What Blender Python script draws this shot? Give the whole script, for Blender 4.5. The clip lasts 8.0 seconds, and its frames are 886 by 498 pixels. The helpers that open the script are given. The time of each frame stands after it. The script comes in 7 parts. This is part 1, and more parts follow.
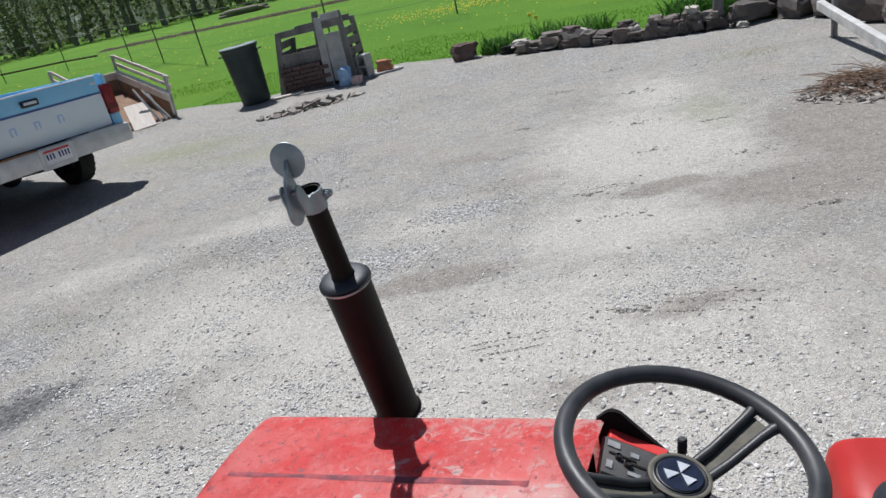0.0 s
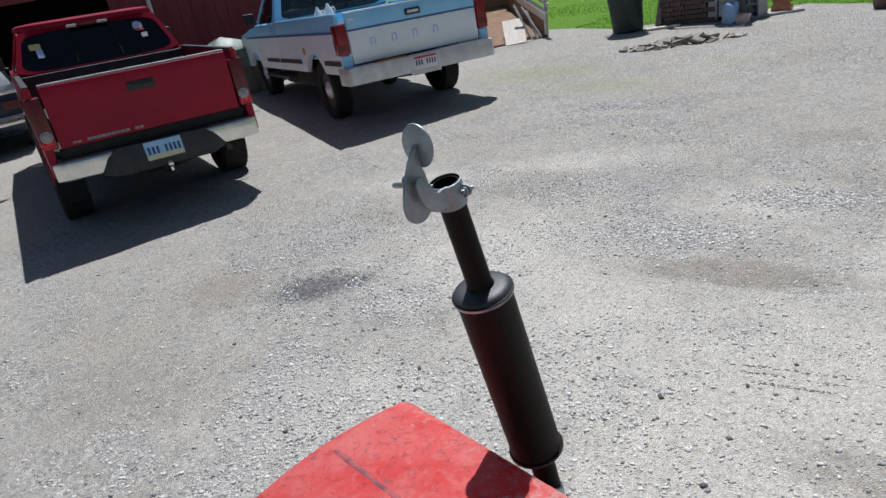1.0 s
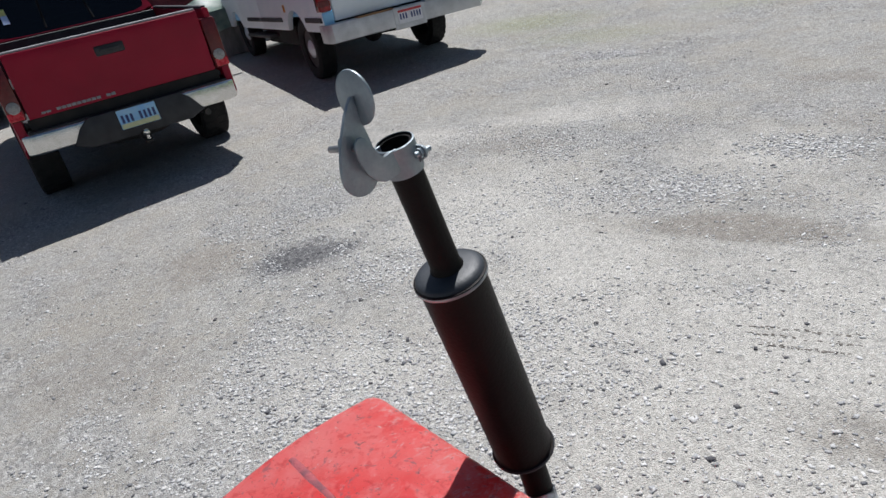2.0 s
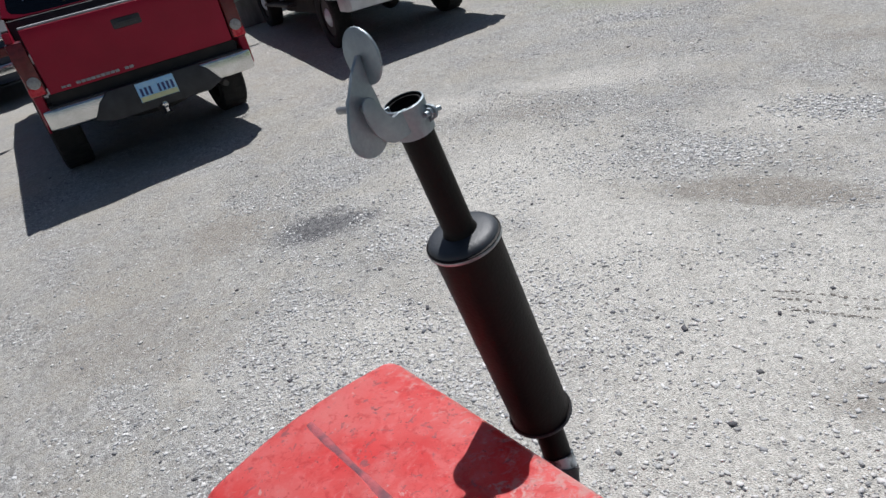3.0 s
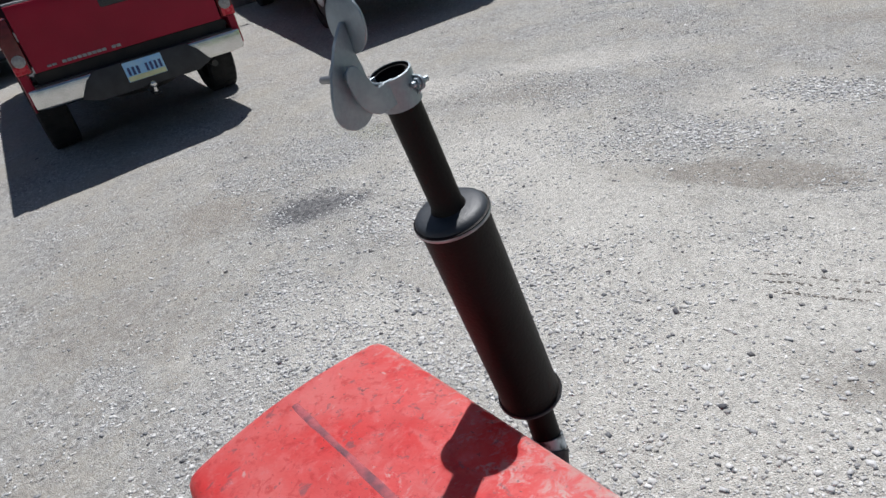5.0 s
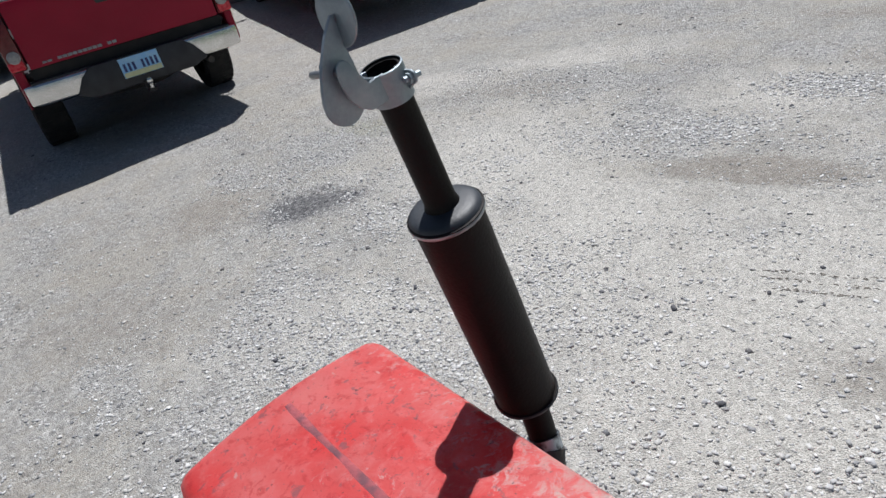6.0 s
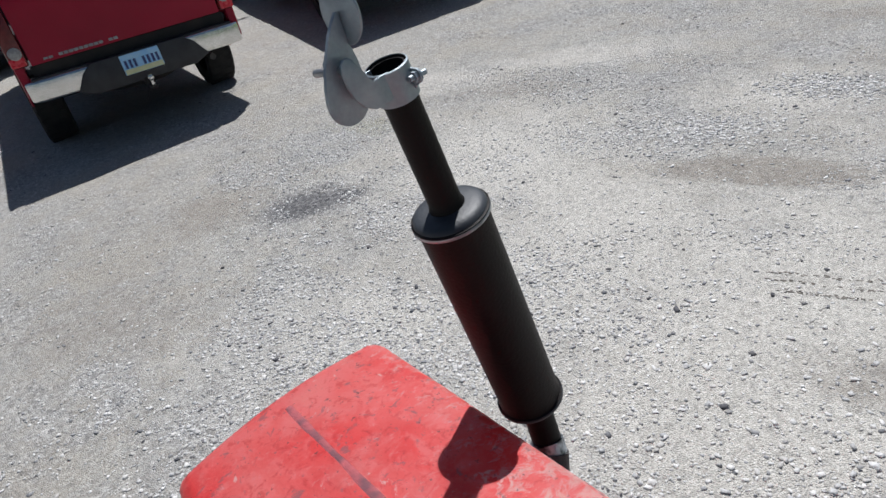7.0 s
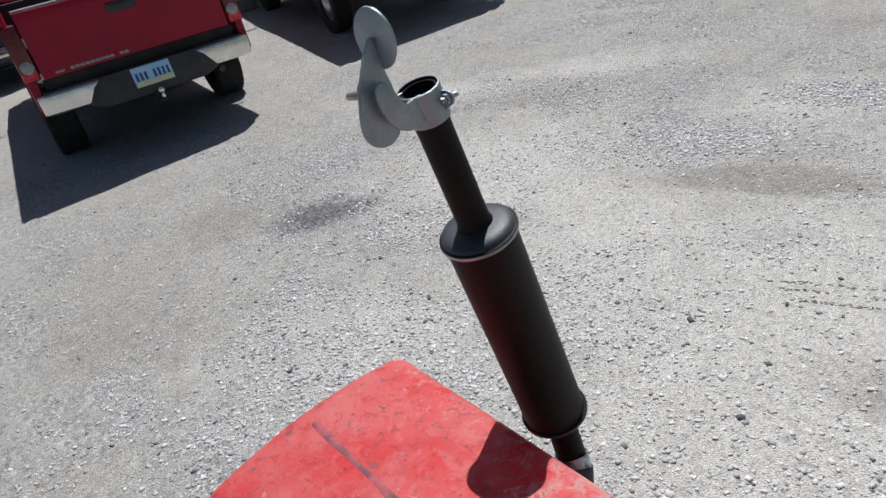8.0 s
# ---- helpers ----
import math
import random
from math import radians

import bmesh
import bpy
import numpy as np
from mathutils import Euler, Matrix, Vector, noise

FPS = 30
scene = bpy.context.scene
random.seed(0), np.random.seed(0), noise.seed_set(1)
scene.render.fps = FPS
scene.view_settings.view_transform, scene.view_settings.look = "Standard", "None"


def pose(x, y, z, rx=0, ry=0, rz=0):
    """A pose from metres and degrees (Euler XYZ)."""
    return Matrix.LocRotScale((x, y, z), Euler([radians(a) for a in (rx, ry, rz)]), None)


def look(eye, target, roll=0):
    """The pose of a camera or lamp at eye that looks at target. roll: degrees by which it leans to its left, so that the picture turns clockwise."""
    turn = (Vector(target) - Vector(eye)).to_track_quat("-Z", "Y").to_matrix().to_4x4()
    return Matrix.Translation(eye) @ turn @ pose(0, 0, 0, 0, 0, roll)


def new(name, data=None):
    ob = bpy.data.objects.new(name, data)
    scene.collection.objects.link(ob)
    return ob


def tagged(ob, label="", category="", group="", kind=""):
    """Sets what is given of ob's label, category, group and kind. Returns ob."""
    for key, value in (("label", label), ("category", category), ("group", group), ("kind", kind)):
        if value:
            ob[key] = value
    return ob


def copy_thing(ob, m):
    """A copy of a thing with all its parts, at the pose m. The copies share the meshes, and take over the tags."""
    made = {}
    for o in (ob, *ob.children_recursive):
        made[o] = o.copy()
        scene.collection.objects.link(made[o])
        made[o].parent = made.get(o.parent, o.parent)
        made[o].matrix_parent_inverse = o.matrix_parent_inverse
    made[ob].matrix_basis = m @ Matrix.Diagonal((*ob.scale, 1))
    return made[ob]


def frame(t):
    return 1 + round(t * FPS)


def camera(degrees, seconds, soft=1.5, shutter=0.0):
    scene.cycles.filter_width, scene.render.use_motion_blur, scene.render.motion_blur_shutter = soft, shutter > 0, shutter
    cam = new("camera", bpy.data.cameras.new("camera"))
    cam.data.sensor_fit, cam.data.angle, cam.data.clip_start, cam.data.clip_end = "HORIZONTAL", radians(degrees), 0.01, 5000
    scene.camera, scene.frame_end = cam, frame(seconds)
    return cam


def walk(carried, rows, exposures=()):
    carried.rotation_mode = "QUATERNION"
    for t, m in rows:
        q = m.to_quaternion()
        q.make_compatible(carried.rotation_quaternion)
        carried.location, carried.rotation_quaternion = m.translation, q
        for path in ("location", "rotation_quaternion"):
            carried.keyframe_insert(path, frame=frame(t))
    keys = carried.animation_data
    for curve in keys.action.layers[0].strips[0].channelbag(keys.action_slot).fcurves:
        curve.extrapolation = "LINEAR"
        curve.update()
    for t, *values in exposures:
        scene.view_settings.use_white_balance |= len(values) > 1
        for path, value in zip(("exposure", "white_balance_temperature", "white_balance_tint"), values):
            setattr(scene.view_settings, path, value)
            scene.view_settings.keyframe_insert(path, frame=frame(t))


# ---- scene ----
cam = camera(64.9, 8.0)
PATH = [
    (0, (0.479, 0.639, 1.835), (0.16, 2.449, 1.046), -12.8),
    (0.2, (0.565, 0.72, 1.838), (0.126, 2.506, 1.051), -11.9),
    (0.4, (0.656, 0.78, 1.82), (0.037, 2.517, 1.046), -10.6),
    (0.5, (0.674, 0.83, 1.806), (-0.047, 2.528, 1.032), -10.8),
    (0.6, (0.708, 0.859, 1.826), (-0.206, 2.466, 1.064), -10.5),
    (0.8, (0.724, 0.925, 1.833), (-0.351, 2.427, 1.067), -9.6),
    (1, (0.696, 1.028, 1.804), (-0.506, 2.421, 1.021), -11.0),
    (1.2, (0.651, 1.128, 1.763), (-0.574, 2.495, 0.969), -13.3),
    (1.5, (0.604, 1.215, 1.728), (-0.584, 2.603, 0.913), -13.0),
    (2, (0.615, 1.211, 1.733), (-0.57, 2.556, 0.844), -13.3),
    (2.2, (0.621, 1.207, 1.727), (-0.589, 2.518, 0.823), -14.5),
    (3.3, (0.615, 1.226, 1.715), (-0.607, 2.489, 0.761), -15.2),
    (3.5, (0.621, 1.226, 1.714), (-0.594, 2.492, 0.754), -15.0),
    (4, (0.616, 1.228, 1.714), (-0.599, 2.488, 0.745), -14.9),
    (4.5, (0.61, 1.231, 1.705), (-0.594, 2.489, 0.722), -14.8),
    (6, (0.602, 1.251, 1.688), (-0.591, 2.504, 0.685), -14.9),
    (6.5, (0.596, 1.256, 1.688), (-0.595, 2.507, 0.681), -14.6),
    (7, (0.588, 1.26, 1.685), (-0.605, 2.51, 0.679), -14.6),
    (7.5, (0.589, 1.261, 1.685), (-0.608, 2.505, 0.675), -15.2),
    (8, (0.57, 1.243, 1.707), (-0.64, 2.496, 0.724), -15.1),
]
walk(cam, [(t, look(eye, target, roll)) for t, eye, target, roll in PATH],
     exposures=((0, -0.04, 6150, 10), (8, -0.04, 6150, 10)))

# ---------------------------------------------------------------- world, sun, exposure
SUN_FROM = Vector((-0.235, 0.485, 1.0)).normalized()      # towards the sun
world = bpy.data.worlds.new("world")
scene.world = world
world.use_nodes = True
wn = world.node_tree.nodes
sky = wn.new("ShaderNodeTexSky")
sky.sky_type = "NISHITA"
sky.sun_disc = False
sky.sun_elevation = math.asin(SUN_FROM.z)
sky.sun_rotation = math.atan2(SUN_FROM.x, SUN_FROM.y)
wn["Background"].inputs["Strength"].default_value = 0.046
world.node_tree.links.new(sky.outputs["Color"], wn["Background"].inputs["Color"])
sun_data = bpy.data.lights.new("sun", "SUN")
sun_data.energy = 4.85
sun_data.angle = radians(0.55)
sun_data.color = (1.0, 0.965, 0.93)
sun = new("sun", sun_data)
sun.matrix_world = Matrix.Translation((-20, 32, 45)) @ SUN_FROM.to_track_quat("Z", "Y").to_matrix().to_4x4()
scene.view_settings.exposure = 0.0


# ---------------------------------------------------------------- materials
def mat(name, c1, c2, scale=8.0, rough=0.6, metal=0.0, bump=0.0, bscale=60.0, fine=0.15, rough2=None, spec=0.5, contrast=(0.35, 0.65), stretch=None):
    """Two colours mixed by a coarse noise, a fine grain over both, a bump and an uneven roughness."""
    m = bpy.data.materials.new(name)
    m.use_nodes = True
    n, l = m.node_tree.nodes, m.node_tree.links
    b = n["Principled BSDF"]
    tc = n.new("ShaderNodeTexCoord")
    src = tc.outputs["Object"]
    if stretch:
        mp = n.new("ShaderNodeMapping")
        mp.inputs["Scale"].default_value = stretch
        l.new(src, mp.inputs["Vector"])
        src = mp.outputs["Vector"]
    big = n.new("ShaderNodeTexNoise")
    big.inputs["Scale"].default_value, big.inputs["Detail"].default_value = scale, 6
    l.new(src, big.inputs["Vector"])
    ramp = n.new("ShaderNodeValToRGB")
    ramp.color_ramp.elements[0].position, ramp.color_ramp.elements[1].position = contrast
    ramp.color_ramp.elements[0].color, ramp.color_ramp.elements[1].color = (*c1, 1), (*c2, 1)
    l.new(big.outputs["Fac"], ramp.inputs["Fac"])
    grain = n.new("ShaderNodeTexNoise")
    grain.inputs["Scale"].default_value, grain.inputs["Detail"].default_value = bscale, 4
    l.new(src, grain.inputs["Vector"])
    mul = n.new("ShaderNodeMix")
    mul.data_type, mul.blend_type = "RGBA", "OVERLAY"
    mul.inputs["Factor"].default_value = fine
    l.new(ramp.outputs["Color"], mul.inputs["A"])
    l.new(grain.outputs["Fac"], mul.inputs["B"])
    l.new(mul.outputs["Result"], b.inputs["Base Color"])
    mr = n.new("ShaderNodeMapRange")
    mr.inputs["To Min"].default_value = rough
    mr.inputs["To Max"].default_value = rough2 if rough2 is not None else min(1, rough + 0.15)
    l.new(big.outputs["Fac"], mr.inputs["Value"])
    l.new(mr.outputs["Result"], b.inputs["Roughness"])
    b.inputs["Metallic"].default_value = metal
    b.inputs["Specular IOR Level"].default_value = spec
    if bump:
        bp = n.new("ShaderNodeBump")
        bp.inputs["Strength"].default_value, bp.inputs["Distance"].default_value = bump, 0.01
        l.new(grain.outputs["Fac"], bp.inputs["Height"])
        l.new(bp.outputs["Normal"], b.inputs["Normal"])
    return m


def island_mat(name, colours, rough=0.85, bump=0.3, bscale=90.0, by_object=False, through_light=0.0):
    """A colour for each loose piece, with grain."""
    m = bpy.data.materials.new(name)
    m.use_nodes = True
    n, l = m.node_tree.nodes, m.node_tree.links
    b = n["Principled BSDF"]
    src = n.new("ShaderNodeObjectInfo").outputs["Random"] if by_object else n.new("ShaderNodeNewGeometry").outputs["Random Per Island"]
    ramp = n.new("ShaderNodeValToRGB")
    els = ramp.color_ramp.elements
    while len(els) < len(colours):
        els.new(0.5)
    for k, c in enumerate(colours):
        els[k].position = k / (len(colours) - 1)
        els[k].color = (*c, 1)
    l.new(src, ramp.inputs["Fac"])
    tc = n.new("ShaderNodeTexCoord")
    grain = n.new("ShaderNodeTexNoise")
    grain.inputs["Scale"].default_value, grain.inputs["Detail"].default_value = bscale, 5
    l.new(tc.outputs["Object"], grain.inputs["Vector"])
    mul = n.new("ShaderNodeMix")
    mul.data_type, mul.blend_type = "RGBA", "OVERLAY"
    mul.inputs["Factor"].default_value = 0.35
    l.new(ramp.outputs["Color"], mul.inputs["A"])
    l.new(grain.outputs["Fac"], mul.inputs["B"])
    l.new(mul.outputs["Result"], b.inputs["Base Color"])
    b.inputs["Roughness"].default_value = rough
    if bump:
        bp = n.new("ShaderNodeBump")
        bp.inputs["Strength"].default_value, bp.inputs["Distance"].default_value = bump, 0.01
        l.new(grain.outputs["Fac"], bp.inputs["Height"])
        l.new(bp.outputs["Normal"], b.inputs["Normal"])
    if through_light:
        out = n["Material Output"]
        tl = n.new("ShaderNodeBsdfTranslucent")
        l.new(mul.outputs["Result"], tl.inputs["Color"])
        mx = n.new("ShaderNodeMixShader")
        mx.inputs["Fac"].default_value = through_light
        l.new(b.outputs["BSDF"], mx.inputs[1])
        l.new(tl.outputs["BSDF"], mx.inputs[2])
        l.new(mx.outputs["Shader"], out.inputs["Surface"])
    return m


def glass_mat(name, tint, rough=0.05, clear=0.35):
    """Tinted car glass: partly see-through, glossy."""
    m = bpy.data.materials.new(name)
    m.use_nodes = True
    n, l = m.node_tree.nodes, m.node_tree.links
    out = n["Material Output"]
    n.remove(n["Principled BSDF"])
    tr = n.new("ShaderNodeBsdfTransparent")
    tr.inputs["Color"].default_value = (*[clear * c for c in tint], 1)
    gl = n.new("ShaderNodeBsdfGlossy")
    gl.inputs["Roughness"].default_value = rough
    gl.inputs["Color"].default_value = (0.9, 0.95, 1.0, 1)
    fr = n.new("ShaderNodeFresnel")
    fr.inputs["IOR"].default_value = 1.5
    mx = n.new("ShaderNodeMixShader")
    l.new(fr.outputs["Fac"], mx.inputs["Fac"])
    l.new(tr.outputs["BSDF"], mx.inputs[1])
    l.new(gl.outputs["BSDF"], mx.inputs[2])
    l.new(mx.outputs["Shader"], out.inputs["Surface"])
    return m


def worn_paint(name, base, faded, bare, rust):
    """Old tractor paint: faded patches, feathery rubs to pale undercoat, thickest along the far edge, small grey smudges and chips."""
    m = mat(name, base, faded, scale=5.0, rough=0.34, bump=0.05, bscale=180.0, fine=0.14, rough2=0.52, contrast=(0.42, 0.68), spec=0.75)
    n, l = m.node_tree.nodes, m.node_tree.links
    b = n["Principled BSDF"]
    under = b.inputs["Base Color"].links[0].from_socket
    tc = n.new("ShaderNodeTexCoord")

    def layer(scale, detail, rough, low, high, offset, squeeze=(1, 1, 1), extra=None):
        mp = n.new("ShaderNodeMapping")
        mp.inputs["Location"].default_value = (offset, offset * 0.3, 0)
        mp.inputs["Scale"].default_value = squeeze
        l.new(tc.outputs["Object"], mp.inputs["Vector"])
        tex = n.new("ShaderNodeTexNoise")
        for key, val in (("Scale", scale), ("Detail", detail), ("Roughness", rough), ("Distortion", 0.5)):
            tex.inputs[key].default_value = val
        l.new(mp.outputs["Vector"], tex.inputs["Vector"])
        val = tex.outputs["Fac"]
        if extra is not None:
            ad = n.new("ShaderNodeMath")
            l.new(extra, ad.inputs[0])
            l.new(val, ad.inputs[1])
            val = ad.outputs["Value"]
        mr = n.new("ShaderNodeMapRange")
        mr.inputs["From Min"].default_value, mr.inputs["From Max"].default_value = low, high
        l.new(val, mr.inputs["Value"])
        return mr.outputs["Result"]

    xyz = n.new("ShaderNodeSeparateXYZ")
    l.new(tc.outputs["Object"], xyz.inputs["Vector"])
    side = n.new("ShaderNodeMapRange")
    side.inputs["From Min"].default_value, side.inputs["From Max"].default_value = -0.11, -0.005
    side.inputs["To Max"].default_value = 0.15
    l.new(xyz.outputs["Y"], side.inputs["Value"])
    rear = n.new("ShaderNodeMapRange")
    rear.inputs["From Min"].default_value, rear.inputs["From Max"].default_value = 0.30, 0.50
    rear.inputs["To Max"].default_value = 0.075
    l.new(xyz.outputs["X"], rear.inputs["Value"])
    rubbed = n.new("ShaderNodeMath")
    l.new(side.outputs["Result"], rubbed.inputs[0])
    l.new(rear.outputs["Result"], rubbed.inputs[1])
    behind = n.new("ShaderNodeMapRange")
    behind.inputs["From Min"].default_value, behind.inputs["From Max"].default_value = 0.46, 0.58
    l.new(xyz.outputs["X"], behind.inputs["Value"])
    near = n.new("ShaderNodeMapRange")
    near.inputs["From Min"].default_value, near.inputs["From Max"].default_value = -0.185, -0.215
    l.new(xyz.outputs["Y"], near.inputs["Value"])
    worn = n.new("ShaderNodeMath")
    worn.operation = "MULTIPLY"
    l.new(behind.outputs["Result"], worn.inputs[0])
    l.new(near.outputs["Result"], worn.inputs[1])
    layers = ((worn.outputs["Value"], (0.86, 0.48, 0.44), 0.7), (layer(26, 6, 0.65, 0.48, 0.62, 1.7), faded, 0.6), (layer(48, 7, 0.7, 0.54, 0.64, 4.6), (0.74, 0.035, 0.04), 0.6),
              (layer(46, 10, 0.75, 0.63, 0.74, 0.4, (1, 0.7, 1), rubbed.outputs["Value"]), (0.86, 0.66, 0.62), 0.65),
              (layer(21, 6, 0.62, 0.66, 0.70, 2.2, (0.8, 1.1, 1), rear.outputs["Result"]), (0.86, 0.70, 0.66), 0.7),
              (layer(60, 8, 0.7, 0.59, 0.66, 3.1, (1, 0.7, 1)), bare, 0.30),
              (layer(42, 8, 0.65, 0.60, 0.66, 7.7), rust, 0.65),
              (layer(130, 4, 0.6, 0.66, 0.70, 5.5), (0.08, 0.05, 0.05), 0.7))
    for mask, colour, strength in layers:
        fac = n.new("ShaderNodeMath")
        fac.operation = "MULTIPLY"
        fac.inputs[1].default_value = strength
        l.new(mask, fac.inputs[0])
        mx = n.new("ShaderNodeMix")
        mx.data_type = "RGBA"
        mx.inputs["B"].default_value = (*colour, 1)
        l.new(fac.outputs["Value"], mx.inputs["Factor"])
        l.new(under, mx.inputs["A"])
        under = mx.outputs["Result"]
    l.new(under, b.inputs["Base Color"])
    return m


hood_red = worn_paint("hood_red", (0.92, 0.080, 0.078), (0.95, 0.27, 0.26), (0.88, 0.50, 0.48), (0.36, 0.16, 0.18))
fender_red = mat("fender_red", (0.74, 0.045, 0.045), (0.80, 0.09, 0.08), 6, 0.35, bump=0.05, bscale=150, fine=0.12, rough2=0.5)
seam_dirt = mat("seam_dirt", (0.19, 0.085, 0.10), (0.46, 0.115, 0.125), 32, 0.95, bump=0.3, spec=0.06)
muffler_black = mat("muffler_black", (0.007, 0.006, 0.006), (0.012, 0.009, 0.0085), 9, 0.42, bump=0.10, bscale=220, rough2=0.60, spec=0.17)
cap_grey = mat("cap_grey", (0.28, 0.325, 0.355), (0.37, 0.42, 0.45), 18, 0.42, metal=0.55, bump=0.10, bscale=160, rough2=0.6)
bolt_steel = mat("bolt_steel", (0.25, 0.26, 0.27), (0.42, 0.43, 0.44), 60, 0.35, metal=0.8)
# lighter than the muffler's black: the dome's sunlit sheen put into the colour
dome_black = mat("dome_black", (0.032, 0.036, 0.042), (0.055, 0.061, 0.07), 14, 0.42, bump=0.06, bscale=200, rough2=0.58, spec=0.5)
lens_grey = mat("lens_grey", (0.26, 0.25, 0.25), (0.36, 0.35, 0.34), 40, 0.2)
seam_metal = mat("seam_metal", (0.16, 0.17, 0.18), (0.48, 0.50, 0.52), 35, 0.35, metal=0.7)
pipe_metal = mat("pipe_metal", (0.10, 0.11, 0.12), (0.50, 0.56, 0.61), 55, 0.35, metal=0.8, contrast=(0.42, 0.58))
# black for soot in the exhaust, and for the shade inside the cowl
soot_shade_black = mat("soot_shade_black", (0.004, 0.004, 0.004), (0.01, 0.009, 0.009), 20, 0.95)
spoke_olive = mat("spoke_olive", (0.10, 0.095, 0.075), (0.16, 0.15, 0.12), 25, 0.7, bump=0.2)
wheel_black = mat("wheel_black", (0.026, 0.028, 0.032), (0.055, 0.057, 0.062), 14, 0.36, bump=0.05, bscale=400, rough2=0.52)
dash_black = mat("dash_black", (0.05, 0.05, 0.052), (0.10, 0.10, 0.10), 10, 0.5, bump=0.1)
label_grey = mat("label_grey", (0.24, 0.255, 0.265), (0.36, 0.37, 0.375), 30, 0.5)
# grey standing for the highlight along the red tailgate's top edge
cap_highlight = mat("cap_highlight", (0.20, 0.20, 0.21), (0.30, 0.30, 0.31), 12, 0.5, bump=0.1)
silver = mat("silver", (0.62, 0.66, 0.72), (0.75, 0.78, 0.82), 40, 0.3, metal=0.3)
seat_vinyl = mat("seat_vinyl", (0.012, 0.016, 0.024), (0.025, 0.03, 0.04), 12, 0.4, bump=0.2, bscale=250)
rubber = mat("rubber", (0.008, 0.008, 0.008), (0.020, 0.019, 0.018), 12, 0.8, bump=0.3, bscale=120)
under_black = mat("under_black", (0.01, 0.01, 0.01), (0.025, 0.022, 0.02), 8, 0.75, bump=0.2)
iron = mat("iron", (0.05, 0.05, 0.05), (0.09, 0.08, 0.075), 10, 0.6, bump=0.3)

truck_red = mat("truck_red", (0.25, 0.004, 0.024), (0.30, 0.006, 0.030), 3, 0.26, bump=0.0, fine=0.04, rough2=0.4, spec=0.22)
truck_blue = mat("truck_blue", (0.27, 0.60, 0.88), (0.34, 0.66, 0.90), 4, 0.3, bump=0.03, fine=0.08, rough2=0.5, spec=0.2)
# white paint with the blue of skylit shade mixed into its colour
truck_white = mat("truck_white", (0.78, 0.86, 0.90), (0.84, 0.90, 0.93), 4, 0.3, bump=0.03, fine=0.08, rough2=0.55, spec=0.3)
pinstripe = mat("pinstripe", (0.05, 0.10, 0.30), (0.07, 0.13, 0.35), 20, 0.4)
chrome = mat("chrome", (0.62, 0.62, 0.60), (0.75, 0.75, 0.74), 12, 0.14, metal=1.0, bump=0.02, rough2=0.32)
dull_bumper = mat("dull_bumper", (0.50, 0.51, 0.52), (0.66, 0.67, 0.68), 7, 0.36, metal=0.35, bump=0.12, rough2=0.6)
rust = mat("rust", (0.22, 0.10, 0.04), (0.42, 0.25, 0.12), 25, 0.85, bump=0.4)
dark_plastic = mat("dark_plastic", (0.018, 0.019, 0.022), (0.035, 0.036, 0.04), 10, 0.5, bump=0.12, bscale=200)
tail_red = mat("tail_red", (0.20, 0.006, 0.010), (0.27, 0.010, 0.014), 30, 0.15, rough2=0.25)
lamp_red = mat("lamp_red", (0.55, 0.010, 0.03), (0.62, 0.02, 0.04), 30, 0.2)
tail_dark = mat("tail_dark", (0.10, 0.008, 0.010), (0.14, 0.012, 0.014), 30, 0.18, rough2=0.3)
lamp_clear = mat("lamp_clear", (0.55, 0.50, 0.46), (0.66, 0.62, 0.58), 40, 0.15, rough2=0.25)
lamp_smoked = mat("lamp_smoked", (0.20, 0.10, 0.10), (0.28, 0.16, 0.15), 40, 0.2)
lamp_amber = mat("lamp_amber", (0.65, 0.28, 0.04), (0.72, 0.34, 0.06), 40, 0.2)
tint_glass = glass_mat("tint_glass", (0.75, 0.85, 0.8), 0.04, 0.30)
clear_glass = glass_mat("clear_glass", (0.85, 0.95, 0.95), 0.05, 0.9)
cloth_grey = mat("cloth_grey", (0.10, 0.10, 0.11), (0.16, 0.16, 0.17), 20, 0.9, bump=0.2)
plate_blue = mat("plate_blue", (0.22, 0.52, 0.88), (0.42, 0.66, 0.85), 9, 0.4)
plate_gold = mat("plate_gold", (0.60, 0.62, 0.34), (0.70, 0.70, 0.42), 20, 0.4)
plate_white = mat("plate_white", (0.72, 0.73, 0.76), (0.80, 0.80, 0.82), 30, 0.4)
plate_ink = mat("plate_ink", (0.03, 0.05, 0.16), (0.05, 0.07, 0.2), 30, 0.5)
plate_red = mat("plate_red", (0.55, 0.05, 0.05), (0.6, 0.08, 0.08), 30, 0.5)
sticker_yellow = mat("sticker_yellow", (0.60, 0.62, 0.20), (0.68, 0.68, 0.28), 30, 0.6)
badge_navy = mat("badge_navy", (0.010, 0.016, 0.035), (0.016, 0.024, 0.05), 30, 0.25)
sticker_blue = mat("sticker_blue", (0.45, 0.58, 0.85), (0.55, 0.66, 0.9), 30, 0.6)
jug_white = mat("jug_white", (0.75, 0.75, 0.74), (0.82, 0.82, 0.8), 20, 0.45)
jug_pink = mat("jug_pink", (0.80, 0.30, 0.28), (0.85, 0.4, 0.36), 20, 0.5)

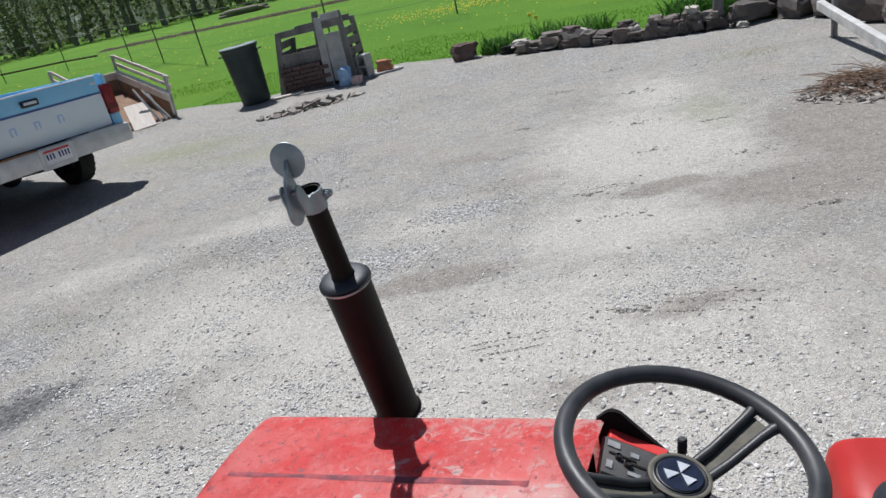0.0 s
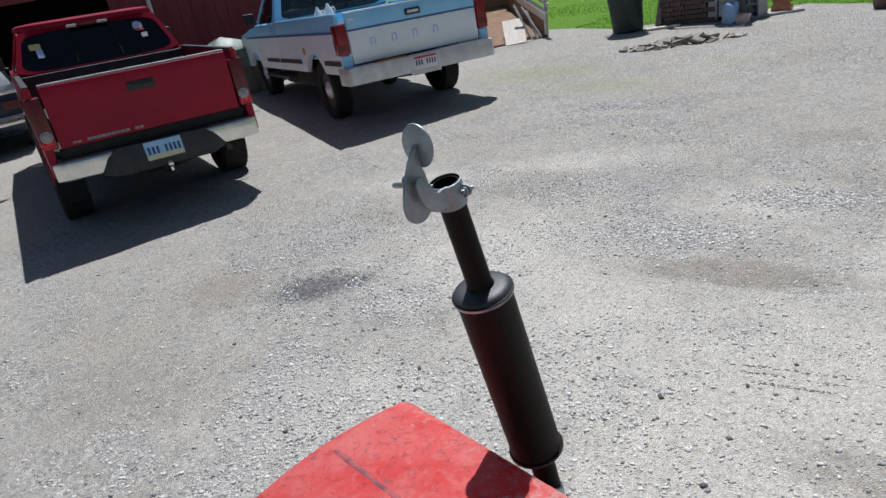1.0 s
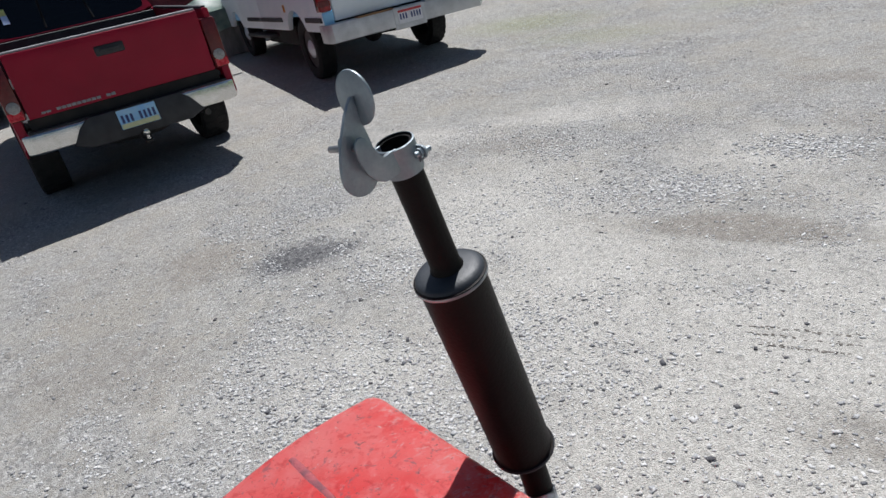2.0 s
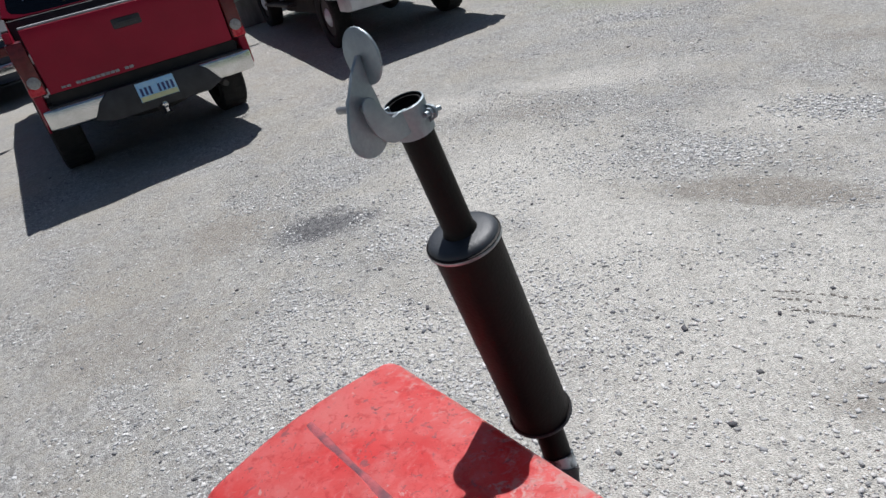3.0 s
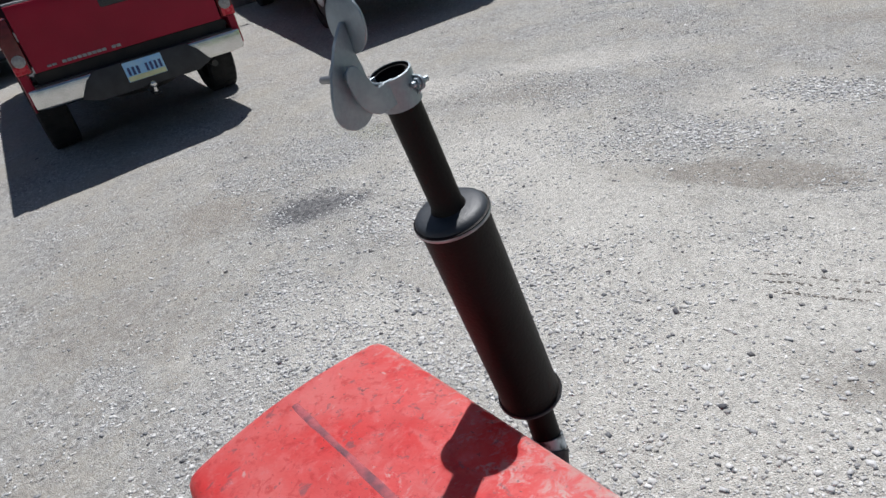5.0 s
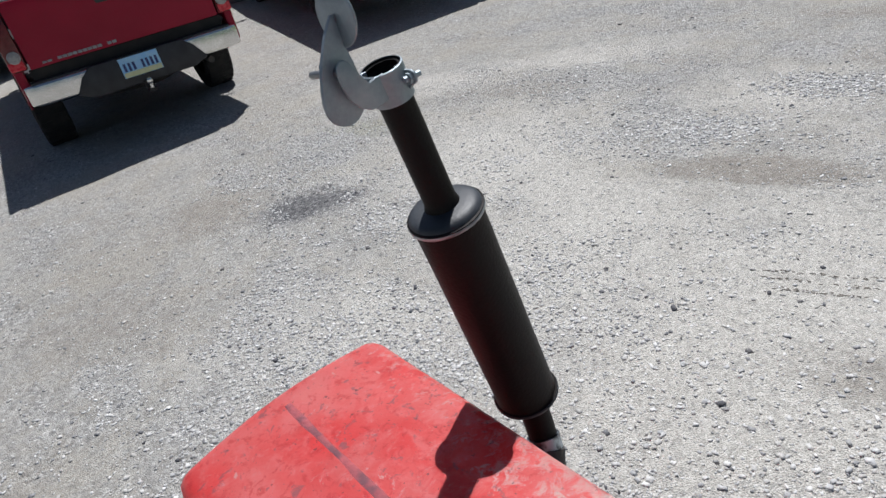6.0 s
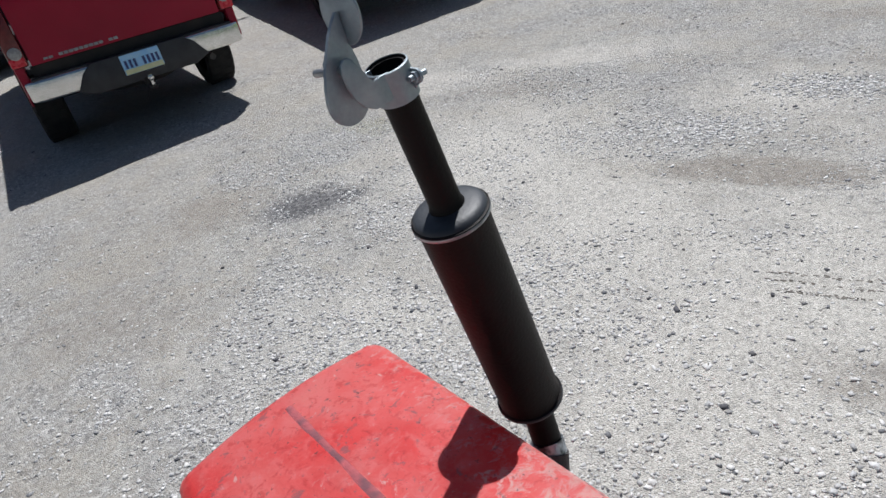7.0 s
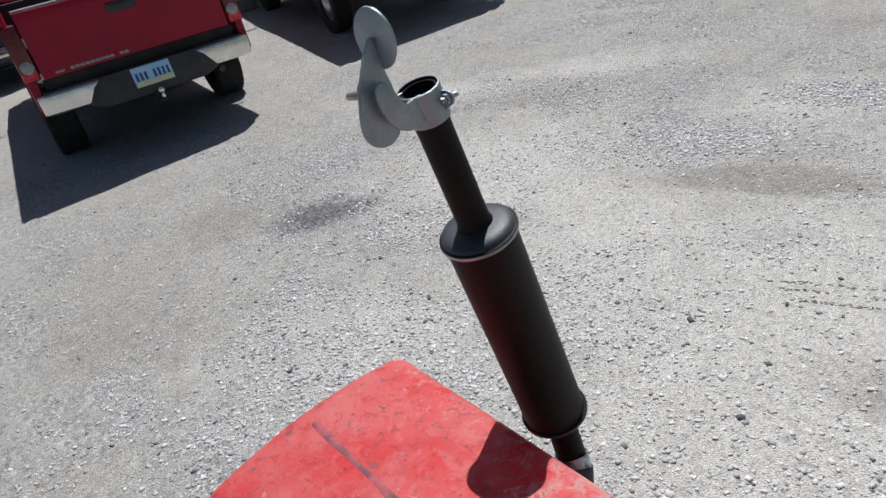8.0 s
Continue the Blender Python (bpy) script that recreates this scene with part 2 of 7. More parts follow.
barn_wood = mat("barn_wood", (0.17, 0.026, 0.036), (0.22, 0.038, 0.046), 2.5, 0.75, bump=0.25, bscale=60, stretch=(6, 6, 0.5))
# darkened copy of barn_wood: the bay's inner shade put into the colour
barn_shade = mat("barn_shade", (0.03, 0.014, 0.014), (0.05, 0.022, 0.02), 4, 0.9)
white_paint = mat("white_paint", (0.66, 0.66, 0.64), (0.78, 0.78, 0.76), 5, 0.6, bump=0.2, bscale=80)
cream_board = mat("cream_board", (0.66, 0.60, 0.53), (0.76, 0.71, 0.65), 5, 0.75, bump=0.25, bscale=50, stretch=(4, 1, 1))
brown_board = mat("brown_board", (0.20, 0.12, 0.075), (0.29, 0.19, 0.125), 4, 0.85, bump=0.3, bscale=40)
weathered = mat("weathered", (0.14, 0.135, 0.13), (0.26, 0.25, 0.24), 6, 0.9, bump=0.5, bscale=40, stretch=(1, 1, 0.25))
weathered_pale = mat("weathered_pale", (0.34, 0.345, 0.345), (0.48, 0.485, 0.485), 6, 0.9, bump=0.4, bscale=40)
old_brick = mat("old_brick", (0.10, 0.066, 0.058), (0.18, 0.125, 0.11), 6, 0.9, bump=0.5, bscale=30)
concrete = mat("concrete", (0.36, 0.36, 0.35), (0.47, 0.47, 0.46), 10, 0.9, bump=0.4, bscale=90)
bin_plastic = mat("bin_plastic", (0.010, 0.022, 0.020), (0.022, 0.038, 0.035), 6, 0.5, bump=0.1, bscale=120, rough2=0.65)
bin_lid = mat("bin_lid", (0.16, 0.22, 0.22), (0.26, 0.33, 0.33), 8, 0.45)
rag_blue = mat("rag_blue", (0.22, 0.38, 0.62), (0.34, 0.5, 0.72), 15, 0.8, bump=0.3)
rag_pink = mat("rag_pink", (0.62, 0.42, 0.40), (0.7, 0.54, 0.5), 15, 0.8, bump=0.3)
terracotta = mat("terracotta", (0.40, 0.16, 0.09), (0.48, 0.22, 0.13), 12, 0.85, bump=0.2)
stone_mat = island_mat("stone_mat", ((0.08, 0.07, 0.065), (0.16, 0.14, 0.125), (0.11, 0.10, 0.095), (0.23, 0.205, 0.18), (0.12, 0.09, 0.08)), 0.9, 0.6, 14, by_object=True)
stone_pale = mat("stone_pale", (0.46, 0.43, 0.38), (0.60, 0.57, 0.51), 8, 0.9, bump=0.5, bscale=30)
gravel_mat = island_mat("gravel_mat", ((0.13, 0.135, 0.145), (0.62, 0.612, 0.595), (0.42, 0.42, 0.422), (0.72, 0.71, 0.69), (0.50, 0.48, 0.448), (0.26, 0.265, 0.275), (0.66, 0.648, 0.628), (0.45, 0.437, 0.415), (0.80, 0.79, 0.77), (0.36, 0.363, 0.37)), 0.88, 0.3, 160)
dark_stone = island_mat("dark_stone", ((0.05, 0.05, 0.055), (0.14, 0.14, 0.15), (0.09, 0.085, 0.085), (0.20, 0.20, 0.205)), 0.85, 0.3, 120)
clod_mat = island_mat("clod_mat", ((0.12, 0.115, 0.105), (0.32, 0.305, 0.285), (0.20, 0.19, 0.175), (0.38, 0.365, 0.34)), 0.95, 0.5, 90)
# soil colour darkened to stand for shadows in the tyre tread marks
tread_shade = island_mat("tread_shade", ((0.12, 0.107, 0.09), (0.25, 0.23, 0.20), (0.17, 0.155, 0.132), (0.32, 0.30, 0.265)), 0.95, 0.4, 90)
twig_mat = island_mat("twig_mat", ((0.12, 0.07, 0.045), (0.28, 0.19, 0.13), (0.20, 0.13, 0.09), (0.36, 0.27, 0.2)), 0.9, 0.2, 60)
chip_mat = island_mat("chip_mat", ((0.22, 0.20, 0.18), (0.42, 0.39, 0.35), (0.31, 0.28, 0.25), (0.15, 0.12, 0.10)), 0.9, 0.3, 60)
grass_mat = island_mat("grass_mat", ((0.115, 0.275, 0.018), (0.15, 0.34, 0.024), (0.13, 0.305, 0.02), (0.185, 0.37, 0.04)), 0.6, 0.0, through_light=0.45)
iris_mat = island_mat("iris_mat", ((0.04, 0.13, 0.02), (0.10, 0.24, 0.04), (0.07, 0.18, 0.03)), 0.5, 0.0, through_light=0.35)
petal = mat("petal", (0.78, 0.60, 0.02), (0.85, 0.68, 0.04), 20, 0.6)
leaf_mat = island_mat("leaf_mat", ((0.075, 0.11, 0.04), (0.14, 0.19, 0.08), (0.105, 0.145, 0.06), (0.19, 0.23, 0.115)), 0.6, 0.0, through_light=0.5)
bark = mat("bark", (0.22, 0.20, 0.17), (0.34, 0.31, 0.27), 5, 0.95, bump=0.6, bscale=20, stretch=(3, 3, 0.5))
fence_iron = mat("fence_iron", (0.10, 0.12, 0.10), (0.16, 0.18, 0.15), 10, 0.7)
furrow_soil = mat("furrow_soil", (0.05, 0.04, 0.025), (0.09, 0.075, 0.045), 3, 0.95, bump=0.6, bscale=10)
tarp_green = mat("tarp_green", (0.14, 0.24, 0.20), (0.34, 0.42, 0.38), 4, 0.35, bump=0.2, bscale=20)
car_navy = mat("car_navy", (0.015, 0.022, 0.04), (0.02, 0.03, 0.055), 4, 0.25)


# ---------------------------------------------------------------- building helpers
def part(name, bm, material, parent=None, label="", smooth=False):
    """Links a bmesh as one mesh object under a thing or under a part."""
    bmesh.ops.recalc_face_normals(bm, faces=bm.faces)
    me = bpy.data.meshes.new(name)
    bm.to_mesh(me)
    bm.free()
    me.materials.append(material)
    if smooth:
        me.shade_smooth()
        me.set_sharp_from_angle(angle=radians(38))
    ob = new(name, me)
    if parent is not None:
        ob.parent = parent
    if label:
        ob["label"] = label
    return ob


def shared(name, me, parent, m):
    ob = new(name, me)
    ob.parent = parent
    ob.matrix_basis = m
    return ob


def mesh_of(name, bm, material, smooth=False):
    bmesh.ops.recalc_face_normals(bm, faces=bm.faces)
    me = bpy.data.meshes.new(name)
    bm.to_mesh(me)
    bm.free()
    me.materials.append(material)
    if smooth:
        me.shade_smooth()
        me.set_sharp_from_angle(angle=radians(38))
    return me


def thing(name, label, category, m=None, group="", kind=""):
    ob = tagged(new(name), label, category, group, kind)
    ob.empty_display_size = 0.2
    if m is not None:
        ob.matrix_basis = m
    return ob


def box(bm, lo, hi, bevel=0.0, m=None, seg=2):
    """A box from corner to corner, its edges rounded."""
    lo, hi = Vector(lo), Vector(hi)
    made = bmesh.ops.create_cube(bm, size=1.0, matrix=Matrix.Translation((lo + hi) / 2) @ Matrix.Diagonal((*(hi - lo), 1)))
    vs = made["verts"]
    if bevel:
        es = list({e for v in vs for e in v.link_edges})
        r = bmesh.ops.bevel(bm, geom=es, offset=min(bevel, 0.45 * min(hi - lo)), segments=seg, profile=0.5, affect="EDGES")
        vs = list({v for f in r["faces"] for v in f.verts} | {v for v in vs if v.is_valid})
    if m is not None:
        bmesh.ops.transform(bm, matrix=m, verts=vs)
    return vs


def boxed(lo, hi, bevel=0.0, m=None, seg=2):
    bm = bmesh.new()
    box(bm, lo, hi, bevel, m, seg)
    return bm


def prism(bm, outline, axis, a, b, bevel=0.0, seg=2):
    """A flat outline pushed from a to b along an axis. The outline's two numbers are the other two axes in order."""
    def at(p, d):
        q = list(p)
        q.insert(axis, d)
        return q
    va = [bm.verts.new(at(p, a)) for p in outline]
    vb = [bm.verts.new(at(p, b)) for p in outline]
    n = len(outline)
    faces = [bm.faces.new(va), bm.faces.new(list(reversed(vb)))]
    for i in range(n):
        faces.append(bm.faces.new((va[i], vb[i], vb[(i + 1) % n], va[(i + 1) % n])))
    if bevel:
        es = list({e for f in faces[:2] for e in f.edges})
        bmesh.ops.bevel(bm, geom=es, offset=bevel, segments=seg, profile=0.5, affect="EDGES")
    return faces


def loft(bm, rings, close=True, caps=True):
    """Skins a row of rings with equally many points."""
    vs = [[bm.verts.new(p) for p in r] for r in rings]
    n = len(rings[0])
    for a, b in zip(vs, vs[1:]):
        for i in range(n if close else n - 1):
            j = (i + 1) % n
            bm.faces.new((a[i], a[j], b[j], b[i]))
    if caps and close:
        bm.faces.new(list(reversed(vs[0])))
        bm.faces.new(vs[-1])
    return vs


def frame_of(d):
    d = Vector(d).normalized()
    s = Vector((0, 0, 1)) if abs(d.z) < 0.9 else Vector((1, 0, 0))
    a = d.cross(s).normalized()
    return a, d.cross(a).normalized()


def tube(bm, points, radii, sides=12, caps=True):
    """A round bar along points."""
    pts = [Vector(p) for p in points]
    if isinstance(radii, (int, float)):
        radii = [radii] * len(pts)
    rings = []
    a = b = None
    for i, p in enumerate(pts):
        d = (pts[min(i + 1, len(pts) - 1)] - pts[max(i - 1, 0)]).normalized()
        if a is None:
            a, b = frame_of(d)
        else:
            a = (a - d * a.dot(d)).normalized()
            b = d.cross(a)
        rings.append([p + radii[i] * (math.cos(t) * a + math.sin(t) * b) for t in (2 * math.pi * k / sides for k in range(sides))])
    return loft(bm, rings, True, caps)


def lathe(bm, profile, m=None, sides=32, close=False):
    """Turns a profile of (radius, height) about z."""
    m = m or Matrix()
    rings = []
    for r, h in profile:
        rings.append([m @ Vector((r * math.cos(2 * math.pi * k / sides), r * math.sin(2 * math.pi * k / sides), h)) for k in range(sides)])
    vs = [[bm.verts.new(p) for p in r] for r in rings]
    pairs = list(zip(vs, vs[1:])) + ([(vs[-1], vs[0])] if close else [])
    for a, b in pairs:
        for i in range(sides):
            j = (i + 1) % sides
            bm.faces.new((a[i], a[j], b[j], b[i]))
    if not close:
        if profile[0][0] > 1e-6:
            bm.faces.new(list(reversed(vs[0])))
        if profile[-1][0] > 1e-6:
            bm.faces.new(vs[-1])
    bmesh.ops.remove_doubles(bm, verts=bm.verts, dist=1e-6)


def along(p, d, up=(0, 0, 1)):
    """A pose at p with its z along d."""
    return Matrix.Translation(p) @ Vector(d).to_track_quat("Z", "Y").to_matrix().to_4x4()


def rough_stone(rng, size, level=2):
    """An uneven block of stone, resting on z = 0."""
    bm = bmesh.new()
    bmesh.ops.create_cube(bm, size=1.0)
    bmesh.ops.subdivide_edges(bm, edges=bm.edges, cuts=level, use_grid_fill=True)
    off = Vector((rng.uniform(0, 50), rng.uniform(0, 50), rng.uniform(0, 50)))
    for v in bm.verts:
        p = v.co.copy()
        q = p.normalized() * 0.62
        p = p.lerp(q, 0.22)
        k = noise.noise_vector(p * 1.9 + off) * 0.26 + noise.noise_vector(p * 5.1 + off) * 0.05
        v.co = Vector(((p.x + k.x) * size[0], (p.y + k.y) * size[1], (p.z + k.z) * size[2]))
    low = min(v.co.z for v in bm.verts)
    for v in bm.verts:
        v.co.z -= low
    return bm


# ---------------------------------------------------------------- ground
def height(x, y):
    """The lie of the ground: a gently uneven yard."""
    h = 0.012 * noise.noise(Vector((x * 0.9, y * 0.9, 0.3))) + 0.007 * noise.noise(Vector((x * 3.1, y * 3.1, 4.3)))
    return h


EDGE = ((-60, 13.9), (-9, 13.7), (-6.0, 13.35), (-4.6, 12.75), (-3.6, 13.0), (-1.7, 13.55), (-0.6, 12.85), (0.5, 12.4), (1.9, 11.7), (3.0, 11.3), (4.0, 10.8), (6.0, 9.8), (60, 9.0))


def edge_y(x):
    for (x0, y0), (x1, y1) in zip(EDGE, EDGE[1:]):
        if x0 <= x <= x1:
            return y0 + (y1 - y0) * (x - x0) / (x1 - x0)
    return 12.0


def spaced(lo, hi, step, far, grow):
    mid = list(np.arange(lo, hi + step / 2, step))
    d, right, left = step, [], []
    a = mid[-1]
    b = mid[0]
    while a < far or b > -far:
        d *= grow
        a += d
        b -= d
        right.append(a)
        left.append(b)
    return left[::-1] + mid + right


def blob(x, y, cx, cy, rx, ry, turn=0.0):
    c, s = math.cos(turn), math.sin(turn)
    dx, dy = x - cx, y - cy
    u, w = (c * dx + s * dy) / rx, (-s * dx + c * dy) / ry
    return math.exp(-(u * u + w * w))


def looseness(x, y):
    """How thickly loose chippings lie at a place: drifts and streaks between wheel-packed ground."""
    p = Vector((x * 0.75 + y * 0.25, y * 1.15 - x * 0.2, 7.0))
    v = 0.33 + 1.05 * noise.noise(p) + 0.75 * noise.noise(p * 2.7) + 0.50 * noise.noise(p * 6.5)
    for cx, cy, rx, ry, a in DRIFTS:
        v += a * blob(x, y, cx, cy, rx, ry, 0.25)
    for cx, cy, rx, ry, a in PACKED:
        v -= a * blob(x, y, cx, cy, rx, ry, 0.25)
    return min(1.0, max(0.0, v))


DRIFTS = ((-0.69, 4.82, 0.38, 0.22, 0.9), (-0.15, 5.47, 0.35, 0.16, 0.8), (-2.38, 7.73, 0.40, 0.16, 0.9), (0.4, 10.7, 2.0, 0.75, 0.8), (-0.9, 9.4, 1.1, 0.4, 0.5), (-1.9, 2.5, 0.6, 0.25, 0.6), (-1.95, 2.85, 0.35, 0.16, 0.6), (-3.3, 2.5, 0.6, 0.5, 0.15), (-1.3, 2.6, 0.5, 0.35, 0.45), (-2.0, 3.5, 0.6, 0.25, 0.35), (0.15, 3.05, 0.30, 0.16, 0.5), (0.55, 2.75, 0.25, 0.15, 0.5), (-0.5, 3.1, 0.4, 0.4, 0.5), (-1.9, 5.4, 0.7, 0.4, 0.5), (2.2, 9.4, 0.7, 0.4, 0.4))
PACKED = ((1.4, 6.3, 0.8, 0.9, 0.9), (0.8, 5.3, 0.7, 0.6, 0.5), (-1.1, 4.1, 0.45, 0.25, 0.6), (2.8, 5.7, 0.7, 1.2, 0.9), (0.45, 3.45, 0.8, 0.35, 0.55), (0.9, 2.8, 0.5, 0.4, 0.4), (-0.35, 4.0, 0.6, 0.3, 0.35), (0.2, 7.4, 1.0, 0.5, 0.5), (-0.3, 6.9, 0.8, 0.4, 0.4), (-2.5, 2.75, 0.5, 0.25, 0.5), (-1.75, 3.15, 0.4, 0.16, 0.4), (-3.1, 3.2, 0.6, 0.4, 0.4), (-2.3, 2.2, 0.5, 0.3, 0.4))


def ground_zones(x, y):
    """Shares of grass, oil stain, brown earth, pale dust, loose chippings and weeds at a place."""
    e = edge_y(x) + 0.10 * noise.noise(Vector((x * 1.7, 3.0, 0)))
    grass = min(1.0, max(0.0, 0.5 + (y - e) * 5.0))
    stain = max(blob(x, y, -2.60, 3.50, 0.20, 0.15, 0.5), 0.8 * blob(x, y, -2.40, 3.66, 0.14, 0.09, 0.5), 0.5 * blob(x, y, -2.62, 3.72, 0.10, 0.05, 0.3))
    earth = max(1.15 * blob(x, y, 3.05, 6.05, 0.85, 1.0, -0.1), 1.0 * blob(x, y, 2.25, 5.05, 0.85, 0.36, 0.0), 0.75 * blob(x, y, 1.3, 5.35, 0.5, 0.16, 0.1), 0.95 * blob(x, y, -0.25, 4.40, 0.55, 0.17, 0.1),
                0.6 * blob(x, y, 1.1, 3.72, 0.5, 0.14, 0.2), 0.5 * blob(x, y, 0.5, 3.1, 0.5, 0.2), 0.45 * blob(x, y, -2.7, 2.3, 1.0, 0.6, 0.2), 0.45 * blob(x, y, -2.2, 5.3, 0.9, 0.25, 0.3), 0.45 * blob(x, y, 0.2, 5.9, 0.8, 0.2, 0.1), 0.6 * blob(x, y, -3.2, 3.3, 0.5, 0.5), 0.6 * blob(x, y, 3.1, 9.1, 0.5, 0.25), 0.5 * blob(x, y, -0.2, 6.8, 0.7, 0.25))
    dust = max(0.95 * blob(x, y, 1.35, 6.4, 0.9, 1.1), 0.8 * blob(x, y, 0.85, 4.8, 0.8, 0.5), 0.7 * blob(x, y, 1.7, 7.9, 0.5, 0.9), 0.8 * blob(x, y, -1.1, 4.05, 0.45, 0.22), 0.85 * blob(x, y, 0.5, 3.2, 1.4, 1.3), 0.75 * blob(x, y, -0.75, 3.5, 0.75, 0.9), 0.7 * blob(x, y, 0.9, 2.2, 1.2, 0.9), 0.55 * blob(x, y, -0.4, 5.3, 0.6, 0.5), 0.65 * blob(x, y, -1.7, 4.3, 0.9, 0.9, 0.4), 0.62 * blob(x, y, -1.3, 2.7, 0.8, 0.6, 0.3), 0.5 * blob(x, y, -3.1, 5.4, 0.8, 0.35, 0.4), 0.5 * blob(x, y, -2.0, 6.0, 1.0, 0.3, 0.3))
    weedy = max(0.8 * blob(x, y, -4.3, 9.5, 1.1, 0.6), 0.5 * blob(x, y, 2.0, 7.1, 0.45, 0.9), 0.55 * blob(x, y, -3.0, 8.6, 1.2, 0.5), 0.45 * blob(x, y, -1.6, 9.6, 1.0, 0.4), 0.5 * blob(x, y, 2.9, 9.0, 0.6, 0.4), 0.45 * blob(x, y, -3.0, 4.6, 0.5, 0.2))
    return grass, stain, earth, dust, looseness(x, y), weedy


def build_ground():
    xs = spaced(-7.5, 4.5, 0.075, 700, 1.09)
    ys = spaced(0.3, 14.2, 0.075, 700, 1.09)
    nx, ny = len(xs), len(ys)
    co = np.zeros((nx * ny, 3), np.float32)
    zones = np.zeros((nx * ny, 6), np.float32)
    k = 0
    for y in ys:
        for x in xs:
            near = -30 < x < 30 and -20 < y < 40
            co[k] = (x, y, height(x, y) if near else 0.0)
            zones[k] = ground_zones(x, y)
            k += 1
    i = np.arange((nx - 1) * (ny - 1))
    a = (i // (nx - 1)) * nx + i % (nx - 1)
    quads = np.stack([a, a + 1, a + 1 + nx, a + nx], 1)
    me = bpy.data.meshes.new("ground")
    me.from_pydata(co.tolist(), [], quads.tolist())
    for n, name in enumerate(("grass", "stain", "earth", "dust", "loose", "weedy")):
        me.attributes.new(name, "FLOAT", "POINT").data.foreach_set("value", np.ascontiguousarray(zones[:, n]))
    me.shade_smooth()
    me.materials.append(ground_material())
    return tagged(new("ground", me), "sunlit grey crushed limestone yard meeting a green dandelion lawn", "ground", kind="structure")


def ground_material():
    m = bpy.data.materials.new("ground")
    m.use_nodes = True
    n, l = m.node_tree.nodes, m.node_tree.links
    b = n["Principled BSDF"]
    tc = n.new("ShaderNodeTexCoord")

    def tex(scale, detail=5, rough=0.55):
        t = n.new("ShaderNodeTexNoise")
        t.inputs["Scale"].default_value, t.inputs["Detail"].default_value, t.inputs["Roughness"].default_value = scale, detail, rough
        l.new(tc.outputs["Object"], t.inputs["Vector"])
        return t.outputs["Fac"]

    def ramp(fac, stops):
        r = n.new("ShaderNodeValToRGB")
        els = r.color_ramp.elements
        while len(els) < len(stops):
            els.new(0.5)
        for e, (p, c) in zip(els, stops):
            e.position, e.color = p, (*c, 1)
        l.new(fac, r.inputs["Fac"])
        return r.outputs["Color"]

    def mixed(fac, a, bb, kind="MIX"):
        x = n.new("ShaderNodeMix")
        x.data_type, x.blend_type = "RGBA", kind
        for sock, val in (("Factor", fac), ("A", a), ("B", bb)):
            s = x.inputs[sock]
            if isinstance(val, (int, float)):
                s.default_value = val
            elif isinstance(val, tuple):
                s.default_value = (*val, 1)
            else:
                l.new(val, s)
        return x.outputs["Result"]

    def zone(name, low=0.3, high=0.6, wobble=9.0, amount=0.5):
        at = n.new("ShaderNodeAttribute")
        at.attribute_name = name
        ad = n.new("ShaderNodeMath")
        ad.operation = "MULTIPLY_ADD"
        ad.inputs[1].default_value = amount
        l.new(tex(wobble), ad.inputs[0])
        l.new(at.outputs["Fac"], ad.inputs[2])
        mr = n.new("ShaderNodeMapRange")
        mr.inputs["From Min"].default_value, mr.inputs["From Max"].default_value = low + amount / 2, high + amount / 2
        l.new(ad.outputs["Value"], mr.inputs["Value"])
        return mr.outputs["Result"]

    def cells(scale):
        v = n.new("ShaderNodeTexVoronoi")
        v.inputs["Scale"].default_value = scale
        l.new(tc.outputs["Object"], v.inputs["Vector"])
        sp = n.new("ShaderNodeSeparateColor")
        l.new(v.outputs["Color"], sp.inputs["Color"])
        return v, sp

    voro, sep = cells(58)
    voro2, sep2 = cells(165)
    chips = ramp(sep.outputs["Red"], ((0.0, (0.13, 0.13, 0.135)), (0.25, (0.29, 0.287, 0.285)), (0.65, (0.42, 0.415, 0.405)), (0.88, (0.56, 0.555, 0.54)), (1.0, (0.76, 0.75, 0.735))))
    sand = ramp(sep2.outputs["Green"], ((0.0, (0.16, 0.153, 0.138)), (0.2, (0.33, 0.316, 0.287)), (0.55, (0.455, 0.440, 0.405)), (0.82, (0.60, 0.587, 0.55)), (1.0, (0.78, 0.77, 0.74))))
    packed = ramp(tex(2.6, 9, 0.72), ((0.30, (0.31, 0.288, 0.245)), (0.5, (0.42, 0.396, 0.346)), (0.70, (0.55, 0.527, 0.472))))
    fines = mixed(ramp(tex(14, 8, 0.75), ((0.36, (0.35, 0.35, 0.35)), (0.58, (1, 1, 1)))), packed, sand)
    loose = zone("loose", 0.30, 0.62, 9.0, 0.9)
    base = mixed(loose, fines, mixed(0.45, chips, sand))
    base = mixed(ramp(tex(9, 8, 0.8), ((0.44, (0.7, 0.7, 0.7)), (0.53, (0, 0, 0)))), base, mixed(0.45, (0.315, 0.304, 0.272), chips))
    base = mixed(ramp(tex(13, 8, 0.8), ((0.52, (0, 0, 0)), (0.62, (0.6, 0.6, 0.6)))), base, (0.52, 0.512, 0.485))
    base = mixed(ramp(tex(0.7, 7, 0.65), ((0.47, (0, 0, 0)), (0.60, (0.6, 0.6, 0.6)))), base, mixed(0.4, (0.300, 0.285, 0.254), chips))
    base = mixed(ramp(tex(1.3, 8, 0.7), ((0.48, (0, 0, 0)), (0.60, (0.65, 0.65, 0.65)))), base, mixed(0.25, (0.414, 0.378, 0.315), sand))
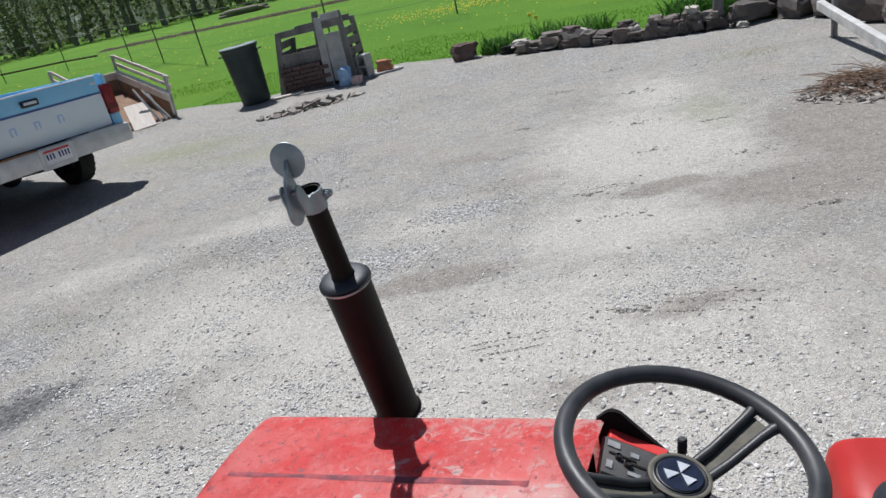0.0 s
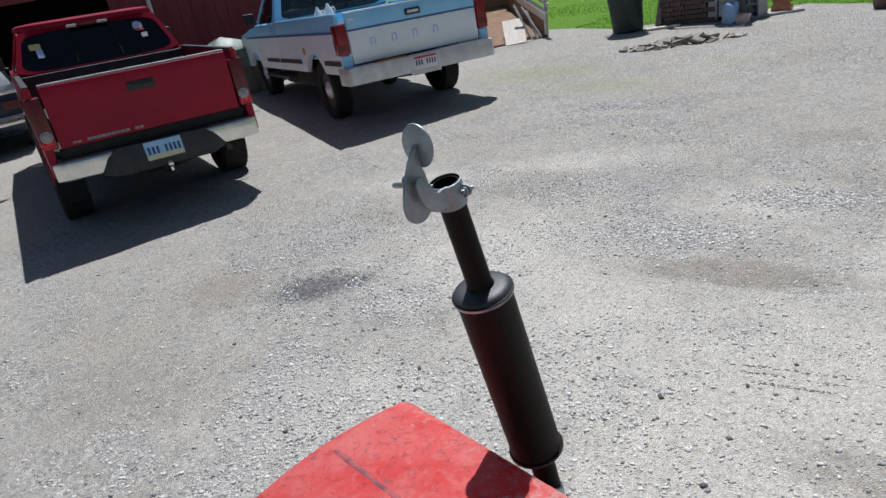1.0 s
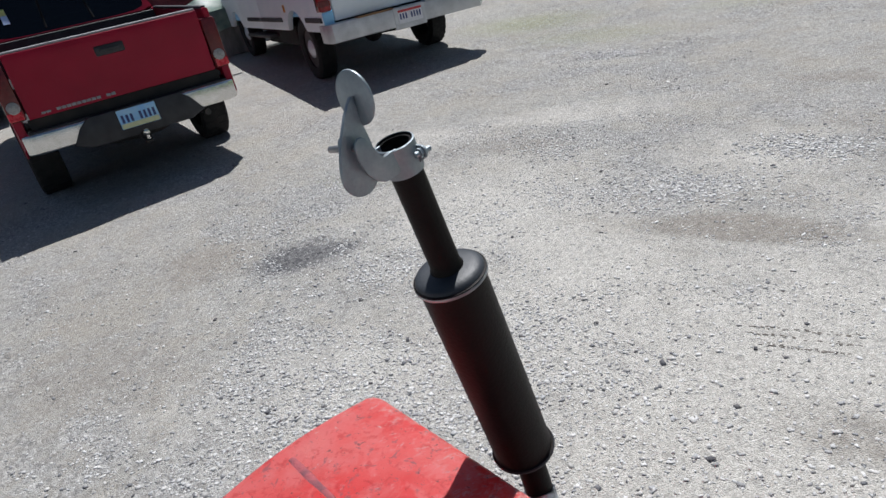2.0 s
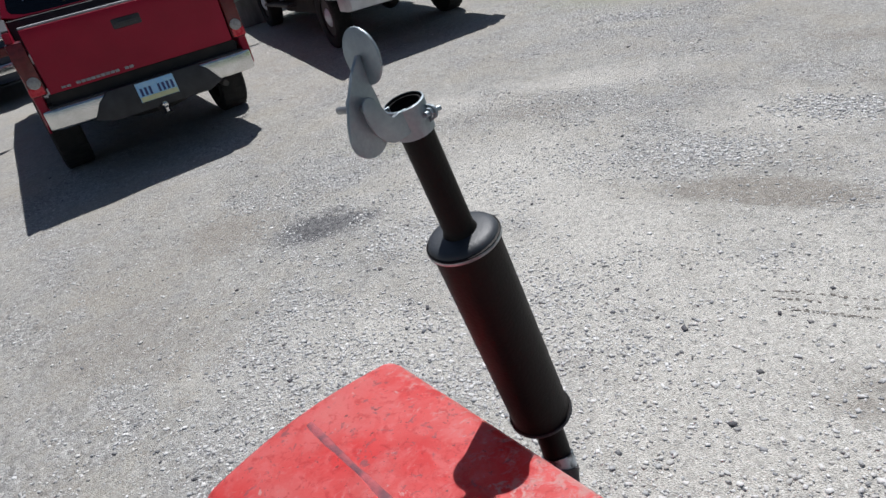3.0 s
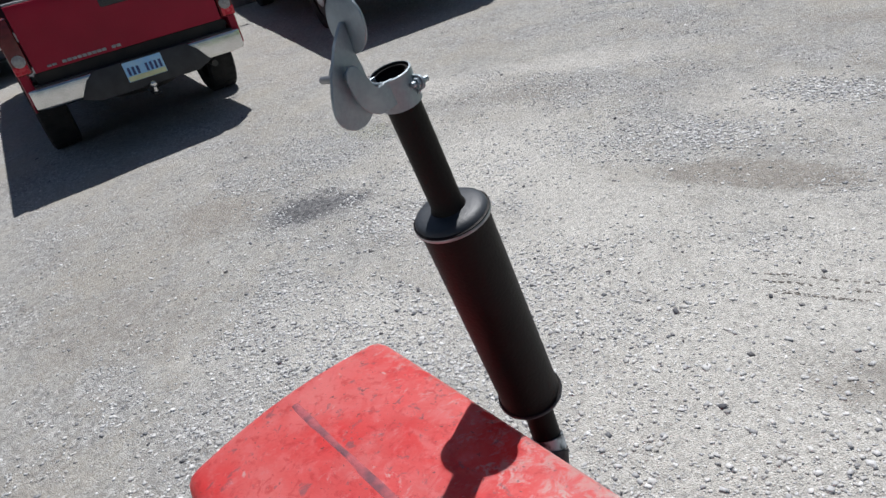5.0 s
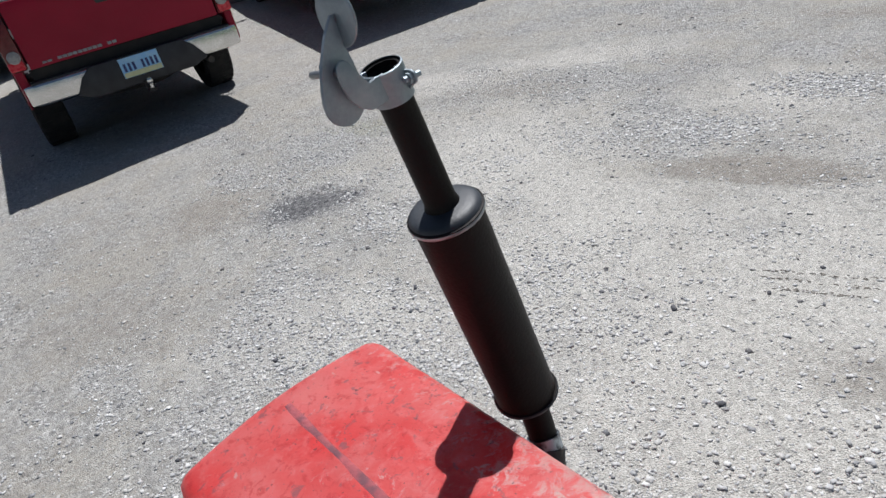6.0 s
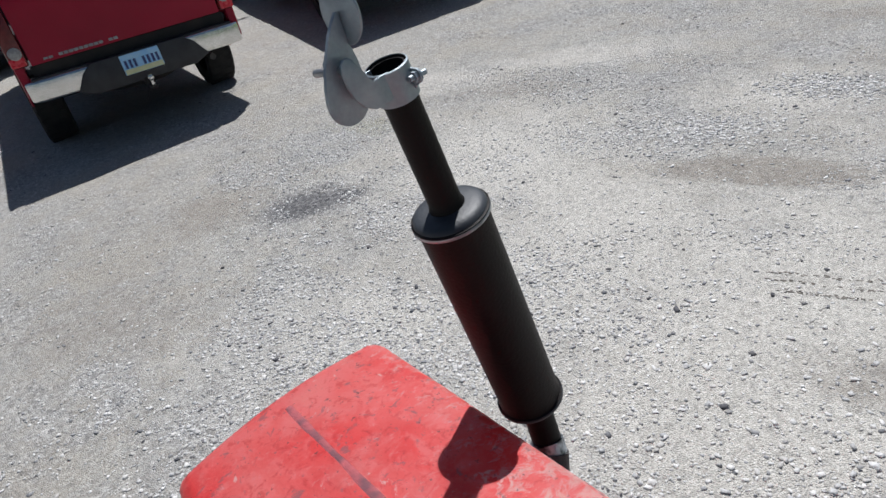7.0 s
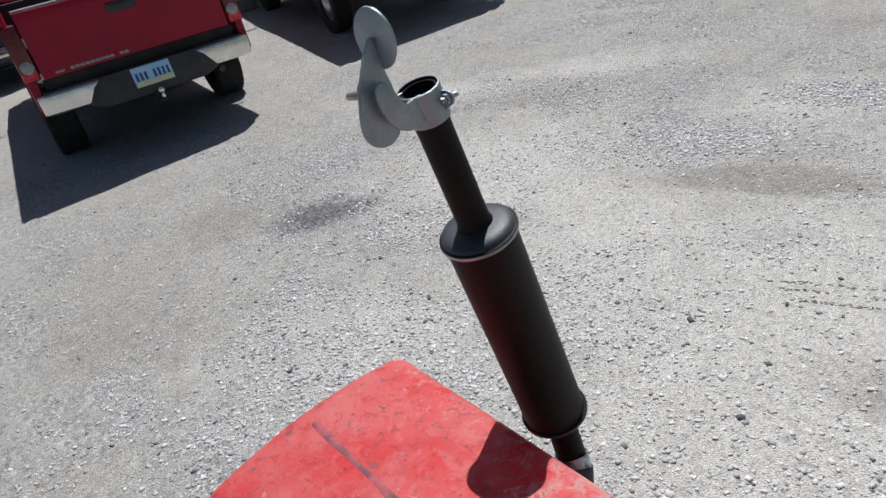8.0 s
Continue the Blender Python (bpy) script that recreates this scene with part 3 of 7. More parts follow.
    base = mixed(ramp(tex(4.2, 8, 0.75), ((0.50, (0, 0, 0)), (0.62, (0.55, 0.55, 0.55)))), base, mixed(0.3, (0.34, 0.303, 0.252), sand))
    base = mixed(ramp(tex(2.3, 8, 0.75), ((0.40, (0.5, 0.5, 0.5)), (0.48, (0, 0, 0)))), base, mixed(0.5, (0.37, 0.362, 0.342), chips))
    base = mixed(zone("dust", 0.10, 0.62, 5.0, 0.8), base, mixed(0.55, (0.75, 0.715, 0.645), mixed(0.15, sand, chips)))
    base = mixed(zone("earth", 0.28, 0.55, 6.0, 0.55), base, mixed(0.35, ramp(tex(9, 8, 0.7), ((0.3, (0.217, 0.190, 0.155)), (0.7, (0.384, 0.345, 0.290)))), mixed(0.4, sand, chips)))
    base = mixed(ramp(tex(75, 8, 0.85), ((0.32, (0.75, 0.75, 0.75)), (0.42, (0, 0, 0)))), base, (0.12, 0.115, 0.105))
    base = mixed(ramp(tex(55, 8, 0.85), ((0.62, (0, 0, 0)), (0.71, (0.55, 0.55, 0.55)))), base, (0.74, 0.735, 0.715))
    base = mixed(zone("weedy", 0.2, 0.8, 12.0, 0.8), base, mixed(0.3, (0.30, 0.31, 0.19), sand))
    base = mixed(zone("stain", 0.0, 0.42, 30.0, 0.8), base, mixed(0.35, (0.045, 0.045, 0.05), chips))
    grass = ramp(tex(14, 6), ((0.3, (0.066, 0.165, 0.010)), (0.5, (0.092, 0.225, 0.013)), (0.72, (0.130, 0.285, 0.020))))
    grass = mixed(ramp(tex(0.16, 4), ((0.45, (0, 0, 0)), (0.62, (0.75, 0.75, 0.75)))), grass, (0.125, 0.255, 0.018))
    grass = mixed(ramp(tex(0.35, 5), ((0.56, (0, 0, 0)), (0.7, (0.6, 0.6, 0.6)))), grass, (0.062, 0.155, 0.010))
    base = mixed(zone("grass", 0.3, 0.7, 7.0, 0.6), base, grass)
    l.new(base, b.inputs["Base Color"])
    b.inputs["Roughness"].default_value = 0.93
    b.inputs["Specular IOR Level"].default_value = 0.25
    add = n.new("ShaderNodeMath")
    add.operation = "MULTIPLY_ADD"
    l.new(voro.outputs["Distance"], add.inputs[0])
    depth = n.new("ShaderNodeMath")
    depth.operation = "MULTIPLY_ADD"
    depth.inputs[1].default_value, depth.inputs[2].default_value = -0.40, -0.06
    l.new(loose, depth.inputs[0])
    l.new(depth.outputs["Value"], add.inputs[1])
    grit = n.new("ShaderNodeMath")
    grit.operation = "MULTIPLY_ADD"
    grit.inputs[1].default_value = -0.75
    l.new(voro2.outputs["Distance"], grit.inputs[0])
    l.new(tex(70, 8, 0.7), grit.inputs[2])
    l.new(grit.outputs["Value"], add.inputs[2])
    bp = n.new("ShaderNodeBump")
    bp.inputs["Strength"].default_value, bp.inputs["Distance"].default_value = 0.75, 0.012
    l.new(add.outputs["Value"], bp.inputs["Height"])
    l.new(bp.outputs["Normal"], b.inputs["Normal"])
    return m


build_ground()


# ---------------------------------------------------------------- pickup trucks
def arched(y0, y1, z0, z1, yc, zc, r, steps=14):
    """A side panel's outline (y, z) with a wheel arch cut from its lower edge."""
    pts = [(y0, z0)]
    if y0 < yc - r and yc + r < y1:
        reach = math.sqrt(max(0.0, r * r - (z0 - zc) ** 2))
        a0 = math.atan2(z0 - zc, -reach)
        a1 = math.atan2(z0 - zc, reach)
        for k in range(steps + 1):
            a = a0 + (a1 - a0) * k / steps
            pts.append((yc + r * math.cos(a), zc + r * math.sin(a)))
    pts += [(y1, z0), (y1, z1), (y0, z1)]
    return pts


def window_panel(quad, margins, thick, power=5.0, steps=40):
    """A quad panel with a rounded window in it: the frame and the pane as two bmeshes."""
    bl, br, tr, tl = [Vector(p) for p in quad]
    normal = (br - bl).cross(tl - bl).normalized()

    def at(u, v):
        return bl.lerp(br, u).lerp(tl.lerp(tr, u), v)

    inner, outer = [], []
    left, low, right, top = margins
    for k in range(steps):
        t = 2 * math.pi * (k + 0.5) / steps
        c, s = math.cos(t), math.sin(t)
        e = 1 / (abs(c) ** power + abs(s) ** power) ** (1 / power)
        q = 1 / max(abs(c), abs(s))
        iu, iv = 0.5 + 0.5 * c * e, 0.5 + 0.5 * s * e
        inner.append(at(left + iu * (1 - left - right), low + iv * (1 - low - top)))
        outer.append(at(0.5 + 0.5 * c * q, 0.5 + 0.5 * s * q))
    fr = bmesh.new()
    back = normal * -thick
    loops = [[fr.verts.new(p) for p in lp] for lp in (outer, inner, [p + back for p in inner], [p + back for p in outer])]
    for a, b in zip(loops, loops[1:] + loops[:1]):
        for i in range(steps):
            j = (i + 1) % steps
            fr.faces.new((a[i], a[j], b[j], b[i]))
    gl = bmesh.new()
    f = [gl.verts.new(p + normal * (-thick * 0.35)) for p in inner]
    g = [gl.verts.new(p + normal * (-thick * 0.6)) for p in inner]
    gl.faces.new(f)
    gl.faces.new(list(reversed(g)))
    for i in range(steps):
        j = (i + 1) % steps
        gl.faces.new((f[i], f[j], g[j], g[i]))
    return fr, gl


def truck_wheel(parent, x, y, r, w, side, rim_mat, lugs=26):
    """Tyre with tread blocks, and a rim with a hub."""
    m = Matrix.Translation((x, y, r - 0.008)) @ Matrix.Rotation(radians(90 * side), 4, "Y")
    bm = bmesh.new()
    h = w / 2
    lathe(bm, [(r * 0.62, -h * 0.8), (r * 0.80, -h), (r * 0.93, -h * 0.96), (r * 0.985, -h * 0.8), (r * 0.985, h * 0.8), (r * 0.93, h * 0.96), (r * 0.80, h), (r * 0.62, h * 0.8), (r * 0.60, 0)], m, 40, True)
    for k in range(lugs):
        a = 2 * math.pi * k / lugs
        for s in (-1, 1):
            t = m @ Matrix.Rotation(a + s * 0.06, 4, "Z")
            box(bm, (r * 0.965, -0.022, s * h * 0.10 if s > 0 else -h * 0.86), (r * 1.0, 0.022, h * 0.86 if s > 0 else -h * 0.10), 0, t)
    wheel = part("wheel", bm, rubber, parent, smooth=True)
    bm = bmesh.new()
    lathe(bm, [(r * 0.61, h * 0.62), (r * 0.56, h * 0.60), (r * 0.50, h * 0.35), (r * 0.30, h * 0.30), (r * 0.27, h * 0.62), (r * 0.13, h * 0.70), (r * 0.12, h * 0.92), (0.0, h * 0.95)], m, 32)
    for k in range(6):
        a = 2 * math.pi * k / 6
        lathe(bm, [(0.012, h * 0.3), (0.012, h * 0.70), (0.0, h * 0.72)], m @ Matrix.Translation((r * 0.21 * math.cos(a), r * 0.21 * math.sin(a), 0)), 6)
    rim = part("rim", bm, rim_mat, wheel, smooth=True)
    bm = bmesh.new()
    lathe(bm, [(r * 0.31, h * 0.34), (r * 0.30, h * 0.66), (r * 0.24, h * 0.80), (r * 0.12, h * 0.96), (0.0, h * 0.98)], m, 24)
    part("hub_cap", bm, silver, wheel, "scuffed bright hub cap", smooth=True)
    return wheel


def number_plate(parent, x, y, z, tilt, face, band, ink):
    """A plate with bars for its characters."""
    base = Matrix.Translation((x, y, z)) @ Matrix.Rotation(radians(tilt), 4, "X")
    pl = part("number_plate", boxed((-0.1525, -0.004, -0.076), (0.1525, 0.004, 0.076), 0.003, base), face, parent, "number plate with dark bars")
    for k in range(8):
        if k != 3:
            cx = -0.122 + k * 0.0350
            part("plate_bar", boxed((cx - 0.0095, -0.007, -0.030), (cx + 0.0095, -0.0035, 0.032), 0.001, base, 1), ink, pl)
    part("plate_band", boxed((-0.148, -0.0065, 0.046 if band is plate_red else -0.074), (0.148, -0.0035, 0.072 if band is plate_red else -0.036), 0.001, base), band, pl)
    return pl


def pickup(name, label, S, m):
    """A pickup, its rear bumper's middle over the origin, its nose along +y."""
    T = thing(name, label, "pickup truck", m)
    hw, yt, yb, yc, yh, yn = S["hw"], S["tail"], S["bed_end"], S["cab_end"], S["hood"], S["nose"]
    z0, zs, zr, belt, roof = S["sill"], S["stripe"], S["rail"], S["belt"], S["roof"]
    ar, af, r = S["rear_axle"], S["front_axle"], S["tyre"]
    low, up = S["low"], S["up"]
    arch = r + 0.085
    for s in (-1, 1):
        o, i = s * hw, s * (hw - 0.07)
        bm = bmesh.new()
        prism(bm, arched(yt, yb, z0, zs, ar, r, arch), 0, min(o, i), max(o, i), 0.018)
        bs = part("bed_side", bm, low, T, smooth=True)
        bm = bmesh.new()
        prism(bm, [(yt, zs + 0.001), (yb, zs + 0.001), (yb, zr), (yt, zr)], 0, min(s * (hw - 0.012), i), max(s * (hw - 0.012), i), 0.02)
        part("bed_rail", bm, up, bs, smooth=True)
        bm = bmesh.new()
        box(bm, (min(i, s * (hw - 0.02)), yt + 0.04, zr - 0.004), (max(i, s * (hw - 0.02)), yb - 0.02, zr + 0.016), 0.006)
        part("rail_cap", bm, S["cap"], bs)
        # wheel-arch lip
        bm = bmesh.new()
        ring = []
        for k in range(17):
            a = math.pi * (0.02 + 0.96 * k / 16)
            ring.append((s * (hw + 0.006), ar + arch * math.cos(a), r + arch * math.sin(a)))
        tube(bm, ring, 0.010, 8)
        if S["trim"]:
            bm.free()
        else:
            part("arch_lip", bm, low, bs, smooth=True)
        if S["trim"]:
            for a, b in ((yt + 0.03, ar - arch - 0.03), (ar + arch + 0.10, yb - 0.02), (yb + 0.06, yc - 0.45)):
                part("trim_strip", boxed((min(s * (hw - 0.01), s * (hw + 0.014)), a, z0 + 0.11), (max(s * (hw - 0.01), s * (hw + 0.014)), b, z0 + 0.165), 0.006), dark_plastic, bs)
            part("pinstripe", boxed((min(s * (hw - 0.02), s * (hw + 0.003)), yt + 0.03, zs - 0.012), (max(s * (hw - 0.02), s * (hw + 0.003)), yn - 0.5, zs + 0.008), 0.002), pinstripe, bs)
        # cab side below the glass, and front wing
        bm = bmesh.new()
        prism(bm, [(yb + 0.012, z0), (yc, z0), (yc, zs), (yb + 0.012, zs)], 0, min(o, i), max(o, i), 0.018)
        door = part("door", bm, low, T, smooth=True)
        bm = bmesh.new()
        prism(bm, [(yb + 0.012, zs + 0.001), (yc, zs + 0.001), (yc, belt), (yb + 0.012, belt)], 0, min(s * (hw - 0.012), i), max(s * (hw - 0.012), i), 0.018)
        part("door_top", bm, up, door, smooth=True)
        part("door_handle", boxed((min(s * hw, s * (hw + 0.02)), yb + 0.12, zs + 0.06), (max(s * hw, s * (hw + 0.02)), yb + 0.26, zs + 0.10), 0.008), S["handle"], door)
        bm = bmesh.new()
        prism(bm, arched(yc + 0.01, yn - 0.03, z0, zs, af, r, arch), 0, min(o, i), max(o, i), 0.018)
        wing = part("front_wing", bm, low, T, smooth=True)
        bm = bmesh.new()
        prism(bm, [(yc + 0.01, zs + 0.001), (yn - 0.03, zs + 0.001), (yn - 0.05, belt - 0.14), (yc + 0.01, belt - 0.02)], 0, min(s * (hw - 0.012), i), max(s * (hw - 0.012), i), 0.02)
        part("wing_top", bm, up, wing, smooth=True)
        if S["trim"]:
            part("running_board", boxed((min(s * (hw - 0.16), s * (hw + 0.02)), yb - 0.30, z0 - 0.13), (max(s * (hw - 0.16), s * (hw + 0.02)), yc - 0.15, z0 - 0.09), 0.012), iron, door)
        # mirror
        bm = bmesh.new()
        mx = s * (hw + 0.10)
        box(bm, (mx - 0.09, yc - 0.32, belt + 0.02), (mx + 0.09, yc - 0.24, belt + 0.19), 0.025)
        tube(bm, [(s * (hw - 0.02), yc - 0.25, belt + 0.03), (mx, yc - 0.27, belt + 0.06)], 0.014, 8)
        part("mirror", bm, S["mirror"], T, smooth=True)
        # tail lamp
        zl, zu, wl = S["lamp"]
        bm = bmesh.new()
        box(bm, (min(s * (hw + 0.006), s * (hw - wl)), yt - 0.025, zl), (max(s * (hw + 0.006), s * (hw - wl)), yt + 0.14, zu), 0.02)
        lamp = part("tail_lamp", bm, S["lamp_mat"], T, smooth=True)
        if S["trim"]:
            part("reversing_lamp", boxed((min(s * (hw + 0.004), s * (hw - wl * 0.9)), yt - 0.029, zl + S["clear"][0]), (max(s * (hw + 0.004), s * (hw - wl * 0.9)), yt + 0.06, zl + S["clear"][1]), 0.01), S["clear_mat"], lamp)
        else:
            bm = bmesh.new()
            lathe(bm, [(0.046, 0.0), (0.046, 0.012), (0.030, 0.020), (0.0, 0.023)], Matrix.Translation((s * (hw - wl * 0.5), yt - 0.022, zl + 0.108)) @ Matrix.Rotation(radians(90), 4, "X"), 20)
            part("reversing_lamp", bm, lens_grey, lamp, "round clear reversing lamp", smooth=True)
        if S["low_red"]:
            part("lamp_foot", boxed((min(s * (hw + 0.004), s * (hw - wl * 0.9)), yt - 0.029, zl + 0.01), (max(s * (hw + 0.004), s * (hw - wl * 0.9)), yt + 0.06, zl + S["clear"][0] - 0.012), 0.01), lamp_red, lamp)
        if S["trim"]:
            part("corner_guard", boxed((min(s * (hw - 0.005), s * (hw - wl)), yt - 0.012, z0 + 0.06), (max(s * (hw - 0.005), s * (hw - wl)), yt + 0.06, zl - 0.004), 0.01), up, T)
            part("side_marker", boxed((min(s * hw, s * (hw + 0.012)), ar + 0.30, r + arch - 0.02), (max(s * hw, s * (hw + 0.012)), ar + 0.36, r + arch + 0.07), 0.006), lamp_amber, bs)
    # tailgate
    gw = hw - S["lamp"][2] - 0.012
    bm = bmesh.new()
    if S["trim"]:
        box(bm, (-gw, yt - 0.01, S["gate_low"]), (gw, yt + 0.055, S["gate_split"]), 0.014)
        gate = part("tailgate", bm, low, T, smooth=True)
        bm = bmesh.new()
        box(bm, (-gw, yt - 0.014, S["gate_split"] + 0.001), (gw, yt + 0.055, zr), 0.016)
        part("tailgate_top", bm, up, gate, smooth=True)
    else:
        z, zt = S["gate_low"], zr
        loft(bm, [[(x, yt + 0.055, z), (x, yt - 0.006, z), (x, yt - 0.014, z + 0.02), (x, yt - 0.012, z + 0.14), (x, yt - 0.020, z + 0.19), (x, yt - 0.024, zt - 0.10), (x, yt - 0.030, zt - 0.05), (x, yt - 0.022, zt - 0.006), (x, yt - 0.010, zt), (x, yt + 0.055, zt)] for x in (-gw, -gw + 0.012, 0.0, gw - 0.012, gw)])
        gate = part("tailgate", bm, low, T, smooth=True)
        # solid black strip drawn for the shade in the gap above the bumper
        part("gate_gap_shade", boxed((-gw - 0.02, yt + 0.01, z - 0.12), (gw + 0.02, yt + 0.05, z - 0.004), 0.004), under_black, T)
    # on the red pickup this strip is added to carry the gate's highlight
    part("gate_cap", boxed((-gw, yt - 0.012, zr - 0.004), (gw, yt + 0.06, zr + 0.014), 0.006), S["gate_cap"], gate)
    hx, hz = S["gate_handle"]
    bm = bmesh.new()
    box(bm, (-hx, yt - 0.036, hz - 0.038), (hx, yt - 0.008, hz + 0.038), 0.012)
    hp = part("gate_handle", bm, dark_plastic, gate, smooth=True)
    part("handle_lever", boxed((-hx * 0.72, yt - 0.046, hz - 0.014), (hx * 0.72, yt - 0.03, hz + 0.016), 0.006), S["lever"], hp)
    if S["trim"]:
        part("gate_stripe", boxed((-gw, yt - 0.0175, S["gate_split"] - 0.012), (gw, yt - 0.0, S["gate_split"] + 0.010), 0.002), pinstripe, gate)
        for k in range(4):
            cx = -0.55 + 0.272 * k
            bm = bmesh.new()
            box(bm, (cx - 0.036, yt - 0.014, S["gate_split"] - 0.205), (cx - 0.016, yt - 0.008, S["gate_split"] - 0.115), 0.004)
            box(bm, (cx + 0.014, yt - 0.014, S["gate_split"] - 0.200), (cx + 0.032, yt - 0.008, S["gate_split"] - 0.132), 0.004)
            box(bm, (cx - 0.034, yt - 0.0145, S["gate_split"] - 0.131), (cx + 0.030, yt - 0.008, S["gate_split"] - 0.114), 0.004)
            part("embossed_mark", bm, sticker_blue, gate, "pale blue embossed mark")
        for s in (-1, 1):
            part("gate_latch", boxed((min(s * (gw - 0.02), s * (gw - 0.10)), yt - 0.020, zr - 0.085), (max(s * (gw - 0.02), s * (gw - 0.10)), yt - 0.012, zr - 0.060), 0.003), S["lever"], gate)
    else:
        for k in range(15):
            if k not in (2, 12):
                cx = -0.62 + 0.037 * k
                part("lettering_bar", boxed((cx - 0.0155, yt - 0.0185, S["gate_low"] + 0.020), (cx + 0.0155, yt - 0.0105, S["gate_low"] + (0.036 if k < 2 else 0.041)), 0.002, None, 1), label_grey, gate)
    # bed
    bm = bmesh.new()
    box(bm, (-hw + 0.075, yt + 0.06, z0 + 0.16), (hw - 0.075, yb - 0.06, z0 + 0.20), 0.005)
    for k in range(9):
        cx = -hw + 0.2 + k * (2 * hw - 0.4) / 8
        box(bm, (cx - 0.04, yt + 0.07, z0 + 0.20), (cx + 0.04, yb - 0.07, z0 + 0.215), 0.004)
    for s in (-1, 1):
        box(bm, (min(s * (hw - 0.08), s * (hw - 0.27)), ar - 0.42, z0 + 0.2), (max(s * (hw - 0.08), s * (hw - 0.27)), ar + 0.42, z0 + 0.42), 0.05)
    part("bed_floor", bm, S["liner"], T)
    part("bed_front", boxed((-hw + 0.072, yb - 0.055, z0 + 0.16), (hw - 0.072, yb - 0.01, zr - 0.01), 0.01), S["liner"], T)
    # cab: greenhouse with real panes
    bw, tw, ins = hw - 0.05, S["roof_hw"], 0.06
    ry0, ry1, wy0, wy1 = yb + 0.02, yb + S["rear_rake"], yc + 0.02, yc - S["rake"]
    A = Vector((-bw, ry0, belt)); B = Vector((bw, ry0, belt)); C = Vector((tw, ry1, roof - 0.05)); D = Vector((-tw, ry1, roof - 0.05))
    E = Vector((-bw, wy0, belt)); F = Vector((bw, wy0, belt)); G = Vector((tw, wy1, roof - 0.05)); H = Vector((-tw, wy1, roof - 0.05))
    for nm, quad, mar in (("rear_window", (A, B, C, D), S["rear_margins"]), ("windscreen", (F, E, H, G), (0.05, 0.04, 0.05, 0.06)),
                          ("side_window", (E, A, D, H), (0.08, 0.02, 0.13, 0.10)), ("side_window", (B, F, G, C), (0.13, 0.02, 0.08, 0.10))):
        fr, gl = window_panel(quad, mar, 0.035, 14.0 if S["trim"] else 6.0)
        fo = part("window_frame", fr, up, T, smooth=True)
        part(nm, gl, S["glass"], fo)
        if nm == "rear_window":
            rear_frame = fo
            if nm == "rear_window":
                for f in (0.36, 0.64):
                    p, q = A.lerp(B, f).lerp(D.lerp(C, f), 0.09), A.lerp(B, f).lerp(D.lerp(C, f), 0.88)
                    bm = bmesh.new()
                    tube(bm, [p + Vector((0, 0.012, 0)), q + Vector((0, 0.012, 0))], 0.012, 6)
                    part("window_bar", bm, soot_shade_black, fo)
    bm = bmesh.new()
    rings = []
    for f, dz in ((0.0, -0.052), (0.0, -0.03), (0.02, -0.008), (0.08, 0.004), (0.25, 0.012)):
        ring = []
        for k in range(28):
            t = 2 * math.pi * k / 28
            c, s = math.cos(t), math.sin(t)
            e = 1 / (abs(c) ** 7 + abs(s) ** 7) ** (1 / 7)
            yy = (ry1 + wy1) / 2 + s * e * ((wy1 - ry1) / 2 + 0.035) * (1 - f)
            ring.append((c * e * (tw + 0.02) * (1 - f), yy, roof + dz))
        rings.append(ring)
    loft(bm, rings)
    part("roof", bm, up, T, smooth=True)
    bm = bmesh.new()
    box(bm, (-bw + 0.1, yb + 0.12, z0 + 0.25), (bw - 0.1, yb + 0.62, z0 + 0.55), 0.05)
    box(bm, (-bw + 0.1, yb + 0.10, z0 + 0.5), (bw - 0.1, yb + 0.26, belt + 0.12), 0.06)
    part("bench_seat", bm, cloth_grey, T, smooth=True)
    bm = bmesh.new()
    box(bm, (-bw + 0.03, yb + 0.03, z0), (bw - 0.03, yc, z0 + 0.22), 0.02)
    box(bm, (-bw + 0.03, yc - 0.34, z0 + 0.2), (bw - 0.03, yc, belt - 0.05), 0.05)
    part("cab_floor", bm, under_black, T)
    bm = bmesh.new()
    lathe(bm, [(0.19 + 0.014 * math.cos(a), 0.014 * math.sin(a)) for a in (2 * math.pi * k / 8 for k in range(8))], Matrix.Translation((-0.38, yc - 0.5, belt - 0.02)) @ Matrix.Rotation(radians(55), 4, "X"), 24, True)
    part("cab_steering_wheel", bm, dark_plastic, T, smooth=True)
    # hood, grille, front bumper
    bm = bmesh.new()
    loft(bm, [[(-bw, yc + 0.02, belt - 0.02), (0, yc + 0.02, belt + 0.02), (bw, yc + 0.02, belt - 0.02), (bw, yc + 0.02, z0 + 0.1), (-bw, yc + 0.02, z0 + 0.1)],
              [(-bw, yh, belt - 0.05), (0, yh, belt - 0.01), (bw, yh, belt - 0.05), (bw, yh, z0 + 0.1), (-bw, yh, z0 + 0.1)],
              [(-bw + 0.02, yn - 0.08, belt - 0.14), (0, yn - 0.08, belt - 0.10), (bw - 0.02, yn - 0.08, belt - 0.14), (bw - 0.02, yn - 0.08, z0 + 0.1), (-bw + 0.02, yn - 0.08, z0 + 0.1)]])
    part("engine_hood", bm, up, T, smooth=True)
    part("grille", boxed((-bw + 0.05, yn - 0.09, z0 + 0.2), (bw - 0.05, yn - 0.04, belt - 0.18), 0.015), dark_plastic, T)
    part("front_bumper", boxed((-hw + 0.01, yn - 0.06, z0 - 0.06), (hw - 0.01, yn + 0.07, z0 + 0.14), 0.04), S["bumper"], T, smooth=True)
    # under the body
    bm = bmesh.new()
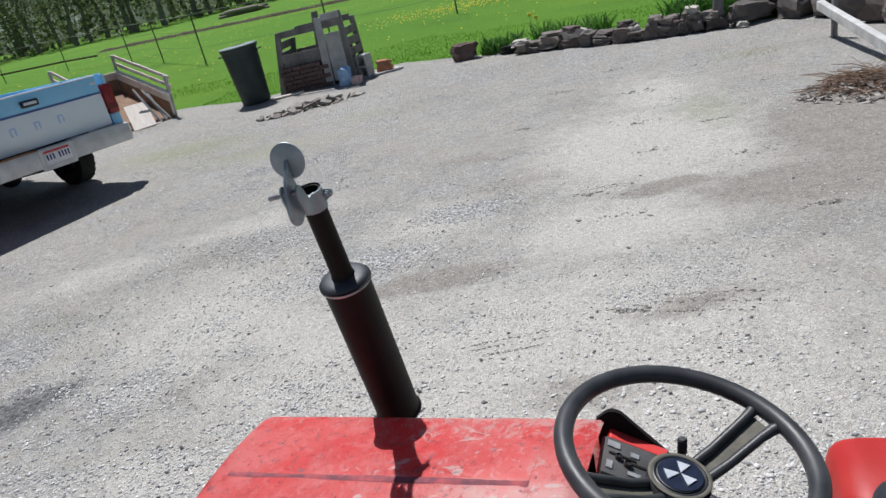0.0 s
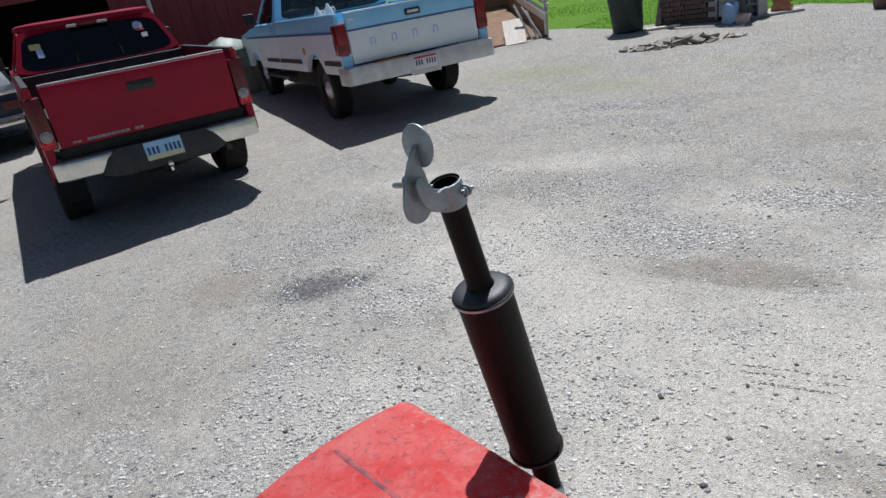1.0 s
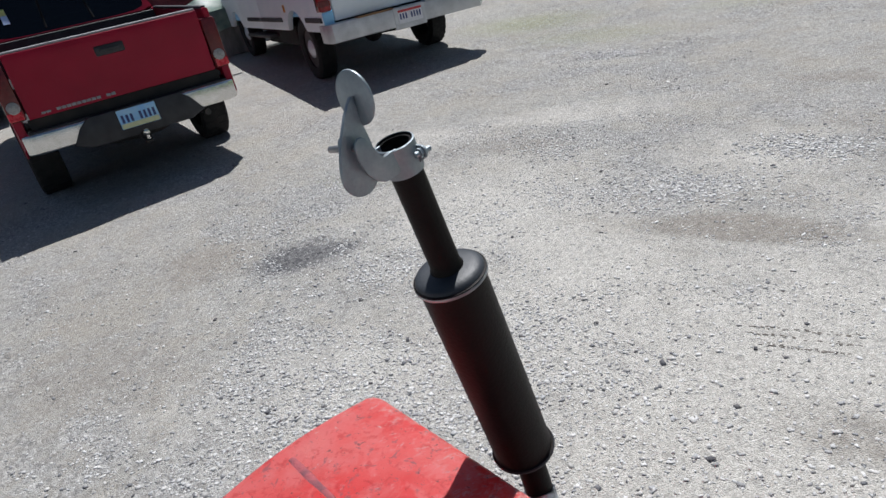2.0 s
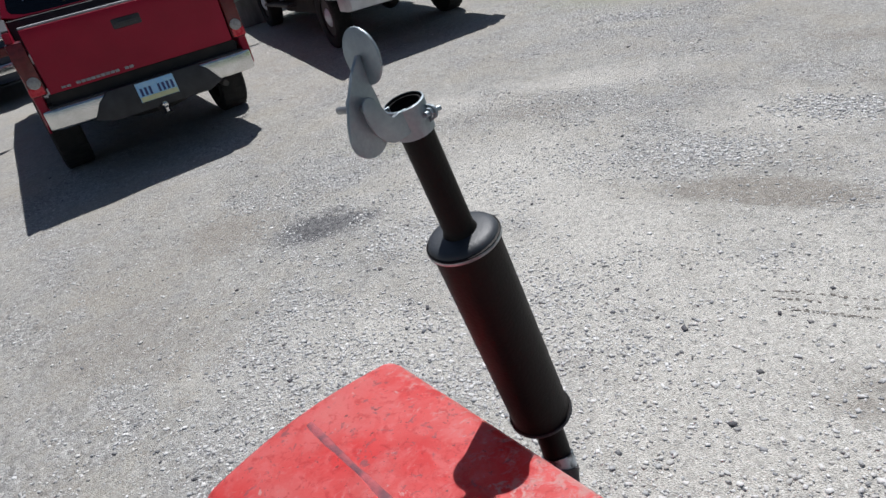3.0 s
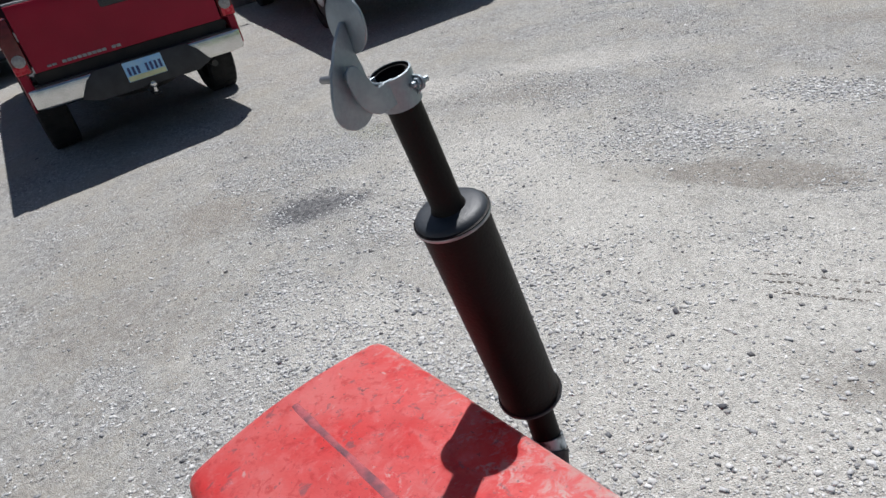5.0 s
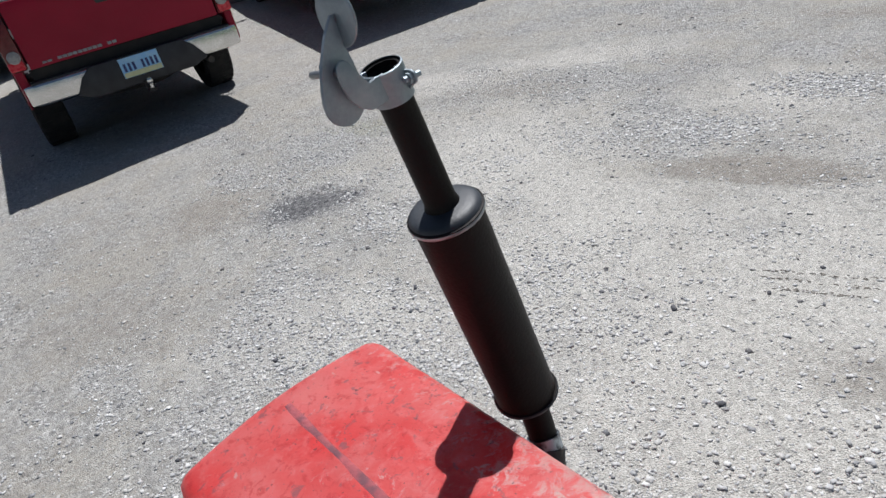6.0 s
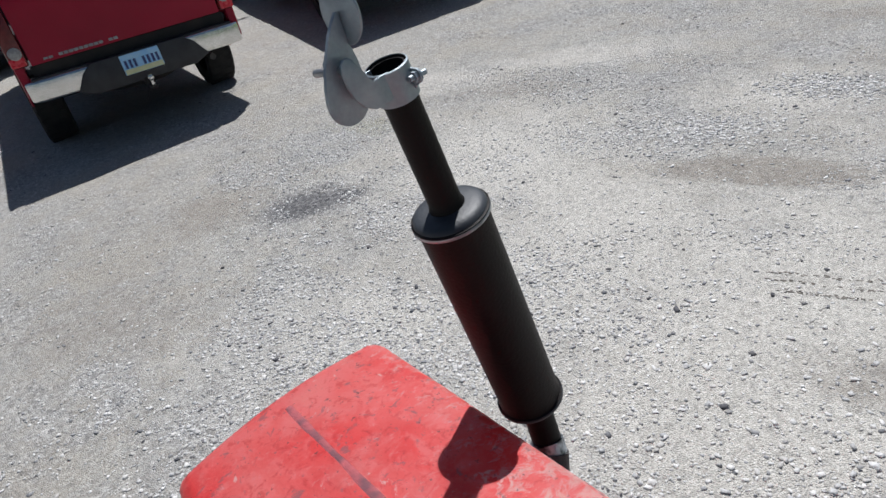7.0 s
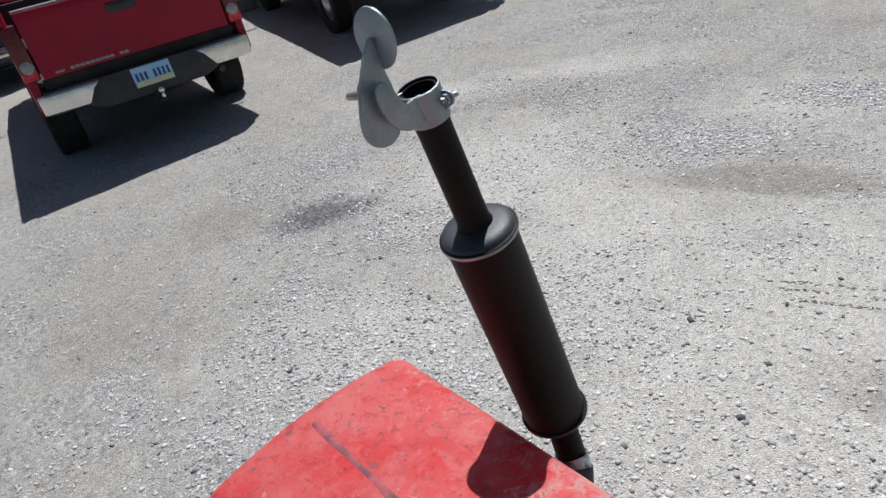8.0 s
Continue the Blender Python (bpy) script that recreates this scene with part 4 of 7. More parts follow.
    for s in (-1, 1):
        box(bm, (s * 0.42 - 0.04, 0.12, z0 - 0.06), (s * 0.42 + 0.04, yn - 0.1, z0 + 0.08), 0.01)
    box(bm, (-0.38, yb - 0.5, z0 - 0.09), (0.38, yc, z0 + 0.04), 0.05)
    for a in (ar, af):
        tube(bm, [(-hw + 0.14, a, r), (hw - 0.14, a, r)], 0.055, 10)
        lathe(bm, [(0.0, -0.14), (0.09, -0.12), (0.14, 0), (0.09, 0.12), (0.0, 0.14)], Matrix.Translation((0.0, a, r)) @ Matrix.Rotation(radians(90), 4, "X"), 14)
    for s in (-1, 1):
        box(bm, (s * 0.50 - 0.035, ar - 0.6, r + 0.08), (s * 0.50 + 0.035, ar + 0.6, r + 0.12), 0.01)
    part("chassis", bm, under_black, T, smooth=True)
    # spare wheel hung low and wide to darken the ground below
    bm = bmesh.new()
    lathe(bm, [(0.05, -0.03), (0.16, -0.10), (0.30, -0.11), (0.355, -0.06), (0.355, 0.06), (0.30, 0.11), (0.16, 0.10), (0.05, 0.03)], Matrix.Translation((0, 0.52, z0 - 0.06)), 26, True)
    part("spare_wheel", bm, rubber, T, smooth=True)
    # unseen tank, silencer and guards, added to keep light from under the bed
    part("light_block_tank", boxed((-hw + 0.12, ar + 0.55, z0 - 0.24), (-0.10, yb + 0.45, z0 + 0.05), 0.06), under_black, T, smooth=True)
    bm = bmesh.new()
    lathe(bm, [(0.0, -0.34), (0.09, -0.33), (0.115, -0.29), (0.115, 0.29), (0.09, 0.33), (0.0, 0.34)], Matrix.Translation((0.30, ar + 1.0, z0 - 0.10)) @ Matrix.Rotation(radians(90), 4, "X"), 16)
    part("light_block_silencer", bm, under_black, T, smooth=True)
    for s in (-1, 1):
        part("light_block_guard", boxed((min(s * 0.47, s * (hw - 0.075)), ar - r - 0.075, z0 - 0.04), (max(s * 0.47, s * (hw - 0.075)), ar - r - 0.055, z0 + 0.30), 0.004), under_black, T)
    # rear bumper
    bz0, bz1, bhw = S["bump"]
    if S["trim"]:
        plan = [(-bhw, 0.30), (-bhw, 0.06), (-bhw + 0.05, 0.0), (bhw - 0.05, 0.0), (bhw, 0.06), (bhw, 0.30), (bhw - 0.05, 0.30), (bhw - 0.07, 0.14), (-bhw + 0.07, 0.14), (-bhw + 0.05, 0.30)]
        bm = bmesh.new()
        prism(bm, plan, 2, bz0, bz1, 0.016)
        bumper = part("rear_bumper", bm, dull_bumper, T, "dull scraped step bumper with rust", smooth=True)
        part("step_pad", boxed((-0.62, -0.002, bz1 - 0.002), (-0.18, 0.10, bz1 + 0.012), 0.004), rust, bumper)
        part("step_tread", boxed((0.22, -0.002, bz1 - 0.002), (bhw - 0.10, 0.12, bz1 + 0.010), 0.004), dull_bumper, bumper)
        part("plate_recess", boxed((-0.20, -0.006, bz0 - 0.03), (0.20, 0.03, bz1 + 0.004), 0.012), dull_bumper, bumper)
        number_plate(T, 0.0, -0.014, (bz0 + bz1) / 2 + 0.005, 0, plate_white, plate_red, plate_ink)
        for s in (-1, 1):
            part("bumper_bracket", boxed((s * 0.6 - 0.03, 0.05, bz0 + 0.02), (s * 0.6 + 0.03, 0.5, bz0 + 0.12), 0.01), under_black, bumper)
    else:
        for s in (-1, 1):
            plan = [(s * 0.30, 0.0), (s * (bhw - 0.08), 0.01), (s * bhw, 0.07), (s * bhw, 0.30), (s * (bhw - 0.04), 0.30), (s * (bhw - 0.06), 0.12), (s * 0.30, 0.10)]
            bm = bmesh.new()
            prism(bm, plan if s > 0 else plan[::-1], 2, bz0, bz1, 0.022, 3)
            part("bumper_corner", bm, chrome, T, "chrome bumper corner", smooth=True)
        bm = bmesh.new()
        prism(bm, [(-0.52, bz0 - 0.005), (-0.40, bz0 - 0.055), (0.40, bz0 - 0.055), (0.52, bz0 - 0.005), (0.44, bz1 - 0.05), (0.36, bz1 + 0.012), (-0.36, bz1 + 0.012), (-0.44, bz1 - 0.05)], 1, -0.012, 0.16, 0.012)
        centre = part("bumper_centre", bm, dark_plastic, T, "black plastic bumper step", smooth=True)
        part("plate_recess", boxed((-0.17, -0.008, bz0 + 0.006), (0.17, 0.01, bz0 + 0.181), 0.006), under_black, centre)
        part("step_pad", boxed((-bhw + 0.06, 0.02, bz1 - 0.004), (bhw - 0.06, 0.12, bz1 + 0.012), 0.005), dark_plastic, centre)
        number_plate(T, 0.0, -0.022, bz0 + 0.092, -6, plate_blue, plate_gold, plate_ink)
        bm = bmesh.new()
        box(bm, (-0.035, -0.02, bz0 - 0.10), (0.035, 0.4, bz0 - 0.04), 0.006)
        box(bm, (-0.03, -0.13, bz0 - 0.115), (0.03, 0.0, bz0 - 0.095), 0.004)
        hitch = part("tow_hitch", bm, under_black, T)
        bm = bmesh.new()
        lathe(bm, [(0.012, 0.0), (0.012, 0.035), (0.020, 0.045), (0.026, 0.062), (0.020, 0.080), (0.0, 0.088)], Matrix.Translation((0.0, -0.10, bz0 - 0.095)), 16)
        part("tow_ball", bm, chrome, hitch, smooth=True)
        bm = bmesh.new()
        tube(bm, [(0.60, 0.30, bz0 - 0.10), (0.60, 0.7, bz0 - 0.10), (0.5, 1.0, bz0 - 0.08)], 0.028, 12)
        part("exhaust_tail", bm, iron, T, smooth=True)
        # lamp over the window, stickers
        for cx in (-0.16, 0.14):
            part("cargo_lamp", boxed((cx - 0.05, ry1 - 0.055, roof - 0.085), (cx + 0.05, ry1 - 0.02, roof - 0.055), 0.006), lamp_clear, rear_frame)
        part("brake_lamp", boxed((-0.10, ry1 - 0.055, roof - 0.083), (0.08, ry1 - 0.022, roof - 0.057), 0.006), tail_dark, rear_frame)

        def on_pane(u, v):
            p = A.lerp(B, u).lerp(D.lerp(C, u), v)
            return Matrix.Translation(p) @ Matrix.Rotation(math.atan2(ry0 - ry1, roof - 0.05 - belt), 4, "X")
        for u, v, sx, sz, mt in ((0.115, 0.60, 0.052, 0.032, sticker_yellow), (0.145, 0.43, 0.030, 0.045, sticker_blue), (0.835, 0.46, 0.030, 0.026, plate_white)):
            part("sticker", boxed((-sx, 0.001, -sz), (sx, 0.005, sz), 0.002, on_pane(u, v)), mt, rear_frame)
        bm = bmesh.new()
        lathe(bm, [(0.048, -0.002), (0.048, 0.002)], on_pane(0.825, 0.70) @ Matrix.Rotation(radians(90), 4, "X"), 20)
        part("sticker", bm, sticker_blue, rear_frame)
        part("sticker", boxed((-0.042, -0.004, -0.014), (0.042, -0.001, 0.012), 0.002, on_pane(0.825, 0.60)), plate_red, rear_frame)
    for ob in T.children_recursive:     # the bodies stand a little askew on their springs
        for v in ob.data.vertices:
            v.co.z -= S["stoop"] * (v.co.y - ar) + S["lean"] * v.co.x
    w = S["tyre_w"]
    for y in (ar, af):
        for s in (-1, 1):
            truck_wheel(T, s * (hw - w / 2 + S["poke"]), y, r, w, s, S["rim"])
    return T


RED = dict(hw=0.855, tail=0.07, bed_end=1.95, cab_end=3.75, hood=4.4, nose=5.0, sill=0.55, stripe=0.93, rail=1.265, belt=1.265, roof=1.72, stoop=0.0, lean=0.032,
           rear_axle=1.12, front_axle=4.2, tyre=0.365, tyre_w=0.26, poke=0.03, low=truck_red, up=truck_red, cap=dark_plastic, gate_cap=cap_highlight, clear_mat=lamp_smoked, handle=truck_red, mirror=dark_plastic,
           trim=False, lamp=(0.78, 1.19, 0.115), lamp_mat=tail_dark, clear=(0.09, 0.17), low_red=True, gate_low=0.775, gate_split=0.776, gate_handle=(0.11, 1.135), lever=dark_plastic,
           liner=dark_plastic, roof_hw=0.66, rear_rake=0.24, rake=0.75, rear_margins=(0.03, 0.015, 0.03, 0.085), glass=tint_glass, bumper=chrome, bump=(0.51, 0.675, 0.84), rim=bolt_steel)
BLUE = dict(hw=0.975, tail=0.13, bed_end=3.04, cab_end=4.35, hood=4.95, nose=5.7, sill=0.60, stripe=1.085, rail=1.275, belt=1.275, roof=1.85, stoop=0.035, lean=0.03,
            rear_axle=1.28, front_axle=4.85, tyre=0.385, tyre_w=0.23, poke=-0.075, low=truck_white, up=truck_blue, cap=truck_blue, gate_cap=truck_white, clear_mat=tail_dark, handle=chrome, mirror=dark_plastic,
            trim=True, lamp=(0.82, 1.165, 0.13), lamp_mat=tail_red, clear=(0.05, 0.12), low_red=False, gate_low=0.705, gate_split=1.085, gate_handle=(0.10, 1.17), lever=silver,
            liner=truck_blue, roof_hw=0.76, rear_rake=0.12, rake=0.55, rear_margins=(0.06, 0.04, 0.06, 0.09), glass=clear_glass, bumper=chrome, bump=(0.48, 0.685, 0.985), rim=iron)
RED_AT = Matrix.Translation((-5.07, 4.255, 0)) @ Matrix.Rotation(radians(69), 4, "Z") @ Matrix.Scale(1.052, 4)
BLUE_AT = Matrix.Translation((-4.645, 7.55, 0)) @ Matrix.Rotation(radians(63.5), 4, "Z") @ Matrix.Scale(0.99, 4)
pickup("red_pickup", "dark red compact pickup with chrome bumper corners and tinted rear window", RED, RED_AT)
pickup("blue_and_white_pickup", "old light blue and white pickup with scraped step bumper", BLUE, BLUE_AT)


# ---------------------------------------------------------------- tractor
TRACTOR = Matrix.Translation((-0.218, 1.885, 0)) @ Matrix.Rotation(radians(-16.5), 4, "Z")
tractor = thing("compact_tractor", "small faded red tractor with upright black exhaust muffler", "tractor", TRACTOR)
HOOD_Z, HOOD_W, HOOD_RISE = 0.960, 0.40, 0.083


def hood_ring(u, drop, inset):
    """Cross-section of the hood at u: up one side, over the crowned top that rises to the rear, down the other; the nose is bowed."""
    pts = []
    top = HOOD_Z + HOOD_RISE * u - drop
    for y, z in ((-inset, top - 0.34), (-inset, top - 0.12), (-inset, top - 0.030), (-inset - 0.004, top - 0.014), (-inset - 0.013, top - 0.004), (-inset - 0.026, top)):
        pts.append((u, y, z))
    w = HOOD_W - 2 * inset - 0.052
    for k in range(1, 12):
        f = k / 12
        pts.append((u, -inset - 0.026 - w * f, top + hood_crown(u, f)))
    for y, z in ((0.026, 0.0), (0.013, -0.004), (0.004, -0.014), (0.0, -0.030), (0.0, -0.12), (0.0, -0.34)):
        pts.append((u, -HOOD_W + inset + y, top + z + hood_crown(u, 1.0)))
    return [(x + hood_bow(u, -y / HOOD_W), y, z) for x, y, z in pts]


def hood_crown(u, f):
    return (0.008 + 0.014 * u / 0.65) * math.sin(math.pi * f) - 0.012 * f


def hood_bow(u, f):
    return max(0.0, 1 - u / 0.3) * (0.018 * f - 0.065 * f * (1 - f))


bm = bmesh.new()
rings = []
for u, drop, inset in ((0.0, 0.024, 0.008), (0.003, 0.011, 0.004), (0.010, 0.003, 0.0015), (0.024, 0.0, 0.0), (0.10, 0.0, 0.0), (0.22, -0.001, 0.0), (0.36, 0.0, 0.0), (0.50, 0.0, 0.0), (0.665, -0.001, 0.0), (0.68, 0.0, 0.0)):
    rings.append(hood_ring(u, drop, inset))
vs = loft(bm, rings, close=False, caps=False)
bm.faces.new(vs[0])
bmesh.ops.solidify(bm, geom=bm.faces[:], thickness=0.0025)
hood = part("hood", bm, hood_red, tractor, "faded red sheet-metal hood with scuffs", smooth=True)
bm = bmesh.new()
loft(bm, [hood_ring(0.6803, 0.0003, 0.0), hood_ring(0.73, 0.001, 0.0), hood_ring(0.762, 0.002, 0.0), hood_ring(0.768, 0.006, 0.002)], close=False, caps=False)
bmesh.ops.solidify(bm, geom=bm.faces[:], thickness=0.0025)
part("cowl", bm, hood_red, tractor, "faded red rear cowl", smooth=True)
# rib along the middle, with dirt in it
bm = bmesh.new()
rings = []
for k in range(36):
    u = 0.045 + 0.635 * k / 35
    w = 0.0072 + 0.0018 * noise.noise(Vector((u * 30, 0, 0)))
    y = -0.2 + 0.0012 * noise.noise(Vector((u * 18, 5, 0)))
    z = HOOD_Z + HOOD_RISE * u + hood_crown(u, 0.5)
    rings.append([(u, y - w, z + 0.0002), (u, y - w * 0.4, z + 0.0016), (u, y + w * 0.4, z + 0.0016), (u, y + w, z + 0.0002)])
loft(bm, rings)
part("centre_rib", bm, seam_dirt, hood, "dirty centre rib", smooth=True)
# cowl wings, black sheets painting the shade on their inner faces, sloping dash
WING = [(0.728, 0.62), (0.728, 0.942), (0.744, 0.958), (0.752, 0.962), (0.764, 0.962), (0.774, 0.957), (0.852, 0.866), (0.862, 0.845), (0.862, 0.62)]
for y0, y1 in ((-0.010, -0.002), (-0.398, -0.390)):
    bm = bmesh.new()
    prism(bm, WING, 1, y0, y1, 0.002)
    part("cowl_wing", bm, hood_red, tractor, smooth=True)
    bm = bmesh.new()
    inner = -0.0135 if y0 > -0.1 else -0.3865
    back = y1 - 0.002 if y0 > -0.1 else y0 + 0.002
    prism(bm, [(a + (0.0015 if b > 0.8 and a > 0.73 else -0.001), b + (0.0015 if b > 0.8 else -0.002)) for a, b in WING], 1, min(inner, back), max(inner, back), 0.0)
    part("cowl_shade", bm, soot_shade_black, tractor, "black sheet for the shade inside the cowl")
dash_m = Matrix.Translation((0.744, -0.2, 0.934)) @ Matrix.Rotation(radians(24.5), 4, "Y")
bm = bmesh.new()
box(bm, (0.0, -0.165, -0.016), (0.14, 0.158, 0.0), 0.006, dash_m)
dash = part("dash_panel", bm, dash_black, tractor, "grey-black dash panel with small pale labels", smooth=True)
for s in (-1, 1):
    bm = bmesh.new()
    box(bm, (0.012, min(s * 0.160, s * 0.186), -0.030), (0.125, max(s * 0.160, s * 0.186), -0.004), 0.003, dash_m)
    part("dash_flange", bm, fender_red, tractor, "bright red flange beside the dash")
for x, y, sx, sy in ((0.022, 0.138, 0.012, 0.008), (0.062, 0.128, 0.008, 0.006), (0.064, 0.080, 0.012, 0.005), (0.018, 0.085, 0.006, 0.010), (0.055, 0.030, 0.014, 0.008), (0.02, -0.02, 0.012, 0.012)):
    part("dash_label", boxed((x - sx, y - sy, 0.0005), (x + sx, y + sy, 0.0025), 0.0008, dash_m), label_grey, dash)
for k, (x, y) in enumerate(((0.040, 0.115), (0.030, 0.058), (0.075, 0.105))):
    part("dash_slot", boxed((x - 0.026, y - 0.003, 0.0004), (x + 0.026, y + 0.003, 0.0022), 0.0008, dash_m), soot_shade_black, dash)
for x, y, r in ((0.050, 0.098, 0.007), (0.032, 0.108, 0.006), (0.045, -0.03, 0.032), (0.09, 0.06, 0.008)):
    bm = bmesh.new()
    lathe(bm, [(r, 0.0), (r, 0.006), (r * 0.85, 0.009), (r * 0.8, 0.006), (0, 0.006)], dash_m @ Matrix.Translation((x, y, 0)), 20)
    part("dash_switch", bm, dark_plastic, dash, smooth=True)
bm = bmesh.new()
box(bm, (0.64, -0.375, 0.62), (0.722, -0.050, 0.90), 0.006)
box(bm, (0.72, -0.375, 0.55), (0.855, -0.050, 0.82), 0.01)
part("bulkhead", bm, under_black, tractor)
bm = bmesh.new()
tube(bm, [(0.845, -0.095, 0.87), (0.862, -0.105, 0.93), (0.866, -0.110, 0.955)], [0.005, 0.005, 0.005], 8)
tube(bm, [(0.866, -0.110, 0.950), (0.868, -0.110, 0.956), (0.870, -0.112, 0.984), (0.870, -0.112, 0.987)], [0.006, 0.0085, 0.0085, 0.006], 10)
part("throttle_lever", bm, dark_plastic, tractor, smooth=True)

# steering wheel
sw = Matrix.Translation((0.880, -0.198, 1.038)) @ Matrix.Rotation(radians(13.2), 4, "Y")
bm = bmesh.new()
lathe(bm, [(0.190 + 0.0158 * math.cos(a), 0.0158 * math.sin(a)) for a in (2 * math.pi * k / 14 for k in range(14))], sw, 56, True)
rim = part("steering_wheel", bm, wheel_black, tractor, "worn black plastic steering wheel", smooth=True)
for ang in (45, 222, 314):
    sp = sw @ Matrix.Rotation(radians(ang), 4, "Z")
    bm = bmesh.new()
    for s in (-1, 1):
        tube(bm, [sp @ Vector((0.034, s * 0.017, -0.072)), sp @ Vector((0.09, s * 0.019, -0.052)), sp @ Vector((0.15, s * 0.021, -0.020)), sp @ Vector((0.172, s * 0.023, -0.010)), sp @ Vector((0.184, s * 0.027, -0.004))], [0.0085, 0.008, 0.008, 0.0095, 0.012], 10)
    spoke = part("spoke", bm, wheel_black, rim, smooth=True)
    bm = bmesh.new()
    loft(bm, [[sp @ Vector((x, -0.015, z - 0.008)), sp @ Vector((x, 0.015, z - 0.008)), sp @ Vector((x, 0.015, z - 0.003)), sp @ Vector((x, -0.015, z - 0.003))] for x, z in ((0.038, -0.073), (0.09, -0.054), (0.15, -0.022), (0.172, -0.011))])
    part("spoke_web", bm, spoke_olive, spoke, "dusty olive-grey web")
bm = bmesh.new()
lathe(bm, [(0.046, -0.105), (0.0515, -0.075), (0.0505, -0.062), (0.046, -0.055), (0.041, -0.053), (0.0375, -0.056)], sw, 40)
hub = part("hub", bm, wheel_black, rim, smooth=True)
bm = bmesh.new()
lathe(bm, [(0.037, -0.0565), (0.037, -0.053), (0.033, -0.0515), (0.0, -0.051)], sw, 32)
part("hub_face", bm, wheel_black, hub, smooth=True)
bm = bmesh.new()
lathe(bm, [(0.0465 + 0.0012 * math.cos(a) * 3, -0.0545 + 0.0012 * math.sin(a)) for a in (2 * math.pi * k / 8 for k in range(8))], sw, 40, True)
part("hub_ring", bm, spoke_olive, hub, "dusty grey-brown ring", smooth=True)
bm = bmesh.new()
lathe(bm, [(0.0355, -0.0530), (0.0355, -0.0512), (0.0, -0.0505)], sw, 32)
part("hub_badge", bm, badge_navy, hub, "dark blue round badge with silver triangles", smooth=True)
bm = bmesh.new()
for k, ang in enumerate((20, 140, 260)):
    t = sw @ Matrix.Rotation(radians(ang + 60), 4, "Z")
    vsa = [bm.verts.new(t @ Vector(p)) for p in ((0.0015, 0, -0.0500), (0.024, -0.0105, -0.0500), (0.024, 0.0105, -0.0500))]
    vsb = [bm.verts.new(t @ Vector(p)) for p in ((0.0015, 0, -0.0485), (0.024, -0.0105, -0.0485), (0.024, 0.0105, -0.0485))]
    bm.faces.new(vsa)
    bm.faces.new(vsb[::-1])
    for i in range(3):
        bm.faces.new((vsa[i], vsa[(i + 1) % 3], vsb[(i + 1) % 3], vsb[i]))
part("badge_triangles", bm, silver, hub)
bm = bmesh.new()
tube(bm, [sw @ Vector((0, 0, -0.1)), sw @ Vector((-0.02, 0, -0.36))], 0.022, 16)
part("steering_column", bm, dark_plastic, tractor, smooth=True)

# exhaust
def ex(z):
    """The muffler's leaning axis at a height."""
    k = z - 0.91
    return Vector((0.2765 + 0.0156 * k, 0.1017 - 0.178 * k, z))


axis = (ex(1.4) - ex(0.95)).normalized()
BASE, L0 = 0.8995, 0.385                      # height of the muffler's foot, and its length


def on_axis(z):
    return along(ex(z), axis)


bm = bmesh.new()
lathe(bm, [(0.0225, -0.004), (0.040, 0.0), (0.0475, 0.005), (0.0525, 0.009), (0.0528, 0.013), (0.0490, 0.015), (0.0484, 0.03), (0.0484, L0 - 0.02), (0.0492, L0 - 0.008), (0.0528, L0 - 0.006), (0.0530, L0 + 0.001), (0.0500, L0 + 0.0022), (0.0485, L0 + 0.0055), (0.0445, L0 + 0.0086), (0.038, L0 + 0.0107), (0.031, L0 + 0.0118), (0.025, L0 + 0.0124), (0.021, L0 + 0.0126)], on_axis(BASE), 48)
muffler = part("muffler", bm, muffler_black, tractor, "flat black cylindrical muffler", smooth=True)
# thin skin over the dome that carries its painted sheen
bm = bmesh.new()
lathe(bm, [(0.0503, L0 + 0.0024), (0.0489, L0 + 0.0059), (0.0448, L0 + 0.0091), (0.0383, L0 + 0.0112), (0.0313, L0 + 0.0123), (0.0262, L0 + 0.0128), (0.0245, L0 + 0.0130)], on_axis(BASE), 48)
part("dome_sheen", bm, dome_black, muffler, "domed top with a sunlit blue-grey sheen in its colour", smooth=True)
for z, r in ((BASE + (L0 - 0.003) * axis.z, 0.0523), (BASE + 0.0105, 0.0520)):
    bm = bmesh.new()
    lathe(bm, [(r + 0.0012 * math.cos(a), 0.0030 * math.sin(a)) for a in (2 * math.pi * k / 8 for k in range(8))], on_axis(z), 48, True)
    part("rolled_seam", bm, seam_metal if z > 1.1 else dome_black, muffler, "bare bright rolled seam" if z > 1.1 else "dark rolled seam", smooth=True)
bm = bmesh.new()
lathe(bm, [(0.0240, 0.006), (0.0240, 0.0215), (0.0222, 0.026), (0.0215, 0.030), (0.0215, 0.215), (0.0195, 0.215), (0.0195, 0.10)], on_axis(BASE + (L0 - 0.008) * axis.z), 32)
stack = part("exhaust_pipe", bm, muffler_black, tractor, "flat black outlet pipe", smooth=True)
bm = bmesh.new()
lathe(bm, [(0.0194, 0.0), (0.0194, 0.1045), (0.0188, 0.1045), (0.0188, 0.002), (0.0, 0.002)], on_axis(1.373), 28)
part("pipe_mouth", bm, soot_shade_black, stack, "sooty black inside of the pipe", smooth=True)
bm = bmesh.new()
low = ex(BASE + 0.005)
tube(bm, [low + Vector((0, 0, 0.01)), low + Vector((0.006, 0.004, -0.04)), low + Vector((0.020, 0.0, -0.085))], [0.0245, 0.024, 0.024], 20)
part("inlet_pipe", bm, muffler_black, muffler, smooth=True)
bm = bmesh.new()
tube(bm, [low + Vector((0.019, 0.0, -0.082)), low + Vector((0.028, -0.004, -0.104))], [0.0275, 0.0275], 20)
